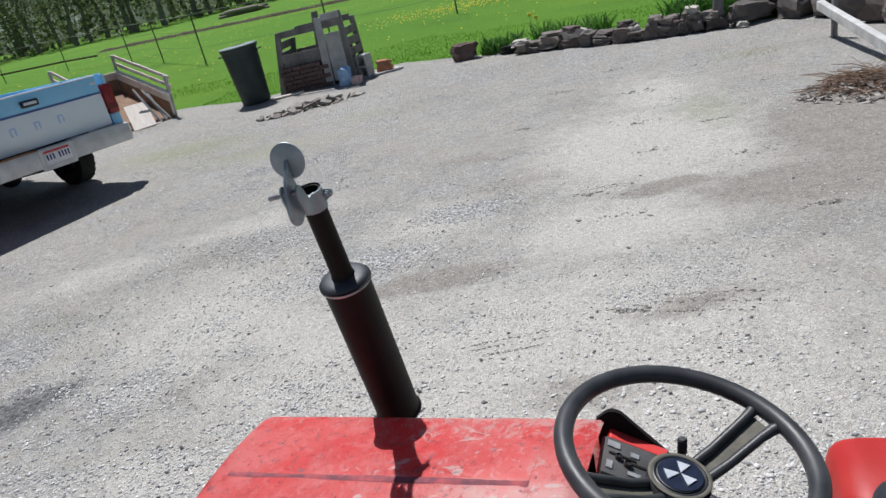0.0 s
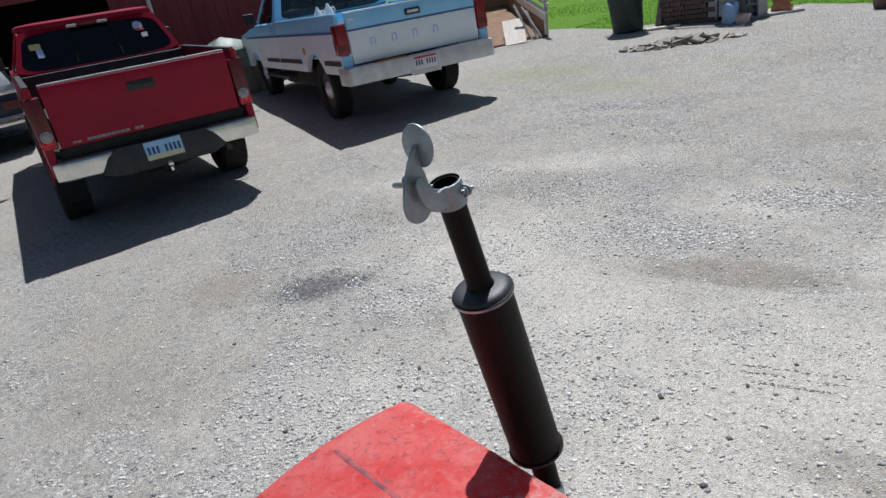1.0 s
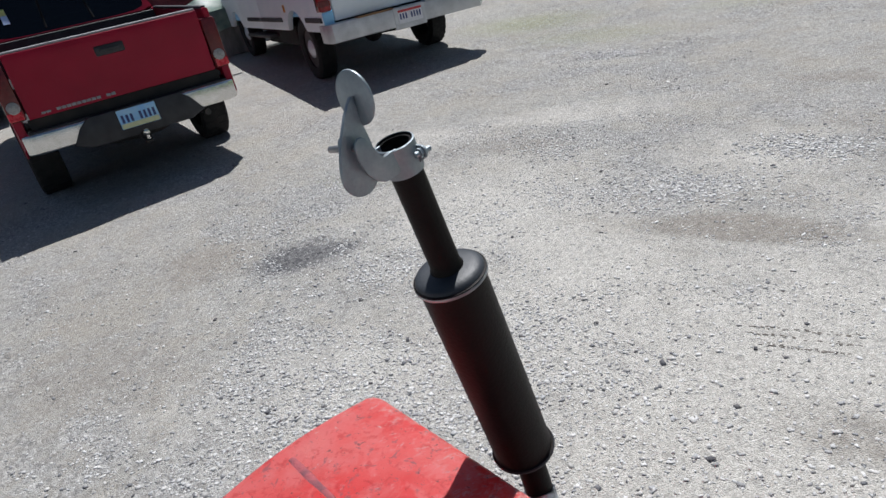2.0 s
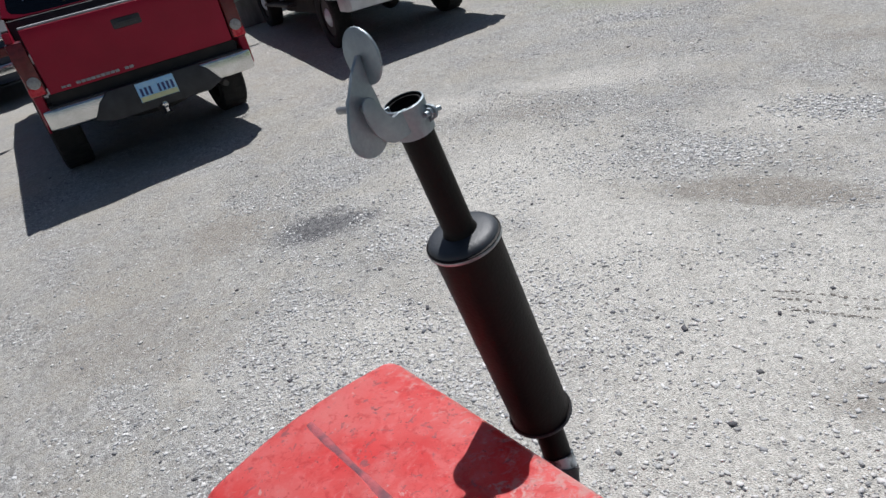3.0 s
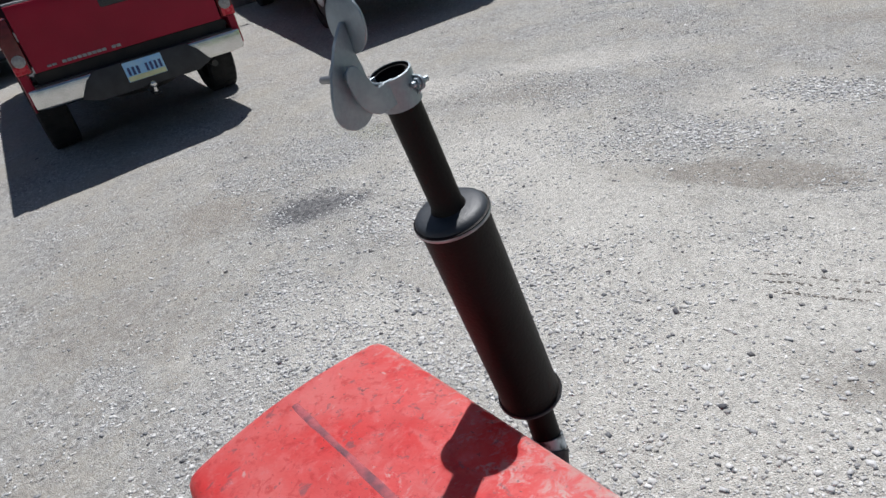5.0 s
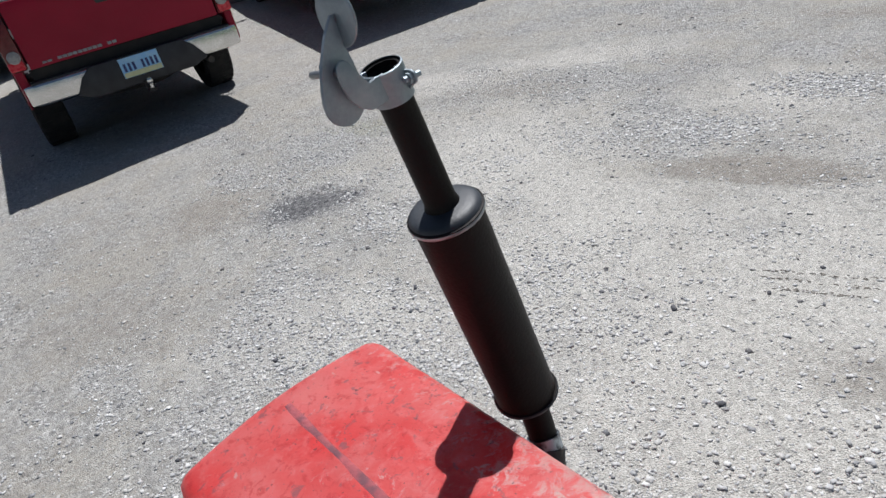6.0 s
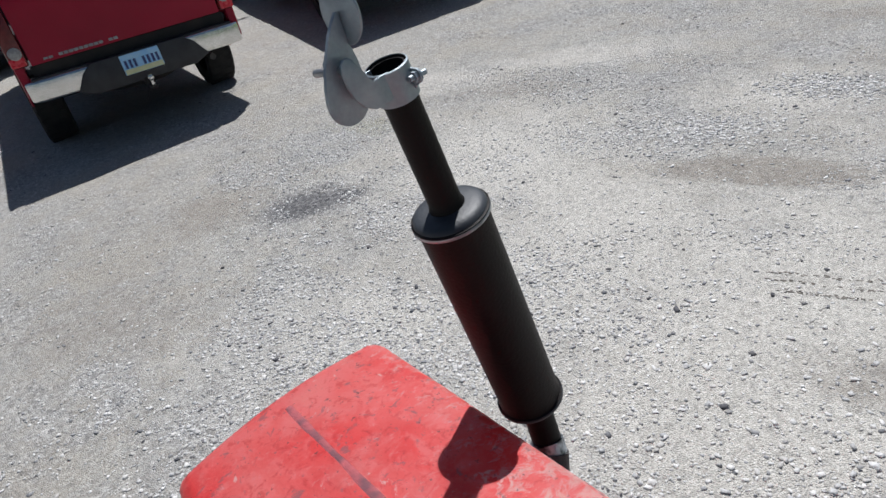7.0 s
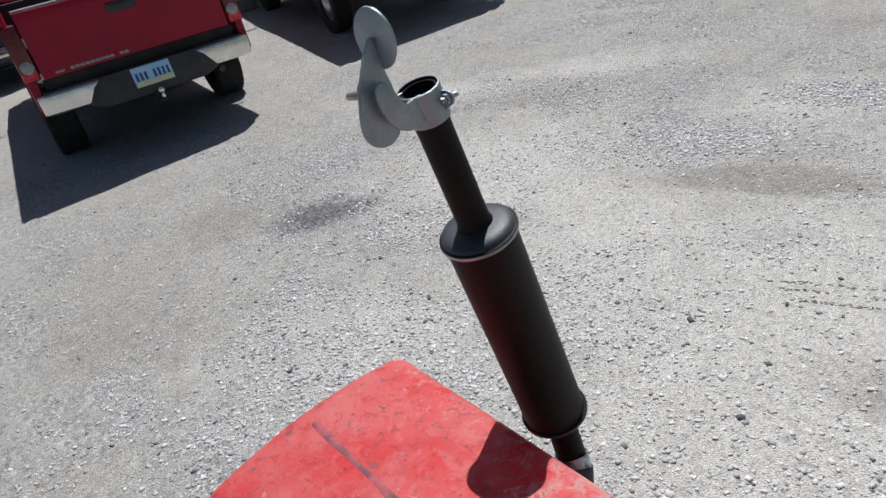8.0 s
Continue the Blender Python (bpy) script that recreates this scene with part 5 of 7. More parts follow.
part("pipe_clamp", bm, pipe_metal, muffler, "bare metal clamp", smooth=True)
bm = bmesh.new()
tube(bm, [low + Vector((0.028, -0.004, -0.10)), low + Vector((0.042, -0.022, -0.135)), low + Vector((0.050, -0.06, -0.155)), low + Vector((0.050, -0.12, -0.16))], [0.030, 0.031, 0.030, 0.028], 20)
part("manifold_elbow", bm, iron, tractor, smooth=True)

# rain cap, standing open: clamp band, lugs, arm with counterweight, lid
cap_m = on_axis(1.445)
bm = bmesh.new()
lathe(bm, [(0.0218, 0.0), (0.0252, 0.0), (0.0254, 0.040), (0.0236, 0.041)], cap_m, 40, True)
band = part("rain_cap", bm, cap_grey, tractor, "grey steel rain cap standing open", smooth=True)
bm = bmesh.new()
lathe(bm, [(0.0234, 0.012), (0.0230, 0.012), (0.0230, 0.0402), (0.0234, 0.0402)], cap_m, 40, True)
part("cap_throat", bm, soot_shade_black, band, "sooty inside of the clamp band", smooth=True)
CP = ex(1.465)
EAR = [(-0.010, -0.0125), (-0.0240, -0.0130), (-0.0405, -0.0148), (-0.0538, -0.0080), (-0.0639, 0.0046), (-0.0691, 0.0200), (-0.0712, 0.0340), (-0.0698, 0.0435), (-0.0655, 0.0482), (-0.0600, 0.0484), (-0.0550, 0.0455), (-0.0478, 0.0335), (-0.0414, 0.0205), (-0.0385, 0.0152), (-0.0355, 0.0130), (-0.0318, 0.0138), (-0.0285, 0.0168), (-0.0150, 0.0172)]
for u in (0.0135, -0.0175):
    bm = bmesh.new()
    prism(bm, [(CP.y + y, CP.z + z) for y, z in EAR], 0, CP.x + u, CP.x + u + 0.004, 0.0014)
    part("lug", bm, cap_grey, band, smooth=True)
ARM = []
for k in range(17):
    a = radians(165 + 205 * k / 16)
    ARM.append((-0.0625 + 0.0265 * math.cos(a), 0.0025 + 0.0270 * math.sin(a)))
ARM += [(-0.0355, 0.0226), (-0.0380, 0.0381), (-0.0440, 0.0570), (-0.0436, 0.0660), (-0.0446, 0.0900), (-0.0490, 0.0910), (-0.0545, 0.0840), (-0.0640, 0.0712), (-0.0725, 0.0554), (-0.0805, 0.0392), (-0.0862, 0.0222)]
bm = bmesh.new()
prism(bm, [(CP.y + y, CP.z + z) for y, z in ARM], 0, CP.x - 0.0025, CP.x + 0.0025, 0.0012)
part("counterweight_arm", bm, cap_grey, band, smooth=True)
bm = bmesh.new()
lid_m = Matrix.Translation(CP + Vector((0, -0.0415, 0.0875))) @ Matrix.Rotation(radians(-90), 4, "X")
lathe(bm, [(0.0, -0.0022), (0.0300, -0.0022), (0.0325, -0.0012), (0.0330, 0.0006), (0.0318, 0.0022), (0.0295, 0.0026), (0.0, 0.0032)], lid_m, 44)
part("lid", bm, cap_grey, band, "round grey lid", smooth=True)
bm = bmesh.new()
PIV = CP + Vector((0, -0.0620, 0.0365))
tube(bm, [PIV + Vector((-0.043, -0.004, -0.006)), PIV + Vector((-0.041, -0.004, -0.006)), PIV + Vector((0.0135, 0, 0))], [0.0035, 0.0046, 0.0046], 12)
part("pivot_bolt", bm, bolt_steel, band, smooth=True)
bm = bmesh.new()
ear = []
for k in range(12):
    a = radians(-100 + 200 * k / 11)
    ear.append((0.0305 + 0.0085 * math.cos(a), 0.004 + 0.0085 * math.sin(a)))
ear += [(0.018, 0.0125), (0.018, -0.012), (0.024, -0.010)]
prism(bm, [(CP.x + x, CP.z + z) for x, z in ear], 1, CP.y + 0.010, CP.y + 0.0135, 0.001)
tube(bm, [(CP.x + 0.030, CP.y + 0.000, CP.z + 0.004), (CP.x + 0.030, CP.y + 0.024, CP.z + 0.004)], 0.0036, 8)
lathe(bm, [(0.0064, 0.0), (0.0064, 0.004), (0.0, 0.004)], Matrix.Translation((CP.x + 0.030, CP.y + 0.0098, CP.z + 0.004)) @ Matrix.Rotation(radians(90), 4, "X"), 6)
part("clamp_lug", bm, cap_grey, band)
band.matrix_basis = Matrix.Translation(CP) @ Matrix.Rotation(radians(6.8), 4, "Z") @ Matrix.Translation(-CP)      # the cap is turned a little on its pipe

# running gear, seat, fenders
bm = bmesh.new()
box(bm, (0.03, -0.35, 0.42), (0.70, -0.05, 0.66), 0.03)
box(bm, (0.10, -0.33, 0.60), (0.62, -0.07, 0.88), 0.04)
part("engine", bm, iron, tractor, smooth=True)
bm = bmesh.new()
box(bm, (0.66, -0.32, 0.28), (1.58, -0.08, 0.56), 0.05)
box(bm, (1.32, -0.50, 0.24), (1.56, 0.10, 0.46), 0.05)
part("transmission", bm, iron, tractor, smooth=True)
bm = bmesh.new()
box(bm, (0.70, -0.60, 0.36), (1.15, -0.40, 0.385), 0.006)
box(bm, (0.70, 0.0, 0.36), (1.15, 0.20, 0.385), 0.006)
part("footplate", bm, iron, tractor)
bm = bmesh.new()
box(bm, (0.09, -0.50, 0.22), (0.19, 0.10, 0.30), 0.02)
part("front_axle", bm, iron, tractor)
bm = bmesh.new()
box(bm, (1.18, -0.46, 0.64), (1.56, 0.062, 0.80), 0.055, None, 5)
box(bm, (1.53, -0.42, 0.70), (1.63, 0.02, 1.02), 0.045, None, 4)
part("seat", bm, seat_vinyl, tractor, "black vinyl seat", smooth=True)
for y0, y1 in ((0.025, 0.255), (-0.655, -0.425)):
    bm = bmesh.new()
    rings = []
    for x, z in ((1.136, 0.40), (1.138, 0.60), (1.141, 0.652), (1.147, 0.676), (1.158, 0.692), (1.174, 0.702), (1.200, 0.708), (1.240, 0.711), (1.40, 0.716), (1.62, 0.710), (1.74, 0.66), (1.82, 0.53)):
        rings.append([(x, y0, z - 0.03), (x, y0 + 0.008, z - 0.006), (x, y0 + 0.024, z), (x, (y0 + y1) / 2, z + 0.002), (x, y1 - 0.024, z), (x, y1 - 0.008, z - 0.006), (x, y1, z - 0.03)])
    loft(bm, rings, close=False, caps=False)
    bmesh.ops.solidify(bm, geom=bm.faces[:], thickness=0.003)
    part("fender", bm, fender_red, tractor, "red rear fender", smooth=True)


def tractor_wheel(x, y, r, w, side, bars):
    m = Matrix.Translation((x, y, r - 0.006)) @ Matrix.Rotation(radians(-90 * side), 4, "X")
    bm = bmesh.new()
    h = w / 2
    lathe(bm, [(r * 0.58, -h * 0.75), (r * 0.8, -h), (r * 0.93, -h * 0.85), (r * 0.95, 0), (r * 0.93, h * 0.85), (r * 0.8, h), (r * 0.58, h * 0.75), (r * 0.56, 0)], m, 40, True)
    for k in range(bars):
        for s in (-1, 1):
            t = m @ Matrix.Rotation(2 * math.pi * (k + (0.5 if s > 0 else 0)) / bars, 4, "Z") @ Matrix.Rotation(radians(35 * s), 4, "X")
            box(bm, (r * 0.92, -0.014, 0 if s > 0 else -h * 1.05), (r * 1.0, 0.014, h * 1.05 if s > 0 else 0), 0.003, t, 1)
    wh = part("wheel", bm, rubber, tractor, smooth=True)
    bm = bmesh.new()
    lathe(bm, [(r * 0.59, h * 0.7), (r * 0.55, h * 0.6), (r * 0.5, h * 0.1), (r * 0.15, h * 0.15), (r * 0.13, h * 0.5), (0, h * 0.52)], m, 30)
    part("rim", bm, fender_red, wh, smooth=True)


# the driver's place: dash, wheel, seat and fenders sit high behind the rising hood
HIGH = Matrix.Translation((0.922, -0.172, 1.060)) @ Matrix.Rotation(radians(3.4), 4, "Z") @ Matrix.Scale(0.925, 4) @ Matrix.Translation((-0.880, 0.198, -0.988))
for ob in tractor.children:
    if ob.name.split(".")[0] in ("cowl_wing", "cowl_shade", "dash_panel", "dash_flange", "bulkhead", "throttle_lever", "steering_wheel", "steering_column", "seat", "fender"):
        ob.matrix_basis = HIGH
    if ob.name.split(".")[0] in ("cowl_wing", "cowl_shade", "dash_panel", "dash_flange", "bulkhead"):
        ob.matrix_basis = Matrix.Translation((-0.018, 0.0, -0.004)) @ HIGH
tractor_wheel(1.47, 0.20, 0.37, 0.22, -1, 18)
tractor_wheel(1.47, -0.58, 0.37, 0.22, 1, 18)
tractor_wheel(0.14, 0.10, 0.26, 0.13, -1, 16)
tractor_wheel(0.14, -0.50, 0.26, 0.13, 1, 16)


# ---------------------------------------------------------------- barn
FWD = Vector((-0.91, 0.415, 0))                # away from the yard
ALONG = Vector((0.415, 0.91, 0))               # along the barn's front, to its free corner
BARN = Matrix(((ALONG.x, FWD.x, 0, -12.0), (ALONG.y, FWD.y, 0, 10.6), (0, 0, 1, 0), (0, 0, 0, 1)))   # x along the front, y into the barn
END, START, EAVE = 2.55, -13.0, 3.1
barn = thing("barn", "dark maroon board barn with an open bay and white downspout", "barn", BARN)
OPEN0, OPEN1, OPEN_H = -6.6, -2.2, 2.35


def planks(x0, x1, z0, z1, y=0.0):
    """Upright boards with battens, each a part."""
    x = x0
    k = 0
    rng = random.Random(int(x0 * 100) + 7)
    while x < x1 - 0.01:
        w = min(0.235, x1 - x)
        part("board", boxed((x + 0.003, y - 0.022 + rng.uniform(-0.002, 0.002), z0), (x + w - 0.003, y, z1), 0.003, None, 1), barn_wood, barn)
        x += w
        k += 1


part("wall", boxed((OPEN1, 0.0, -0.05), (END, 0.12, EAVE)), barn_wood, barn)
part("wall", boxed((START, 0.0, -0.05), (OPEN0, 0.12, EAVE)), barn_wood, barn)
part("wall", boxed((OPEN0, 0.0, OPEN_H), (OPEN1, 0.12, EAVE)), barn_wood, barn)
part("wall", boxed((END - 0.12, 0.12, -0.05), (END, 9.0, EAVE)), barn_wood, barn)
part("wall", boxed((START, 0.12, -0.05), (START + 0.12, 9.0, EAVE)), barn_wood, barn)
part("wall", boxed((START, 8.9, -0.05), (END, 9.0, EAVE)), barn_shade, barn)
planks(OPEN1, END, 0.02, EAVE)
planks(OPEN0, OPEN1, OPEN_H, EAVE)
planks(START + 3.0, OPEN0, 0.02, EAVE)
for x in (OPEN0, OPEN1):
    part("door_post", boxed((x - 0.07, -0.035, 0.0), (x + 0.07, 0.0, OPEN_H + 0.1), 0.004), barn_wood, barn)
part("door_header", boxed((OPEN0, -0.05, OPEN_H - 0.12), (OPEN1, 0.02, OPEN_H + 0.06), 0.005), barn_wood, barn)
bm = bmesh.new()
prism(bm, [(-0.45, EAVE - 0.05), (4.5, EAVE + 1.8), (9.45, EAVE - 0.05), (9.45, EAVE + 0.03), (4.5, EAVE + 1.9), (-0.45, EAVE + 0.03)], 0, START - 0.3, END + 0.3)
part("roof", bm, mat("barn_roof", (0.16, 0.15, 0.15), (0.24, 0.23, 0.22), 3, 0.6, bump=0.2), barn)
bm = bmesh.new()
tube(bm, [(-1.55, -0.30, EAVE - 0.08), (-1.55, -0.16, EAVE - 0.28), (-1.55, -0.07, EAVE - 0.45), (-1.55, -0.07, 0.22), (-1.55, -0.22, 0.10)], 0.040, 10)
part("downspout", bm, white_paint, barn, "white metal downspout", smooth=True)
bm = bmesh.new()
box(bm, (START - 0.2, -0.50, EAVE - 0.08), (END + 0.2, -0.38, EAVE + 0.02), 0.02)
part("gutter", bm, white_paint, barn)
part("barn_floor", boxed((START + 0.12, 0.12, -0.05), (END - 0.12, 8.9, 0.02)), concrete, barn)

# parked car by the bay, mostly behind the red pickup
def parked_car(m):
    T = thing("parked_car", "dark navy car with chrome bumper parked before the barn", "car", m)
    bm = bmesh.new()
    rings = []
    for y, zb, zt, hw in ((0.0, 0.42, 0.80, 0.78), (0.06, 0.34, 0.97, 0.84), (0.5, 0.30, 1.02, 0.87), (2.2, 0.28, 1.03, 0.88), (3.6, 0.30, 0.98, 0.86), (4.3, 0.34, 0.86, 0.82), (4.4, 0.42, 0.72, 0.76)):
        rings.append([(-hw * 0.96, y, zb), (hw * 0.96, y, zb), (hw, y, zb + 0.25), (hw * 0.97, y, zt - 0.06), (hw * 0.88, y, zt), (-hw * 0.88, y, zt), (-hw * 0.97, y, zt - 0.06), (-hw, y, zb + 0.25)])
    loft(bm, rings)
    part("body", bm, car_navy, T, smooth=True)
    bm = bmesh.new()
    loft(bm, [[(-0.74, 0.75, 1.0), (0.74, 0.75, 1.0), (0.74, 3.3, 1.0), (-0.74, 3.3, 1.0)], [(-0.70, 0.85, 1.12), (0.70, 0.85, 1.12), (0.70, 3.1, 1.12), (-0.70, 3.1, 1.12)],
              [(-0.58, 1.25, 1.42), (0.58, 1.25, 1.42), (0.58, 2.6, 1.42), (-0.58, 2.6, 1.42)], [(-0.50, 1.35, 1.45), (0.50, 1.35, 1.45), (0.50, 2.5, 1.45), (-0.50, 2.5, 1.45)]])
    part("cabin", bm, mat("cabin_grey", (0.25, 0.27, 0.29), (0.33, 0.35, 0.37), 4, 0.3), T, smooth=True)
    part("rear_window", boxed((-0.58, 0.98, 1.10), (0.58, 1.02, 1.34), 0.01, Matrix.Translation((0, -0.06, 0)) ), tint_glass, T)
    part("bumper", boxed((-0.86, -0.08, 0.46), (0.86, 0.04, 0.62), 0.04), chrome, T, smooth=True)
    part("boot_edge", boxed((-0.80, -0.015, 0.93), (0.80, 0.06, 0.975), 0.012), chrome, T)
    for s in (-1, 1):
        part("tail_lamp", boxed((s * 0.66 - 0.14, -0.02, 0.70), (s * 0.66 + 0.14, 0.05, 0.84), 0.02), tail_dark, T)
    for y in (0.95, 3.55):
        for s in (-1, 1):
            truck_wheel(T, s * 0.77, y, 0.32, 0.2, s, bolt_steel)
    return T


parked_car(Matrix.Translation((-11.65, 5.0, 0)) @ Matrix.Rotation(radians(68), 4, "Z"))

# tarpaulin over a low frame, between the trucks' noses and the barn
tarp = thing("covered_stack", "pale green tarpaulin sheet draped over a low peaked stack", "tarp", Matrix.Translation((-10.55, 8.75, 0)) @ Matrix.Rotation(radians(66), 4, "Z") @ Matrix.Diagonal((0.9, 0.9, 0.86, 1)))
part("stack", boxed((-1.0, -0.42, 0.0), (0.9, 0.42, 0.92), 0.02), weathered, tarp)
bm = bmesh.new()
rings = []
for k in range(13):
    x = -1.15 + 2.2 * k / 12
    ridge = 1.02 + 0.20 * max(0.0, 1 - abs(x - 0.30) / 0.55)
    rings.append([(x, -0.50, 0.55 + 0.03 * math.sin(k * 2.1)), (x, -0.46, 0.93), (x, -0.2, 0.96 + 0.3 * (ridge - 1.0)), (x, 0.0, ridge), (x, 0.22, 0.97), (x, 0.46, 0.93), (x, 0.5, 0.5 + 0.04 * math.sin(k * 1.7))])
loft(bm, rings, close=False, caps=False)
bmesh.ops.solidify(bm, geom=bm.faces[:], thickness=0.004)
part("tarpaulin", bm, tarp_green, tarp, smooth=True)

# jugs on the far bed rail of the blue pickup's cab end
def jug(at, body, shoulder):
    T = thing("plastic_jug", "white plastic jug with pink label standing in the truck bed", "jug", at, "jugs in the truck bed")
    bm = bmesh.new()
    lathe(bm, [(0.06, 0.0), (0.075, 0.01), (0.075, 0.17), (0.06, 0.22), (0.03, 0.26), (0.022, 0.28), (0.022, 0.30), (0, 0.30)], None, 20)
    part("jug_body", bm, body, T, smooth=True)
    bm = bmesh.new()
    lathe(bm, [(0.0765, 0.03), (0.0765, 0.13)], None, 20, False)
    part("jug_label", bm, shoulder, T, smooth=True)
    bm = bmesh.new()
    tube(bm, [(0.05, 0, 0.23), (0.085, 0, 0.24), (0.10, 0, 0.19), (0.078, 0, 0.14)], 0.011, 8)
    part("jug_handle", bm, body, T, smooth=True)
    return T


crate = thing("toolbox", "grey toolbox standing in the blue pickup's bed", "toolbox", BLUE_AT @ Matrix.Translation((-0.60, 1.50, 0.826)))
part("box_body", boxed((-0.26, -0.14, 0.0), (0.26, 0.14, 0.291), 0.01), iron, crate)
part("box_lid", boxed((-0.262, -0.142, 0.293), (0.262, 0.142, 0.326), 0.01), iron, crate)
jug(BLUE_AT @ Matrix.Translation((-0.71, 1.48, 1.153)) @ Matrix.Scale(0.84, 4), jug_white, jug_pink)
jug(BLUE_AT @ Matrix.Translation((-0.55, 1.52, 1.153)) @ Matrix.Scale(0.90, 4), jug_white, jug_pink)


# ---------------------------------------------------------------- trailer with its tail on the ground
trailer = thing("utility_trailer", "cream plywood utility trailer tipped back on its tail", "trailer", Matrix.Translation((-5.82, 12.55, 0)) @ Matrix.Rotation(math.atan2(0.744, 0.668), 4, "Z") @ Matrix.Rotation(radians(10.5), 4, "X"))
TW, TL, TH = 1.15, 2.45, 0.42


def trailer_part(name, lo, hi, material, bevel=0.006):
    return part(name, boxed(lo, hi, bevel), material, trailer)


trailer_part("deck", (-TW, 0.0, 0.0), (0.0, TL, 0.035), brown_board)
trailer_part("side_board", (-0.03, 0.02, 0.035), (0.0, TL, TH), cream_board)
trailer_part("side_board", (-TW, 0.02, 0.035), (-TW + 0.03, TL, TH), cream_board)
trailer_part("front_board", (-TW + 0.03, TL - 0.03, 0.035), (-0.03, TL, TH), cream_board)
for x in (-0.034, -TW + 0.030):
    trailer_part("inner_board", (x, 0.05, 0.04), (x + 0.004, TL - 0.04, TH - 0.14), brown_board, 0)
trailer_part("inner_board", (-TW + 0.04, TL - 0.036, 0.04), (-0.04, TL - 0.031, TH - 0.14), brown_board, 0)
for x in (0.0, -TW - 0.045):
    for y in (0.04, TL - 0.06):
        trailer_part("post", (x, y, 0.0), (x + 0.045, y + 0.07, TH + 0.32), weathered_pale)
    for z in (TH + 0.10, TH + 0.25):
        trailer_part("rail", (x + 0.046, 0.0, z), (x + 0.070, TL + 0.02, z + 0.065), cream_board)
    trailer_part("cap_rail", (x - 0.01, 0.0, TH + 0.004), (x + 0.044, TL, TH + 0.03), white_paint)
trailer_part("ramp_board", (-0.86, -0.30, 0.08), (-0.38, -0.27, 0.10), cream_board)
bm = bmesh.new()
for s in (-1, 1):
    box(bm, (-TW / 2 + s * 0.5 - 0.03, 0.2, -0.10), (-TW / 2 + s * 0.5 + 0.03, TL + 0.1, 0.0), 0.005)
part("trailer_frame", bm, iron, trailer)
bm = bmesh.new()
tube(bm, [(-TW / 2, TL, -0.06), (-TW / 2, TL + 1.0, -0.06)], 0.035, 10)
part("tongue", bm, iron, trailer)

loose = thing("leaning_board", "pale plywood sheet leaning in the open end of the trailer", "board", Matrix.Translation((-6.12, 11.96, 0.004)) @ Matrix.Rotation(radians(34), 4, "Z"))
part("sheet", boxed((-0.19, -0.01, 0.0), (0.19, 0.01, 0.72), 0.004, Matrix.Rotation(radians(-60), 4, "X")), cream_board, loose)
for k, (x, a, ln) in enumerate(((-6.0, 20, 0.75), (-5.93, 8, 0.6), (-5.88, 32, 0.7))):
    st = thing("loose_stick", "weathered stick leaning on the trailer deck", "stick", Matrix.Translation((x, 12.32 + 0.07 * k, 0.005)) @ Matrix.Rotation(radians(48 + a), 4, "Z") @ Matrix.Rotation(radians(-35), 4, "X"), "loose sticks")
    part("stick", boxed((-0.02, -0.012, 0.0), (0.02, 0.012, ln), 0.004), weathered_pale, st)


# ---------------------------------------------------------------- dustbin
dust = thing("trash_can", "tall dark green plastic trash can with grey lid", "trash can", Matrix.Translation((-4.22, 12.42, 0)) @ Matrix.Rotation(radians(-2.5), 4, "Y"))
bm = bmesh.new()
prof = [(0.235, 0.0), (0.245, 0.01)]
for k in range(8):
    z = 0.06 + k * 0.108
    r = 0.245 + 0.062 * z / 0.95
    prof += [(r, z), (r + 0.0025, z + 0.018), (r + 0.0025, z + 0.06), (r + 0.001, z + 0.08)]
prof += [(0.318, 0.925), (0.325, 0.935), (0.325, 0.955), (0.305, 0.955), (0.30, 0.93)]
lathe(bm, prof, None, 36)
part("can_body", bm, bin_plastic, dust, smooth=True)
bm = bmesh.new()
lathe(bm, [(0.326, 0.957), (0.328, 0.975), (0.30, 0.982), (0.12, 0.99), (0.115, 0.975), (0.0, 0.975)], None, 36)
part("can_lid", bm, bin_lid, dust, "grey lid with a dark recess", smooth=True)
bm = bmesh.new()
lathe(bm, [(0.11, 0.976), (0.11, 0.980), (0, 0.980)], Matrix.Translation((-0.03, -0.02, 0)), 24)
part("lid_recess", bm, bin_plastic, dust)
for s in (-1, 1):
    bm = bmesh.new()
    tube(bm, [(s * 0.31, -0.08, 0.86), (s * 0.36, -0.07, 0.865), (s * 0.36, 0.07, 0.865), (s * 0.31, 0.08, 0.86)], 0.012, 8)
    part("can_handle", bm, bin_plastic, dust, smooth=True)


# ---------------------------------------------------------------- compost bay of old pallets
bay = thing("pallet_compost_bay", "grey weathered pallet compost bay with brick infill", "compost bin", Matrix.Translation((-3.14, 12.62, 0)) @ Matrix.Rotation(radians(-6), 4, "Z") @ Matrix.Rotation(radians(-2), 4, "Y") @ Matrix.Scale(1.06, 4))
BW, BD = 0.70, 0.60
for x, z in ((-BW, 0.98), (BW - 0.10, 1.10)):
    for y in (0.0, BD):
        part("post", boxed((x, y, 0.0), (x + 0.10, y + 0.06, z - (0.16 if y else 0.0)), 0.008), weathered, bay)
part("post", boxed((0.16, -0.03, 0.0), (0.30, 0.0, 1.06), 0.008), weathered_pale, bay)
part("post", boxed((-0.16, BD - 0.02, 0.0), (-0.04, BD + 0.05, 1.14), 0.008), weathered, bay)
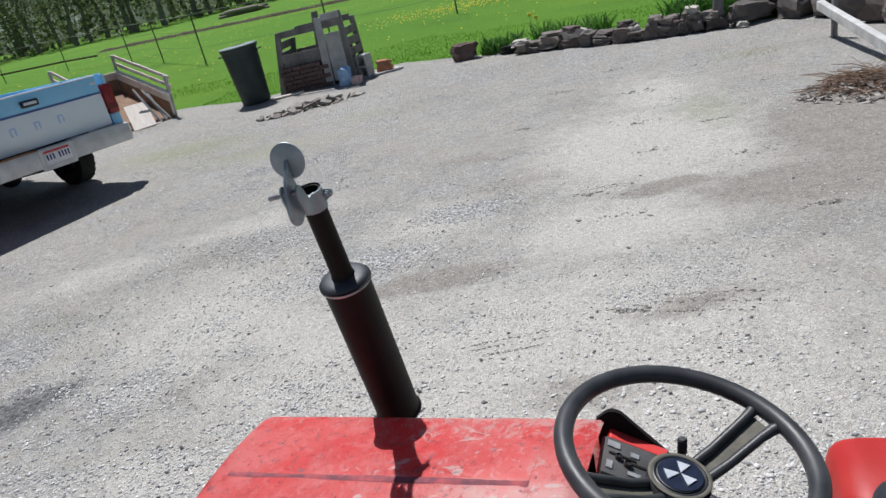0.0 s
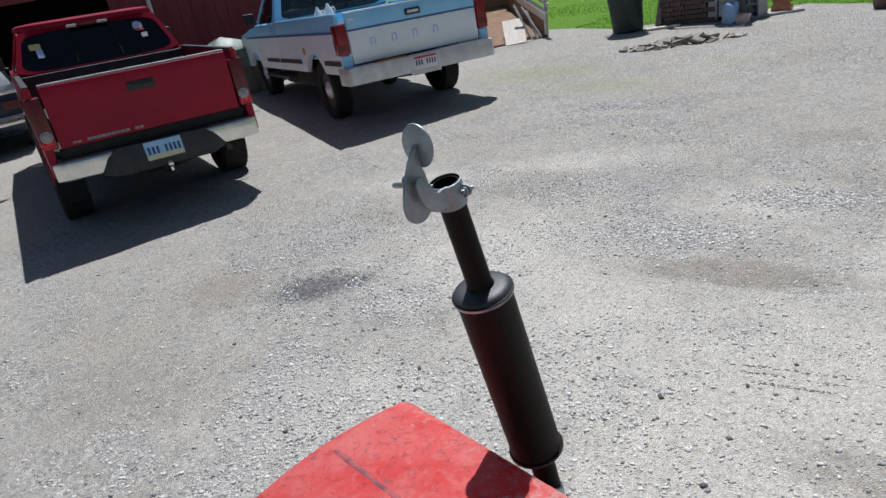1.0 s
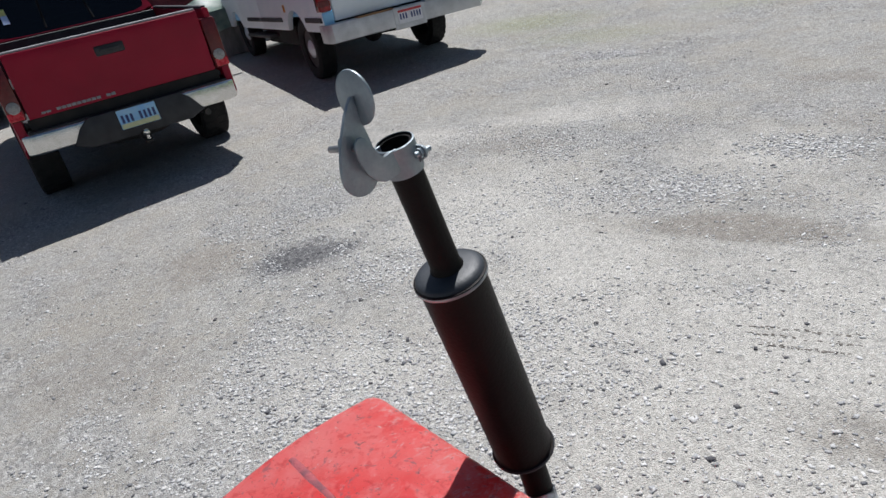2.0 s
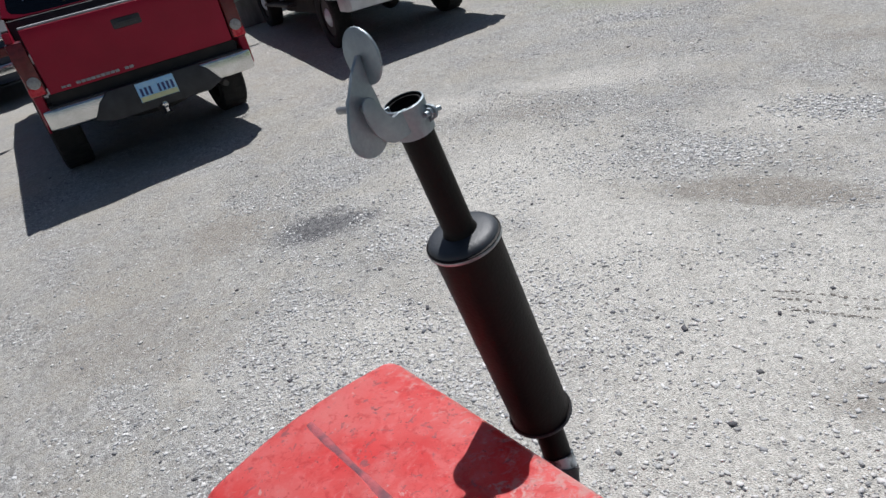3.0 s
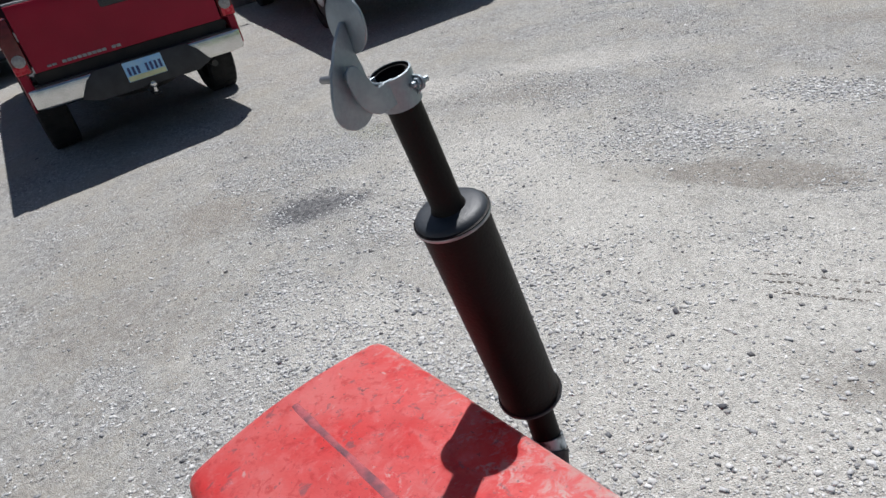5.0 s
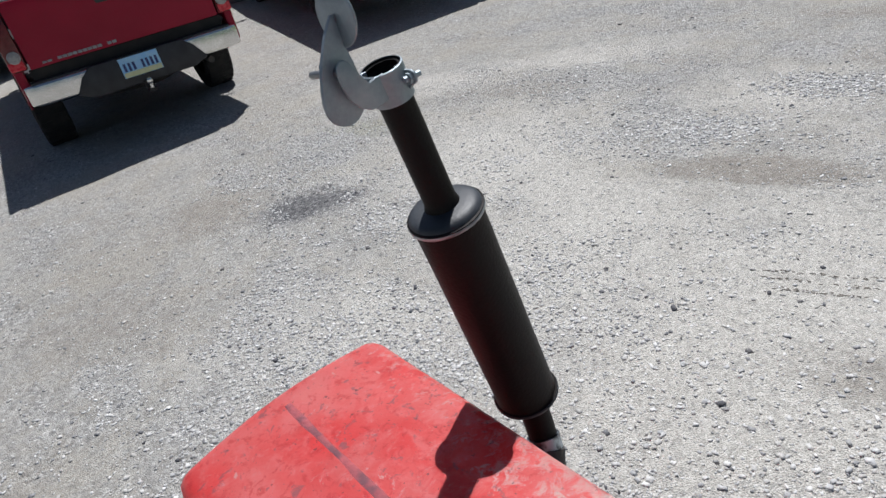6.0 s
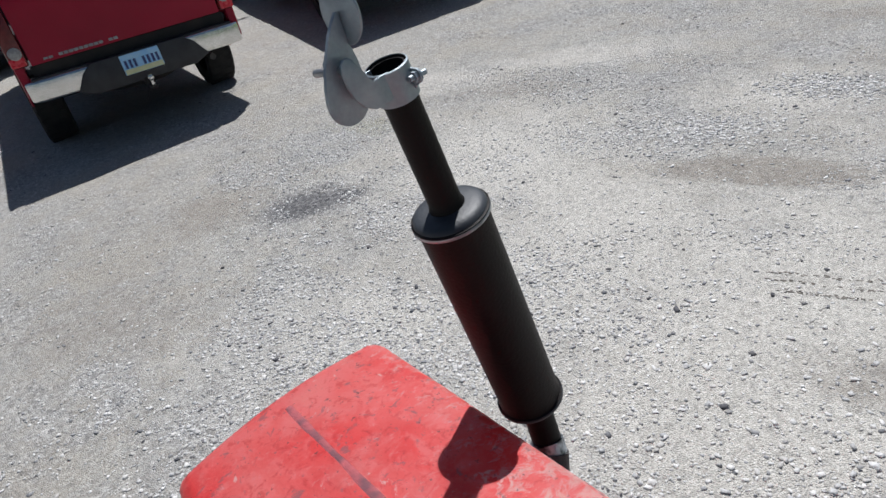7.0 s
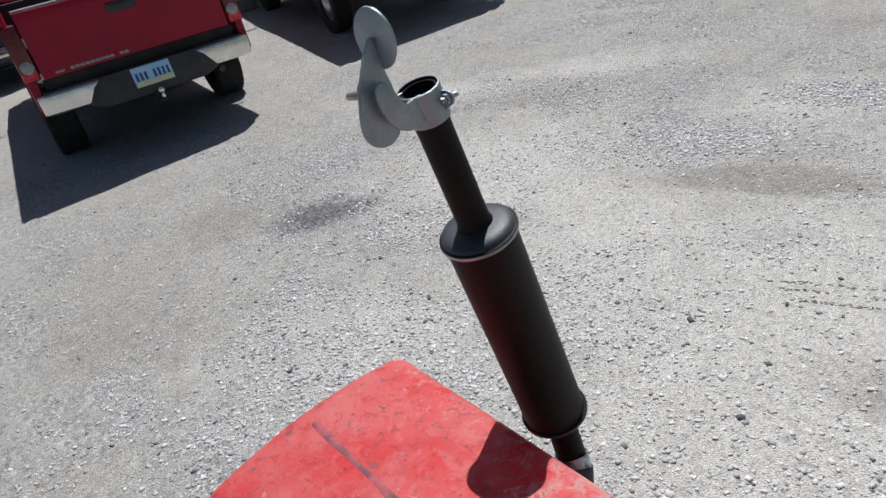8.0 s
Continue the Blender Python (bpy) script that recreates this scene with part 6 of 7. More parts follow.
for y in (0.005, BD + 0.06):
    for z0, z1, x0, x1, m in ((0.88, 0.98, -BW + 0.10, BW - 0.10, weathered), (0.50, 0.62, -BW + 0.1, BW - 0.1, weathered)):
        part("slat", boxed((x0, y, z0), (x1, y + 0.022, z1), 0.004), m, bay)
for z0, z1 in ((0.02, 0.14), (0.18, 0.30), (0.34, 0.46)):
    part("slat", boxed((-BW + 0.10, BD + 0.062, z0), (BW - 0.10, BD + 0.084, z1), 0.004), weathered, bay)
part("slat", boxed((0.30, -0.026, 1.00), (BW - 0.02, -0.004, 1.10), 0.004), weathered_pale, bay)
for x in (-BW + 0.005, BW - 0.03):
    for k in range(5):
        part("side_slat", boxed((x, 0.062, 0.04 + 0.165 * k), (x + 0.024, BD - 0.002, 0.16 + 0.165 * k), 0.004), weathered, bay)
part("side_panel", boxed((0.31, -0.004, 0.05), (BW - 0.11, 0.018, 0.80), 0.006), weathered_pale, bay, "bleached grey board")
part("front_board", boxed((-BW + 0.11, 0.030, 0.36), (0.30, 0.055, 0.58), 0.006), weathered, bay)
brick_me = None
for row in range(6):
    for col in range(5):
        x0 = -BW + 0.13 + col * 0.172 + (0.05 if row % 2 else 0.0)
        if x0 + 0.165 > 0.30:
            continue
        if brick_me is None:
            bk = boxed((0, 0, 0), (0.165, 0.08, 0.064), 0.006, None, 1)
            brick_me = mesh_of("brick", bk, old_brick)
        shared("brick", brick_me, bay, Matrix.Translation((x0, -0.052 + 0.008 * ((row * 3 + col) % 3), 0.004 + row * 0.070)) @ Matrix.Rotation(0.02 * ((row + 2 * col) % 3 - 1), 4, "Z"))
part("fill", boxed((-BW + 0.12, 0.07, 0.0), (BW - 0.12, BD - 0.03, 0.52), 0.05), furrow_soil, bay)
for ob in bay.children:                 # the old frame has sagged to one side
    if not ob.name.startswith("brick"):
        for v in ob.data.vertices:
            v.co.x += 0.24 * v.co.z * (BW - v.co.x) / (2 * BW)

block = thing("concrete_block", "grey hollow concrete block on end", "block", Matrix.Translation((-2.27, 12.72, 0)) @ Matrix.Rotation(radians(-25), 4, "Z"))
bm = bmesh.new()
for lo, hi in (((-0.10, -0.10, 0), (-0.07, 0.10, 0.40)), ((0.07, -0.10, 0), (0.10, 0.10, 0.40)), ((-0.07, -0.10, 0), (0.07, 0.10, 0.035)), ((-0.07, -0.10, 0.182), (0.07, 0.10, 0.218)), ((-0.07, -0.10, 0.365), (0.07, 0.10, 0.40))):
    box(bm, lo, hi, 0.004, None, 1)
box(bm, (-0.07, 0.06, 0.035), (0.07, 0.095, 0.365), 0)
part("block_body", bm, concrete, block)
for (x, y, a, ln, wd, z, nm) in ((-2.1, 12.72, 28, 0.95, 0.10, 0.005, "pale"), (-3.62, 12.35, 20, 0.55, 0.09, 0.005, "grey"), (-1.95, 12.95, 30, 0.5, 0.08, 0.005, "grey")):
    pk = thing("loose_plank", "weathered plank lying on the gravel", "plank", Matrix.Translation((x, y, z)) @ Matrix.Rotation(radians(a), 4, "Z"), "loose planks")
    part("plank", boxed((-ln / 2, -wd / 2, 0.0), (ln / 2, wd / 2, 0.03), 0.005), weathered_pale if nm == "pale" else cream_board, pk)
for nm, lab, x, y, sz, m in (("blue_jug", "light blue crumpled plastic jug", -2.55, 12.28, (0.20, 0.16, 0.26), rag_blue), ("pink_bundle", "pale pink crumpled bag", -2.38, 12.30, (0.20, 0.15, 0.13), rag_pink), ("clay_pot_piece", "broken terracotta pot", -1.98, 12.95, (0.24, 0.2, 0.18), terracotta)):
    bm = rough_stone(random.Random(len(nm)), sz, 3)
    o = tagged(part(nm, bm, m, None, "", True), lab + " on the gravel", nm.replace("_", " "))
    o.matrix_basis = Matrix.Translation((x, y, height(x, y) - 0.005))


# ---------------------------------------------------------------- stones along the lawn
def stone(at, size, turn, rng, material=stone_mat, name="wall_stone", lab="flat grey-brown fieldstone of the lawn edging", group="edging stones", lean=0.0):
    bm = rough_stone(rng, size, 3)
    o = tagged(part(name, bm, material, None, ""), lab, "stone", group)
    o.matrix_basis = Matrix.Translation(at) @ Matrix.Rotation(turn, 4, "Z") @ Matrix.Rotation(lean, 4, "Y")
    return o


rng = random.Random(11)
stone((-0.53, 12.58, height(-0.5, 12.6) - 0.01), (0.38, 0.24, 0.25), -0.15, rng, old_brick, "lone_block", "reddish brown stone block standing alone at the lawn edge", "edging stones")
WALL = ((0.45, 12.18), (1.1, 11.85), (1.9, 11.42), (2.45, 11.2), (3.05, 11.05))
x = 0.35
while x < 3.02:
    w = rng.uniform(0.13, 0.34)
    for (x0, y0), (x1, y1) in zip(WALL, WALL[1:]):
        if x0 - 0.2 <= x <= x1:
            y = y0 + (y1 - y0) * (x - x0) / (x1 - x0)
            turn = math.atan2(y1 - y0, x1 - x0)
            break
    h1 = rng.uniform(0.09, 0.20)
    stone((x + w / 2, y - 0.15, -0.01), (w, rng.uniform(0.22, 0.32), h1), turn + rng.uniform(-0.15, 0.15), rng)
    if rng.random() < 0.8 or x > 1.4:
        h2 = rng.uniform(0.07, 0.13)
        stone((x + w / 2 + rng.uniform(-0.06, 0.06), y - 0.12, h1 - 0.04), (w * rng.uniform(0.8, 1.15), 0.24, h2), turn + rng.uniform(-0.3, 0.3), rng, stone_pale if rng.random() < 0.15 else stone_mat)
        if rng.random() < 0.7 and x > 1.0:
            stone((x + w / 2 + rng.uniform(-0.08, 0.08), y - 0.10, h1 + h2 - 0.07), (w * rng.uniform(0.6, 0.9), 0.2, rng.uniform(0.06, 0.11)), turn + rng.uniform(-0.4, 0.4), rng, stone_pale if rng.random() < 0.2 else stone_mat)
    x += w * 0.93
for sx, sy, size, mt in ((0.20, 12.30, (0.26, 0.2, 0.16), rubber), (3.55, 10.95, (0.62, 0.4, 0.34), stone_mat), (4.12, 10.75, (0.55, 0.4, 0.42), stone_mat), (4.35, 10.35, (0.5, 0.4, 0.36), stone_mat), (4.5, 9.95, (0.45, 0.4, 0.42), stone_mat), (4.6, 9.4, (0.5, 0.45, 0.36), stone_mat),
                         (4.55, 8.9, (0.45, 0.4, 0.3), stone_mat), (4.75, 8.4, (0.5, 0.4, 0.34), stone_pale), (4.5, 7.95, (0.34, 0.3, 0.25), stone_mat), (3.9, 11.2, (0.6, 0.4, 0.5), stone_mat), (4.9, 9.1, (0.6, 0.5, 0.55), stone_mat), (4.8, 9.9, (0.6, 0.5, 0.6), stone_mat), (3.35, 10.65, (0.2, 0.15, 0.1), stone_pale)):
    stone((sx, sy, -0.01), (size[0] * 0.85, size[1] * 0.85, size[2] * 0.72), rng.uniform(0, 3), rng, mt, lab="dark weathered boulder at the yard edge" if size[2] > 0.3 else "small stone at the yard edge")
post = thing("stump_post", "short weathered wooden post in the stone edging", "post", Matrix.Translation((3.13, 10.95, 0)))
bm = bmesh.new()
tube(bm, [(0, 0, -0.02), (0.0, 0.0, 0.25), (0.015, 0.0, 0.56)], [0.085, 0.075, 0.07], 12)
part("post_wood", bm, weathered, post, smooth=True)

beam = thing("white_timber_rail", "white painted timber rail resting low on a short stake", "timber rail")
bm = bmesh.new()
a, b = Vector((3.80, 9.28, 0.33)), Vector((3.72, 7.15, 0.10))
mm = Matrix.Translation(b) @ (a - b).to_track_quat("Y", "Z").to_matrix().to_4x4()
box(bm, (-0.038, 0.0, -0.045), (0.038, (a - b).length, 0.055), 0.008, mm)
part("timber", bm, mat("old_white", (0.48, 0.48, 0.46), (0.66, 0.66, 0.64), 7, 0.7, bump=0.4, bscale=60), beam)
for p in (a.lerp(b, 0.12), a.lerp(b, 0.99)):
    bm = bmesh.new()
    box(bm, (p.x + 0.040, p.y - 0.03, 0.0), (p.x + 0.09, p.y + 0.03, p.z + 0.22 if p.z > 0.2 else p.z + 0.03), 0.005)
    part("stake", bm, weathered, beam)


# ---------------------------------------------------------------- heaps of chips and brush
def heap(name, label, cat, cx, cy, rx, ry, turn, n, rng, make, material):
    bm = bmesh.new()
    for _ in range(n):
        a, q = rng.uniform(0, 2 * math.pi), math.sqrt(rng.random())
        u, w = q * math.cos(a), q * math.sin(a)
        x = cx + math.cos(turn) * u * rx - math.sin(turn) * w * ry
        y = cy + math.sin(turn) * u * rx + math.cos(turn) * w * ry
        make(bm, x, y, max(0.0, 1 - q), rng)
    o = tagged(part(name, bm, material, None), label, cat, kind="stuff")
    return o


def chip(bm, x, y, rise, rng):
    ln = rng.uniform(0.05, 0.26) * (0.5 + rise)
    wd, th = ln * rng.uniform(0.4, 0.75), rng.uniform(0.015, 0.05) * (0.5 + rise)
    m = Matrix.Translation((x, y, height(x, y) + 0.012 + rise * rng.uniform(0, 0.07))) @ Euler((rng.uniform(-0.4, 0.4), rng.uniform(-0.4, 0.4), rng.uniform(0, 3.1))).to_matrix().to_4x4()
    box(bm, (-ln / 2, -wd / 2, -th / 2), (ln / 2, wd / 2, th / 2), 0, m)


def litter(bm, x, y, rise, rng):
    ln, wd, th = rng.uniform(0.02, 0.09), rng.uniform(0.01, 0.035), rng.uniform(0.004, 0.012)
    m = Matrix.Translation((x, y, height(x, y) + 0.004 + rise * rng.uniform(0, 0.05))) @ Euler((rng.uniform(-0.4, 0.4), rng.uniform(-0.4, 0.4), rng.uniform(0, 3.1))).to_matrix().to_4x4()
    box(bm, (-ln / 2, -wd / 2, -th / 2), (ln / 2, wd / 2, th / 2), 0, m)


def twig(bm, x, y, rise, rng):
    ln = rng.uniform(0.10, 0.40)
    z = height(x, y) + 0.008 + rise * rng.uniform(0, 0.14)
    a = rng.uniform(0, 6.28)
    d = Vector((math.cos(a), math.sin(a), rng.uniform(-0.2, 0.3)))
    p = Vector((x, y, z))
    q = p + d * ln * 0.5 + Vector((0, 0, rng.uniform(-0.01, 0.04)))
    e = p + d * ln
    e.z, q.z = max(e.z, 0.006), max(q.z, 0.008)
    tube(bm, [p, q, e], [0.005, 0.004, 0.002], 4)


heap("rubble_heap", "low scatter of broken slabs and bark chips on gravel", "rubble", -2.85, 10.95, 0.85, 0.26, 0.38, 85, random.Random(5), chip, chip_mat)
heap("brush_heap", "brown heap of dry twigs and stalks on the gravel", "brush", 3.38, 6.95, 0.46, 0.34, -0.2, 300, random.Random(6), twig, twig_mat)
heap("bark_litter", "dark bark litter round the brush heap", "bark litter", 3.28, 6.8, 0.6, 0.42, -0.2, 320, random.Random(8), litter, chip_mat)


# ---------------------------------------------------------------- plants, fence, far trees
def blades(name, label, cat, spots, rng, material, kind="stuff"):
    """Upright narrow leaves: spots are (x, y, z, height, width, lean)."""
    vs, fs = [], []
    for x, y, z, h, w, lean in spots:
        a = rng.uniform(0, 6.283)
        c, s = math.cos(a), math.sin(a)
        b = rng.uniform(0, 6.283)
        lx, ly = lean * h * math.cos(b), lean * h * math.sin(b)
        n = len(vs)
        vs += [(x - c * w / 2, y - s * w / 2, z), (x + c * w / 2, y + s * w / 2, z), (x - c * w * 0.4 + lx * 0.4, y - s * w * 0.4 + ly * 0.4, z + h * 0.6), (x + c * w * 0.4 + lx * 0.4, y + s * w * 0.4 + ly * 0.4, z + h * 0.6), (x + lx, y + ly, z + h)]
        fs += [(n, n + 1, n + 3, n + 2), (n + 2, n + 3, n + 4)]
    me = bpy.data.meshes.new(name)
    me.from_pydata(vs, [], fs)
    me.materials.append(material)
    return tagged(new(name, me), label, cat, kind=kind)


rng = random.Random(21)
spots = []
while len(spots) < 15000:
    x = rng.uniform(-11, 4.5)
    far = rng.random() ** 1.6 * 3.2
    y = edge_y(x) + 0.05 + far
    if abs(x + 3.15) < 0.8 and 12.4 < y < 13.8 or (-8.2 < x < -5.6 and y < 14.9):
        continue
    if far < 0.35 and rng.random() < 0.6 * noise.noise(Vector((x * 3, 0, 0))) + 0.35:
        continue
    h = rng.uniform(0.015, 0.038) * (1.5 if noise.noise(Vector((x * 0.8, y * 0.8, 3))) > 0.25 else 1.0)
    spots.append((x, y, height(x, y) - 0.004, h, rng.uniform(0.006, 0.014) * (1 + far * 0.12), rng.uniform(0.1, 0.7)))
blades("lawn_grass", "bright green spring lawn grass along the yard edge", "grass", spots, rng, grass_mat)


def leaf_clump(name, label, cx, cy, rx, ry, n, hmin, hmax, w):
    T = thing(name, label, "plant", Matrix.Translation((cx, cy, 0)), "plants behind the edging")
    vs, fs = [], []
    r = random.Random(int(cx * 100) + n)
    for _ in range(n):
        a, q = r.uniform(0, 6.283), math.sqrt(r.random())
        x, y = rx * q * math.cos(a), ry * q * math.sin(a)
        h, t = r.uniform(hmin, hmax), r.uniform(0, 6.283)
        lean, f = r.uniform(0.1, 0.75), r.uniform(0, 3.14)
        base = len(vs)
        for k in range(5):
            s = k / 4
            ww = w * (0.75 + 0.5 * s) * (1 - s ** 3) + 0.001
            px, py = x + lean * h * s * s * math.cos(t), y + lean * h * s * s * math.sin(t)
            pz = h * (s - 0.25 * lean * s * s)
            vs += [(px - ww * math.cos(f), py - ww * math.sin(f), pz), (px + ww * math.cos(f), py + ww * math.sin(f), pz)]
        for k in range(4):
            b = base + 2 * k
            fs.append((b, b + 1, b + 3, b + 2))
    me = bpy.data.meshes.new("leaves")
    me.from_pydata(vs, [], fs)
    me.materials.append(iris_mat)
    o = new("leaves", me)
    o.parent = T
    return T


leaf_clump("broad_leaved_plant", "fresh green broad-leaved perennial clump at the lawn edge", 0.10, 12.62, 0.36, 0.20, 200, 0.12, 0.34, 0.018)
leaf_clump("iris_clump", "dense upright green iris leaves behind the stones", 0.95, 12.45, 0.34, 0.20, 170, 0.20, 0.42, 0.010)
leaf_clump("iris_clump", "dense upright green iris leaves behind the stones", 1.55, 12.15, 0.32, 0.20, 150, 0.20, 0.42, 0.010)
leaf_clump("broad_leaved_plant", "fresh green broad-leaved perennial clump behind the stones", 2.85, 11.5, 0.35, 0.25, 260, 0.25, 0.55, 0.016)
leaf_clump("broad_leaved_plant", "fresh green broad-leaved perennial clump by the post", 3.45, 11.35, 0.35, 0.25, 260, 0.3, 0.65, 0.018)
leaf_clump("iris_clump", "tall green iris leaves among the boulders", 4.35, 11.3, 0.5, 0.3, 240, 0.3, 0.65, 0.012)


def flower(x, y, h):
    T = thing("yellow_flower", "single yellow spring flower above green leaves", "flower", Matrix.Translation((x, y, 0)), "yellow flowers")
    bm = bmesh.new()
    tube(bm, [(0, 0, 0), (0.01, 0, h * 0.6), (0.0, 0, h)], 0.004, 5)
    part("stem", bm, iris_mat, T)
    bm = bmesh.new()
    lathe(bm, [(0.012, -0.01), (0.03, 0.02), (0.034, 0.045), (0.026, 0.05), (0.01, 0.02), (0, 0.015)], Matrix.Translation((0, 0, h)), 10)
    part("bloom", bm, petal, T, smooth=True)


flower(0.62, 12.6, 0.47)
flower(0.72, 12.7, 0.40)

# dandelions in the lawn
vs, fs = [], []
for _ in range(1400):
    if rng.random() < 0.38:
        x, y = rng.gauss(-1.2, 1.6), rng.gauss(21.9, 0.9)
    else:
        x, y = rng.uniform(-26, 6), rng.uniform(16, 48)
    if y < edge_y(x) + 0.6:
        continue
    r, z = rng.uniform(0.010, 0.020) * (1 + 0.01 * y), rng.uniform(0.06, 0.13)
    n = len(vs)
    for k in range(6):
        a = k * math.pi / 3
        vs.append((x + r * math.cos(a), y + r * math.sin(a), z))
    vs += [(x, y, z + r * 0.6), (x, y, z - r * 0.9)]
    fs += [(n + k, n + (k + 1) % 6, n + 6) for k in range(6)] + [(n + (k + 1) % 6, n + k, n + 7) for k in range(6)]
me = bpy.data.meshes.new("dandelions")
me.from_pydata(vs, [], fs)
me.materials.append(petal)
tagged(new("dandelions", me), "scattered yellow dandelion heads in the lawn", "dandelion", kind="stuff")

# wire fence
fence = thing("wire_fence", "thin wire fence on dark steel posts across the field", "fence", None)
POSTS = ((-1.2, 20.6), (-4.9, 20.9), (-8.9, 21.2), (-12.4, 25.5), (-16.0, 29.8), (-20.3, 31.8), (-24.2, 32.6), (-28.5, 33.4), (-33.0, 34.2), (-38, 35.2))
for x, y in POSTS:
    bm = bmesh.new()
    box(bm, (x - 0.022, y - 0.004, 0.0), (x + 0.022, y + 0.004, 1.55), 0)
    box(bm, (x - 0.004, y + 0.004, 0.0), (x + 0.004, y + 0.036, 1.55), 0)
    part("post", bm, fence_iron, fence)
for h in (0.5, 1.0, 1.45):
    bm = bmesh.new()
    pts = []
    for (x0, y0), (x1, y1) in zip(POSTS, POSTS[1:]):
        pts += [(x0, y0 - 0.01, h), ((x0 + x1) / 2, (y0 + y1) / 2, h - 0.03)]
    pts.append((*POSTS[-1], h))
    tube(bm, pts, 0.004 if h < 1.4 else 0.012, 4)
    part("wire", bm, fence_iron, fence)
bm = bmesh.new()
tube(bm, [(-24.2, 32.5, 0.45), (-20.3, 31.7, 0.47), (-18.0, 30.7, 0.46)], 0.045, 6)
part("low_rail", bm, furrow_soil, fence, "dark wooden rail")


def bank(name, label, pts, w, h, material):
    bm = bmesh.new()
    rings = []
    r = random.Random(3)
    full = []
    for p, q in zip(pts, pts[1:]):
        for k in range(14):
            full.append(Vector(p).lerp(Vector(q), k / 14))
    full.append(Vector(pts[-1]))
    for k, p in enumerate(full):
        d = (full[min(k + 1, len(full) - 1)] - full[max(k - 1, 0)]).normalized()
        s = Vector((-d.y, d.x))
        hh, ww = h * r.uniform(0.7, 1.2), w * r.uniform(0.8, 1.2)
        e = 0.05 if k in (0, len(full) - 1) else 1.0
        rings.append([(*(p - s * ww), -0.05), (*(p - s * ww * 0.5), hh * 0.7 * e), (*p, hh * e), (*(p + s * ww * 0.5), hh * 0.7 * e), (*(p + s * ww), -0.05)])
    loft(bm, rings, close=False, caps=False)
    return tagged(part(name, bm, material, None, "", True), label, "bank", kind="structure")


bank("earth_bank", "low dark earth bank across the field", [(-26, 43.9), (-19, 42.8), (-13.5, 41.7), (-8, 41.2)], 0.30, 0.15, furrow_soil)
logs = thing("log_pile", "small pile of dark logs in the field", "log pile", Matrix.Translation((-21.0, 56.5, 0)) @ Matrix.Rotation(radians(10), 4, "Z") @ Matrix.Diagonal((0.95, 0.95, 0.6, 1)))
for k in range(9):
    bm = bmesh.new()
    r = 0.16 + 0.05 * ((k * 7) % 3)
    y, z = (k % 5) * 0.42 - 0.8, r + (0.30 if k > 4 else 0.0)
    tube(bm, [(-1.6 + 0.3 * (k % 3), y, z), (1.4 + 0.35 * (k % 4), y + 0.1, z)], [r, r * 0.85], 9)
    part("log", bm, bark, logs, smooth=True)


def tree_meshes(seed):
    r = random.Random(seed)
    H = r.uniform(13, 18)
    wood = bmesh.new()
    trunk = [Vector((r.uniform(-0.25, 0.25) * k, r.uniform(-0.25, 0.25) * k, H * 0.16 * k)) for k in range(6)]
    tube(wood, trunk, [0.30, 0.24, 0.20, 0.16, 0.11, 0.05], 8)
    tips = []
    for k in range(11):
        i = r.randint(1, 4)
        p = trunk[i].lerp(trunk[i + 1], r.random())
        a = r.uniform(0, 6.283)
        ln = r.uniform(1.8, 4.2)
        d = Vector((math.cos(a), math.sin(a), r.uniform(0.3, 0.9))).normalized()
        q, e = p + d * ln * 0.5 + Vector((0, 0, r.uniform(0, 0.3))), p + d * ln
        tube(wood, [p, q, e], [0.09, 0.055, 0.02], 6)
        tips += [q, e]
    tips += trunk[3:]
    vs, fs = [], []
    for _ in range(1050):
        c = r.choice(tips) + Vector((r.gauss(0, 0.9), r.gauss(0, 0.9), r.gauss(0, 0.8)))
        if r.random() < 0.15:
            c.z = r.uniform(1.5, 5)
        s = r.uniform(0.10, 0.26)
        u = Vector((r.gauss(0, 1), r.gauss(0, 1), r.gauss(0, 0.6))).normalized()
        w = u.cross(Vector((r.gauss(0, 1), r.gauss(0, 1), r.gauss(0, 1)))).normalized()
        n = len(vs)
        vs += [tuple(c - u * s), tuple(c + w * s * 0.6), tuple(c + u * s), tuple(c - w * s * 0.6)]
        fs.append((n, n + 1, n + 2, n + 3))
    leaves = bpy.data.meshes.new("crown")
    leaves.from_pydata(vs, [], fs)
    leaves.materials.append(leaf_mat)
    return mesh_of("trunk", wood, bark, True), leaves


kinds = [tree_meshes(s) for s in (31, 32, 33, 34)]
base_trees = []
for wood, leaves in kinds:
    T = thing("woodland_tree", "tall thin woodland tree just coming into leaf", "tree", None, "trees of the far wood")
    shared("trunk", wood, T, Matrix())
    shared("crown", leaves, T, Matrix())
    base_trees.append(T)
rng = random.Random(44)
k = 0
for row, (d0, count) in enumerate(((86, 34), (100, 30))):
    for j in range(count):
        az = radians(12 + 40 * (j + rng.uniform(0.1, 0.9)) / count)
        d = d0 + rng.uniform(-4, 6)
        m = Matrix.Translation((0.5 - d * math.sin(az), 0.6 + d * math.cos(az), -0.05)) @ Matrix.Rotation(rng.uniform(0, 6.28), 4, "Z") @ Matrix.Scale(rng.uniform(0.8, 1.2), 4)
        if k < 4:
            base_trees[k].matrix_basis = m
        else:
            copy_thing(base_trees[rng.randrange(4)], m)
        k += 1

# undergrowth of the wood
vs, fs = [], []
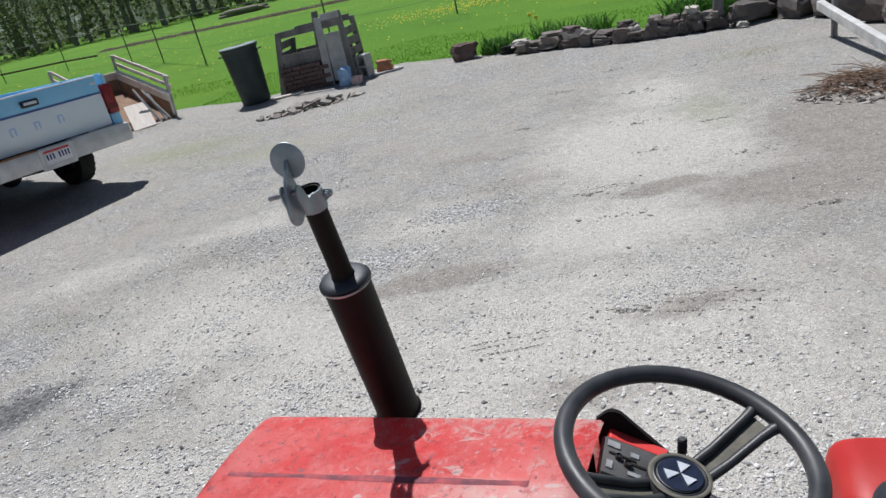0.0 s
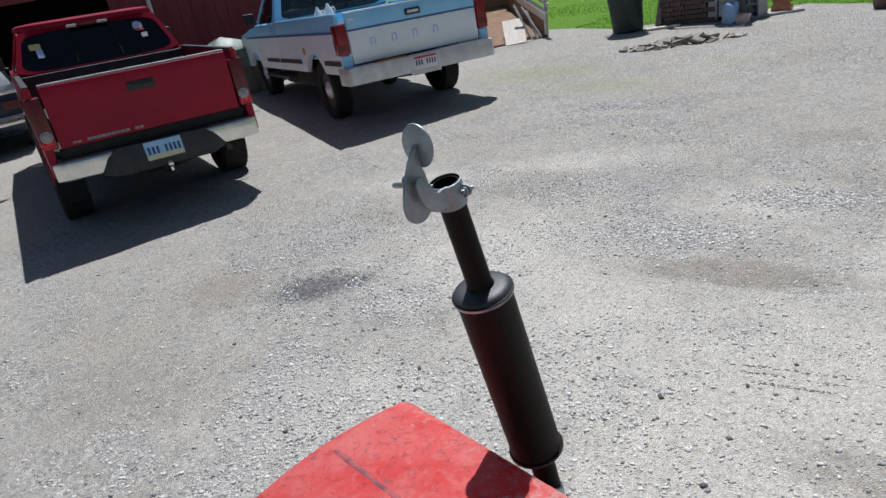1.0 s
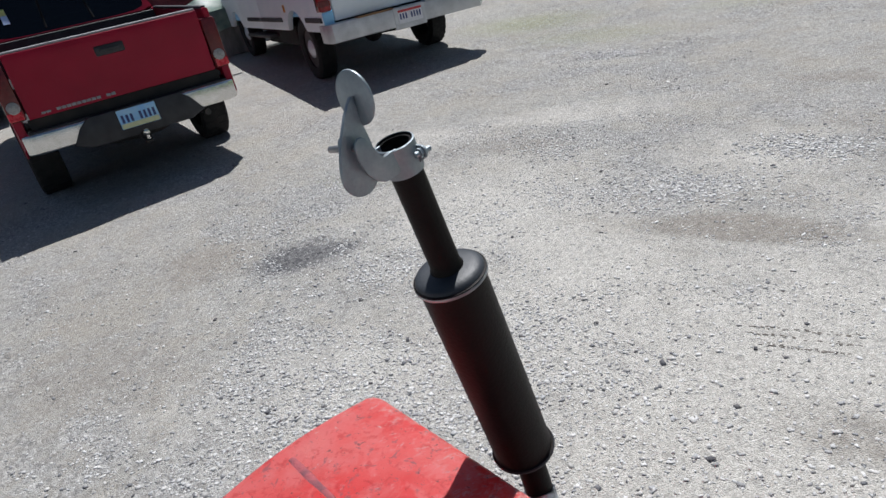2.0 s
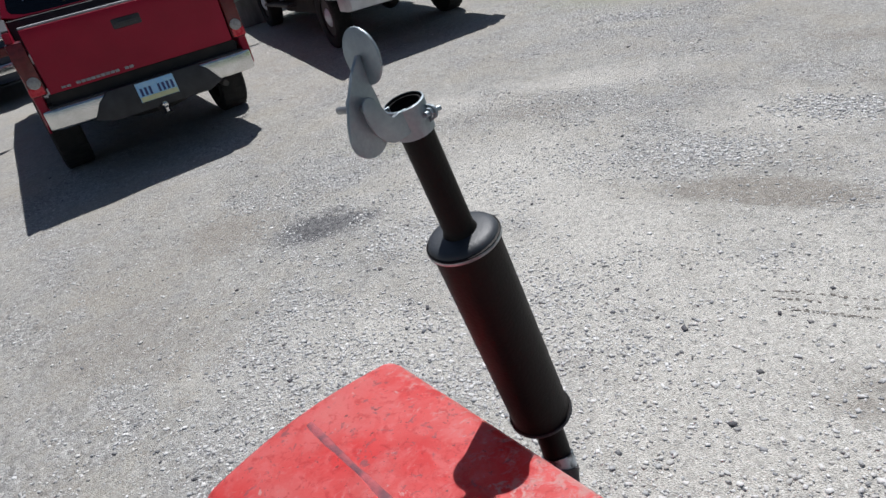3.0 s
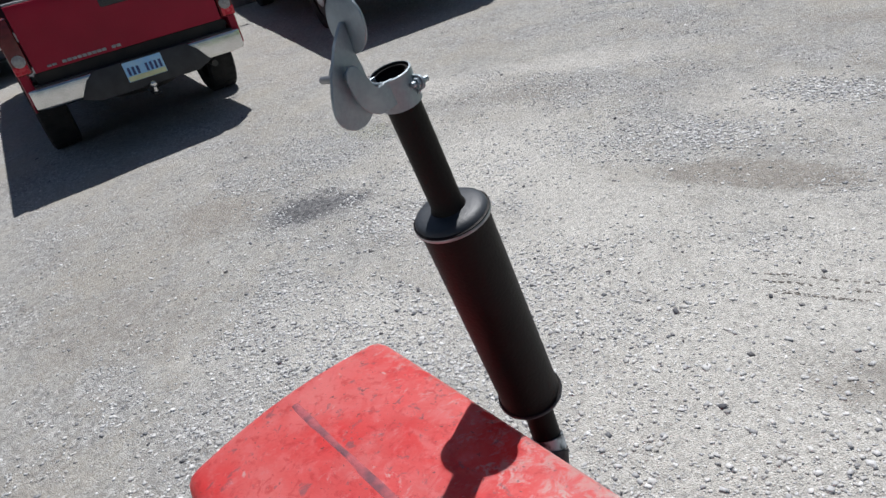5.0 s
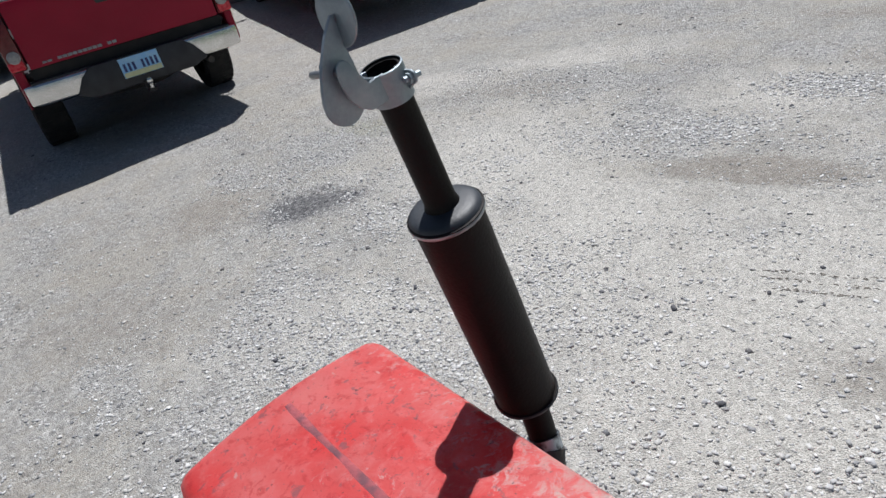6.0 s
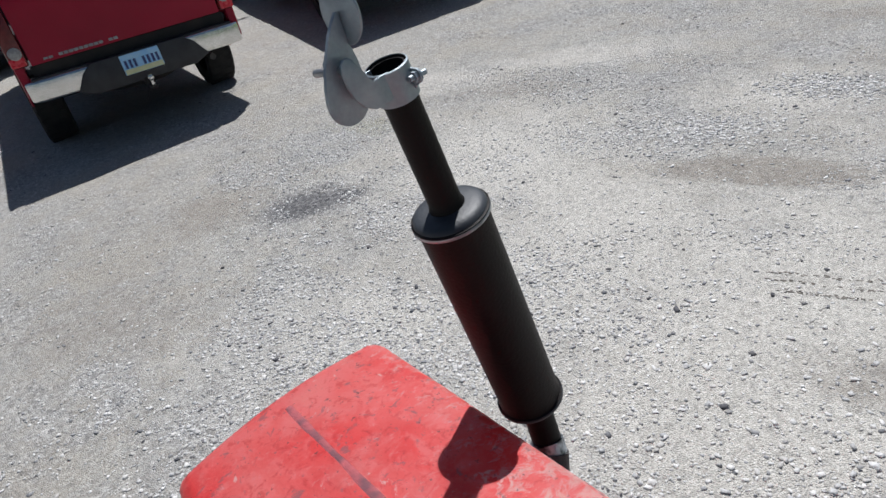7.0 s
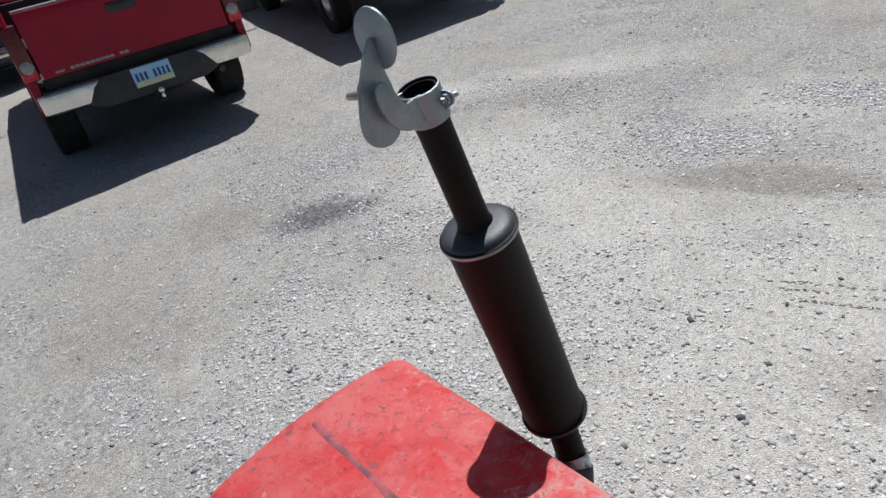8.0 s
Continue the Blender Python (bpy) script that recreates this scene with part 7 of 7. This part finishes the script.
for _ in range(4500):
    az, d = radians(rng.uniform(8, 56)), rng.uniform(84, 122)
    hh = 2.2 + 2.5 * noise.noise(Vector((az * 14, d * 0.06, 0))) + (d - 84) * 0.16
    c = Vector((0.5 - d * math.sin(az), 0.6 + d * math.cos(az), rng.random() ** 1.3 * max(0.8, hh)))
    s = rng.uniform(0.18, 0.5)
    u = Vector((rng.gauss(0, 1), rng.gauss(0, 1), rng.gauss(0, 0.8))).normalized()
    w = u.cross(Vector((rng.gauss(0, 1), rng.gauss(0, 1), rng.gauss(0, 1)))).normalized()
    n = len(vs)
    vs += [tuple(c - u * s), tuple(c + w * s * 0.6), tuple(c + u * s), tuple(c - w * s * 0.6)]
    fs.append((n, n + 1, n + 2, n + 3))
me = bpy.data.meshes.new("undergrowth")
me.from_pydata(vs, [], fs)
me.materials.append(leaf_mat)
tagged(new("undergrowth", me), "dense dark green undergrowth of the far wood", "undergrowth", kind="stuff")


# the wood going on behind, too far to shift: a glowing sheet with painted haze
def glowing_wood():
    m = bpy.data.materials.new("glowing_wood")
    m.use_nodes = True
    n, l = m.node_tree.nodes, m.node_tree.links
    tc = n.new("ShaderNodeTexCoord")
    mp = n.new("ShaderNodeMapping")
    mp.inputs["Scale"].default_value = (1.0, 1.0, 0.22)
    l.new(tc.outputs["Object"], mp.inputs["Vector"])
    t = n.new("ShaderNodeTexNoise")
    t.inputs["Scale"].default_value, t.inputs["Detail"].default_value = 0.45, 7
    l.new(mp.outputs["Vector"], t.inputs["Vector"])
    r = n.new("ShaderNodeValToRGB")
    els = r.color_ramp.elements
    els.new(0.5)
    # the palest tone stands for haze and sky between trunks
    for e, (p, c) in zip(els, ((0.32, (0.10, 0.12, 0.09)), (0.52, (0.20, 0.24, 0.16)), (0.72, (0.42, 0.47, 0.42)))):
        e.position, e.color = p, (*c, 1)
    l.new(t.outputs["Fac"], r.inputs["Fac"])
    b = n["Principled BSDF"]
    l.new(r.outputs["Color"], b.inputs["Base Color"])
    # emission lifts the dark gaps between the trees
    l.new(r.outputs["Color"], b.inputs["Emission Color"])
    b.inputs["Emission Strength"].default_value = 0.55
    b.inputs["Roughness"].default_value = 1.0
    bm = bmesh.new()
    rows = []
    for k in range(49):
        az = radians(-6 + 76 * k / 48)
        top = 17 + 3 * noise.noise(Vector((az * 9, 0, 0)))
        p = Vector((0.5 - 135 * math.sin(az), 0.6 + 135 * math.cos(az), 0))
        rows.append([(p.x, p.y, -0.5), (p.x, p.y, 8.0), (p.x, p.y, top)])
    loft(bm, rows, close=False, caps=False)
    tagged(part("backdrop", bm, m), "glowing grey-green backdrop with painted haze for the far wood", "woodland", kind="structure")


glowing_wood()


# ---------------------------------------------------------------- loose gravel
def gravel(name, label, n, seed, lo, hi, spread, material=None, flat=(0.26, 0.55), stretch=(0.9, 1.6), turn=None):
    """Angular chippings, each with its own size, turn and colour, joined into one object."""
    rg = np.random.default_rng(seed)
    ico = np.array([(-1, -1, -1), (1, -1, -1), (1, 1, -1), (-1, 1, -1), (-1, -1, 1), (1, -1, 1), (1, 1, 1), (-1, 1, 1)]) * 0.72
    tri = np.array([(0, 2, 1), (0, 3, 2), (4, 5, 6), (4, 6, 7), (0, 1, 5), (0, 5, 4), (1, 2, 6), (1, 6, 5), (2, 3, 7), (2, 7, 6), (3, 0, 4), (3, 4, 7)])
    xy = spread(rg, n)
    n = len(xy)
    size = np.exp(rg.uniform(np.log(lo), np.log(hi), n)) * 0.5
    size = lo * 0.5 + (size - lo * 0.5) * rg.random(n) ** 0.6
    jit = rg.uniform(0.55, 1.25, (n, 8, 3))
    shape = np.stack([rg.uniform(*stretch, n), rg.uniform(0.7, 1.1, n), rg.uniform(*flat, n)], 1)
    v = ico[None] * jit * shape[:, None, :] * size[:, None, None]
    a, b = rg.uniform(0, 6.283, n), rg.uniform(-0.32, 0.32, n)
    if turn is not None:
        a = turn + rg.normal(0, 0.22, n)
    ca, sa, cb, sb = np.cos(a)[:, None], np.sin(a)[:, None], np.cos(b)[:, None], np.sin(b)[:, None]
    x, y, z = v[..., 0], v[..., 1], v[..., 2]
    y, z = cb * y - sb * z, sb * y + cb * z
    x, y = ca * x - sa * y, sa * x + ca * y
    base = np.array([height(px, py) for px, py in xy])
    v = np.stack([x + xy[:, :1], y + xy[:, 1:], z + (base + size * 0.05)[:, None]], -1)
    faces = (tri[None] + 8 * np.arange(n)[:, None, None]).reshape(-1, 3)
    me = bpy.data.meshes.new(name)
    me.vertices.add(n * 8)
    me.vertices.foreach_set("co", v.reshape(-1).astype(np.float32))
    me.loops.add(len(faces) * 3)
    me.loops.foreach_set("vertex_index", faces.reshape(-1).astype(np.int32))
    me.polygons.add(len(faces))
    me.polygons.foreach_set("loop_start", np.arange(0, len(faces) * 3, 3, dtype=np.int32))
    me.update()
    me.validate()
    me.materials.append(material or gravel_mat)
    return tagged(new(name, me), label, "gravel", kind="stuff")


def clear_of(xy):
    """Keeps chippings off the lawn and out of the oily patch, where they are trodden in."""
    return np.array([p for p in xy if p[1] < edge_y(p[0]) - 0.05 and blob(p[0], p[1], -2.54, 3.55, 0.21, 0.15, 0.5) < 0.5])


def near_yard(rg, n):
    r = 1.2 + 6.3 * rg.random(n) ** 0.85
    a = rg.uniform(radians(-42), radians(72), n)
    xy = np.stack([0.55 - r * np.sin(a), 0.95 + r * np.cos(a)], 1)
    keep = np.array([rg.random() < 0.09 + 0.91 * looseness(x, y) ** 1.7 for x, y in xy])
    return clear_of(xy[keep])


def heaped(rg, n):
    """Coarser stones, only where the loose ones lie thick."""
    r = 1.0 + 5.0 * rg.random(n)
    a = rg.uniform(radians(-40), radians(80), n)
    xy = np.stack([0.55 - r * np.sin(a), 0.95 + r * np.cos(a)], 1)
    keep = np.array([rg.random() < 0.07 + 0.93 * looseness(x, y) ** 3.0 for x, y in xy])
    return clear_of(xy[keep])


def far_yard(rg, n):
    xy = np.stack([rg.uniform(-8.5, 4.3, n), rg.uniform(6.5, 13.6, n)], 1)
    keep = np.array([rg.random() < 0.06 + 0.94 * looseness(x, y) ** 1.4 for x, y in xy])
    return clear_of(xy[keep])


def mid_yard(rg, n):
    """Open ground between the tractor and the parked trucks."""
    xy = np.stack([rg.normal(-2.1, 1.0, n), rg.normal(3.7, 1.0, n)], 1)
    keep = np.array([rg.random() < 0.12 + 0.88 * looseness(x, y) ** 1.3 for x, y in xy])
    return clear_of(xy[keep])


def in_drifts(rg, n):
    """Chippings heaped where wheels have pushed them together."""
    d = np.array(DRIFTS)[rg.integers(0, 3, n)]
    return d[:, :2] + rg.normal(0, 0.62, (n, 2)) * d[:, 2:4]


def by_tractor(rg, n):
    return np.concatenate([np.stack([rg.normal(0.5, 0.8, n // 2), rg.normal(2.7, 0.5, n // 2)], 1), np.stack([rg.normal(-0.85, 0.45, n - n // 2), rg.normal(2.1, 0.45, n - n // 2)], 1)])


def wheel_ridges(rg, n):
    """Clods along tyre marks, dashed like the shadows in the tread."""
    lines = (((-0.01, 3.60), (0.39, 3.66)), ((0.0, 3.555), (0.40, 3.595)), ((0.06, 3.495), (0.37, 3.535)), ((0.91, 3.84), (1.54, 3.74)), ((0.90, 3.78), (1.55, 3.62)), ((0.91, 3.68), (1.35, 3.58)), ((0.68, 3.77), (0.88, 3.69)))
    k = rg.integers(0, len(lines), n)
    f = ((rg.integers(0, 11, n) + 0.55 * rg.random(n)) / 11)[:, None]
    p, q = np.array([x[0] for x in lines])[k], np.array([x[1] for x in lines])[k]
    return p + (q - p) * f + rg.normal(0, 0.005, (n, 2))


def scuffs(rg, n):
    """Torn-up spots in the packed ground."""
    spots = ((1.42, 7.03, 0.13), (1.44, 8.2, 0.15), (1.34, 6.17, 0.11), (1.98, 5.78, 0.13), (0.92, 5.5, 0.08), (0.76, 5.41, 0.08), (0.89, 4.94, 0.14), (0.32, 7.5, 0.04), (0.74, 8.81, 0.12), (1.99, 6.72, 0.07), (2.09, 4.66, 0.06), (1.47, 9.51, 0.10), (3.01, 8.9, 0.22), (0.79, 3.73, 0.05))
    sp = np.array(spots)[rg.integers(0, len(spots), n)]
    return sp[:, :2] + rg.normal(0, 1, (n, 2)) * sp[:, 2:] * np.array([1.0, 0.30])


gravel("loose_gravel", "pale grey limestone chippings scattered over the yard", 270000, 1, 0.0045, 0.0145, near_yard)
gravel("coarse_gravel", "coarser grey limestone chippings lying loose on the yard", 26000, 2, 0.011, 0.026, heaped)
# some dark stones, and many more put in for the small shadows between chippings
gravel("dark_specks", "dark blue-grey chippings lying singly, many standing for shadows of stones", 1500, 5, 0.011, 0.034, near_yard, dark_stone)
gravel("tractor_side_gravel", "coarse mixed grey chippings beside the tractor", 4200, 6, 0.010, 0.030, by_tractor)
gravel("scattered_gravel", "pale and grey chippings scattered before the parked trucks", 20000, 12, 0.009, 0.025, mid_yard, None, (0.4, 0.75))
gravel("drifted_gravel", "blue-grey chippings pushed together into thin drifts", 2600, 11, 0.012, 0.030, in_drifts)
gravel("tread_dashes", "grey-brown clods along old tyre marks, darkened for the shade in the tread", 330, 7, 0.006, 0.0125, wheel_ridges, tread_shade, (0.4, 0.7), (1.5, 2.8), 0.05)
gravel("torn_clods", "flat grey-brown clods torn out of the packed ground", 420, 9, 0.010, 0.042, scuffs, clod_mat, (0.22, 0.42), (1.0, 2.0))
gravel("distant_gravel", "grey chippings over the far part of the yard", 26000, 4, 0.010, 0.030, far_yard)
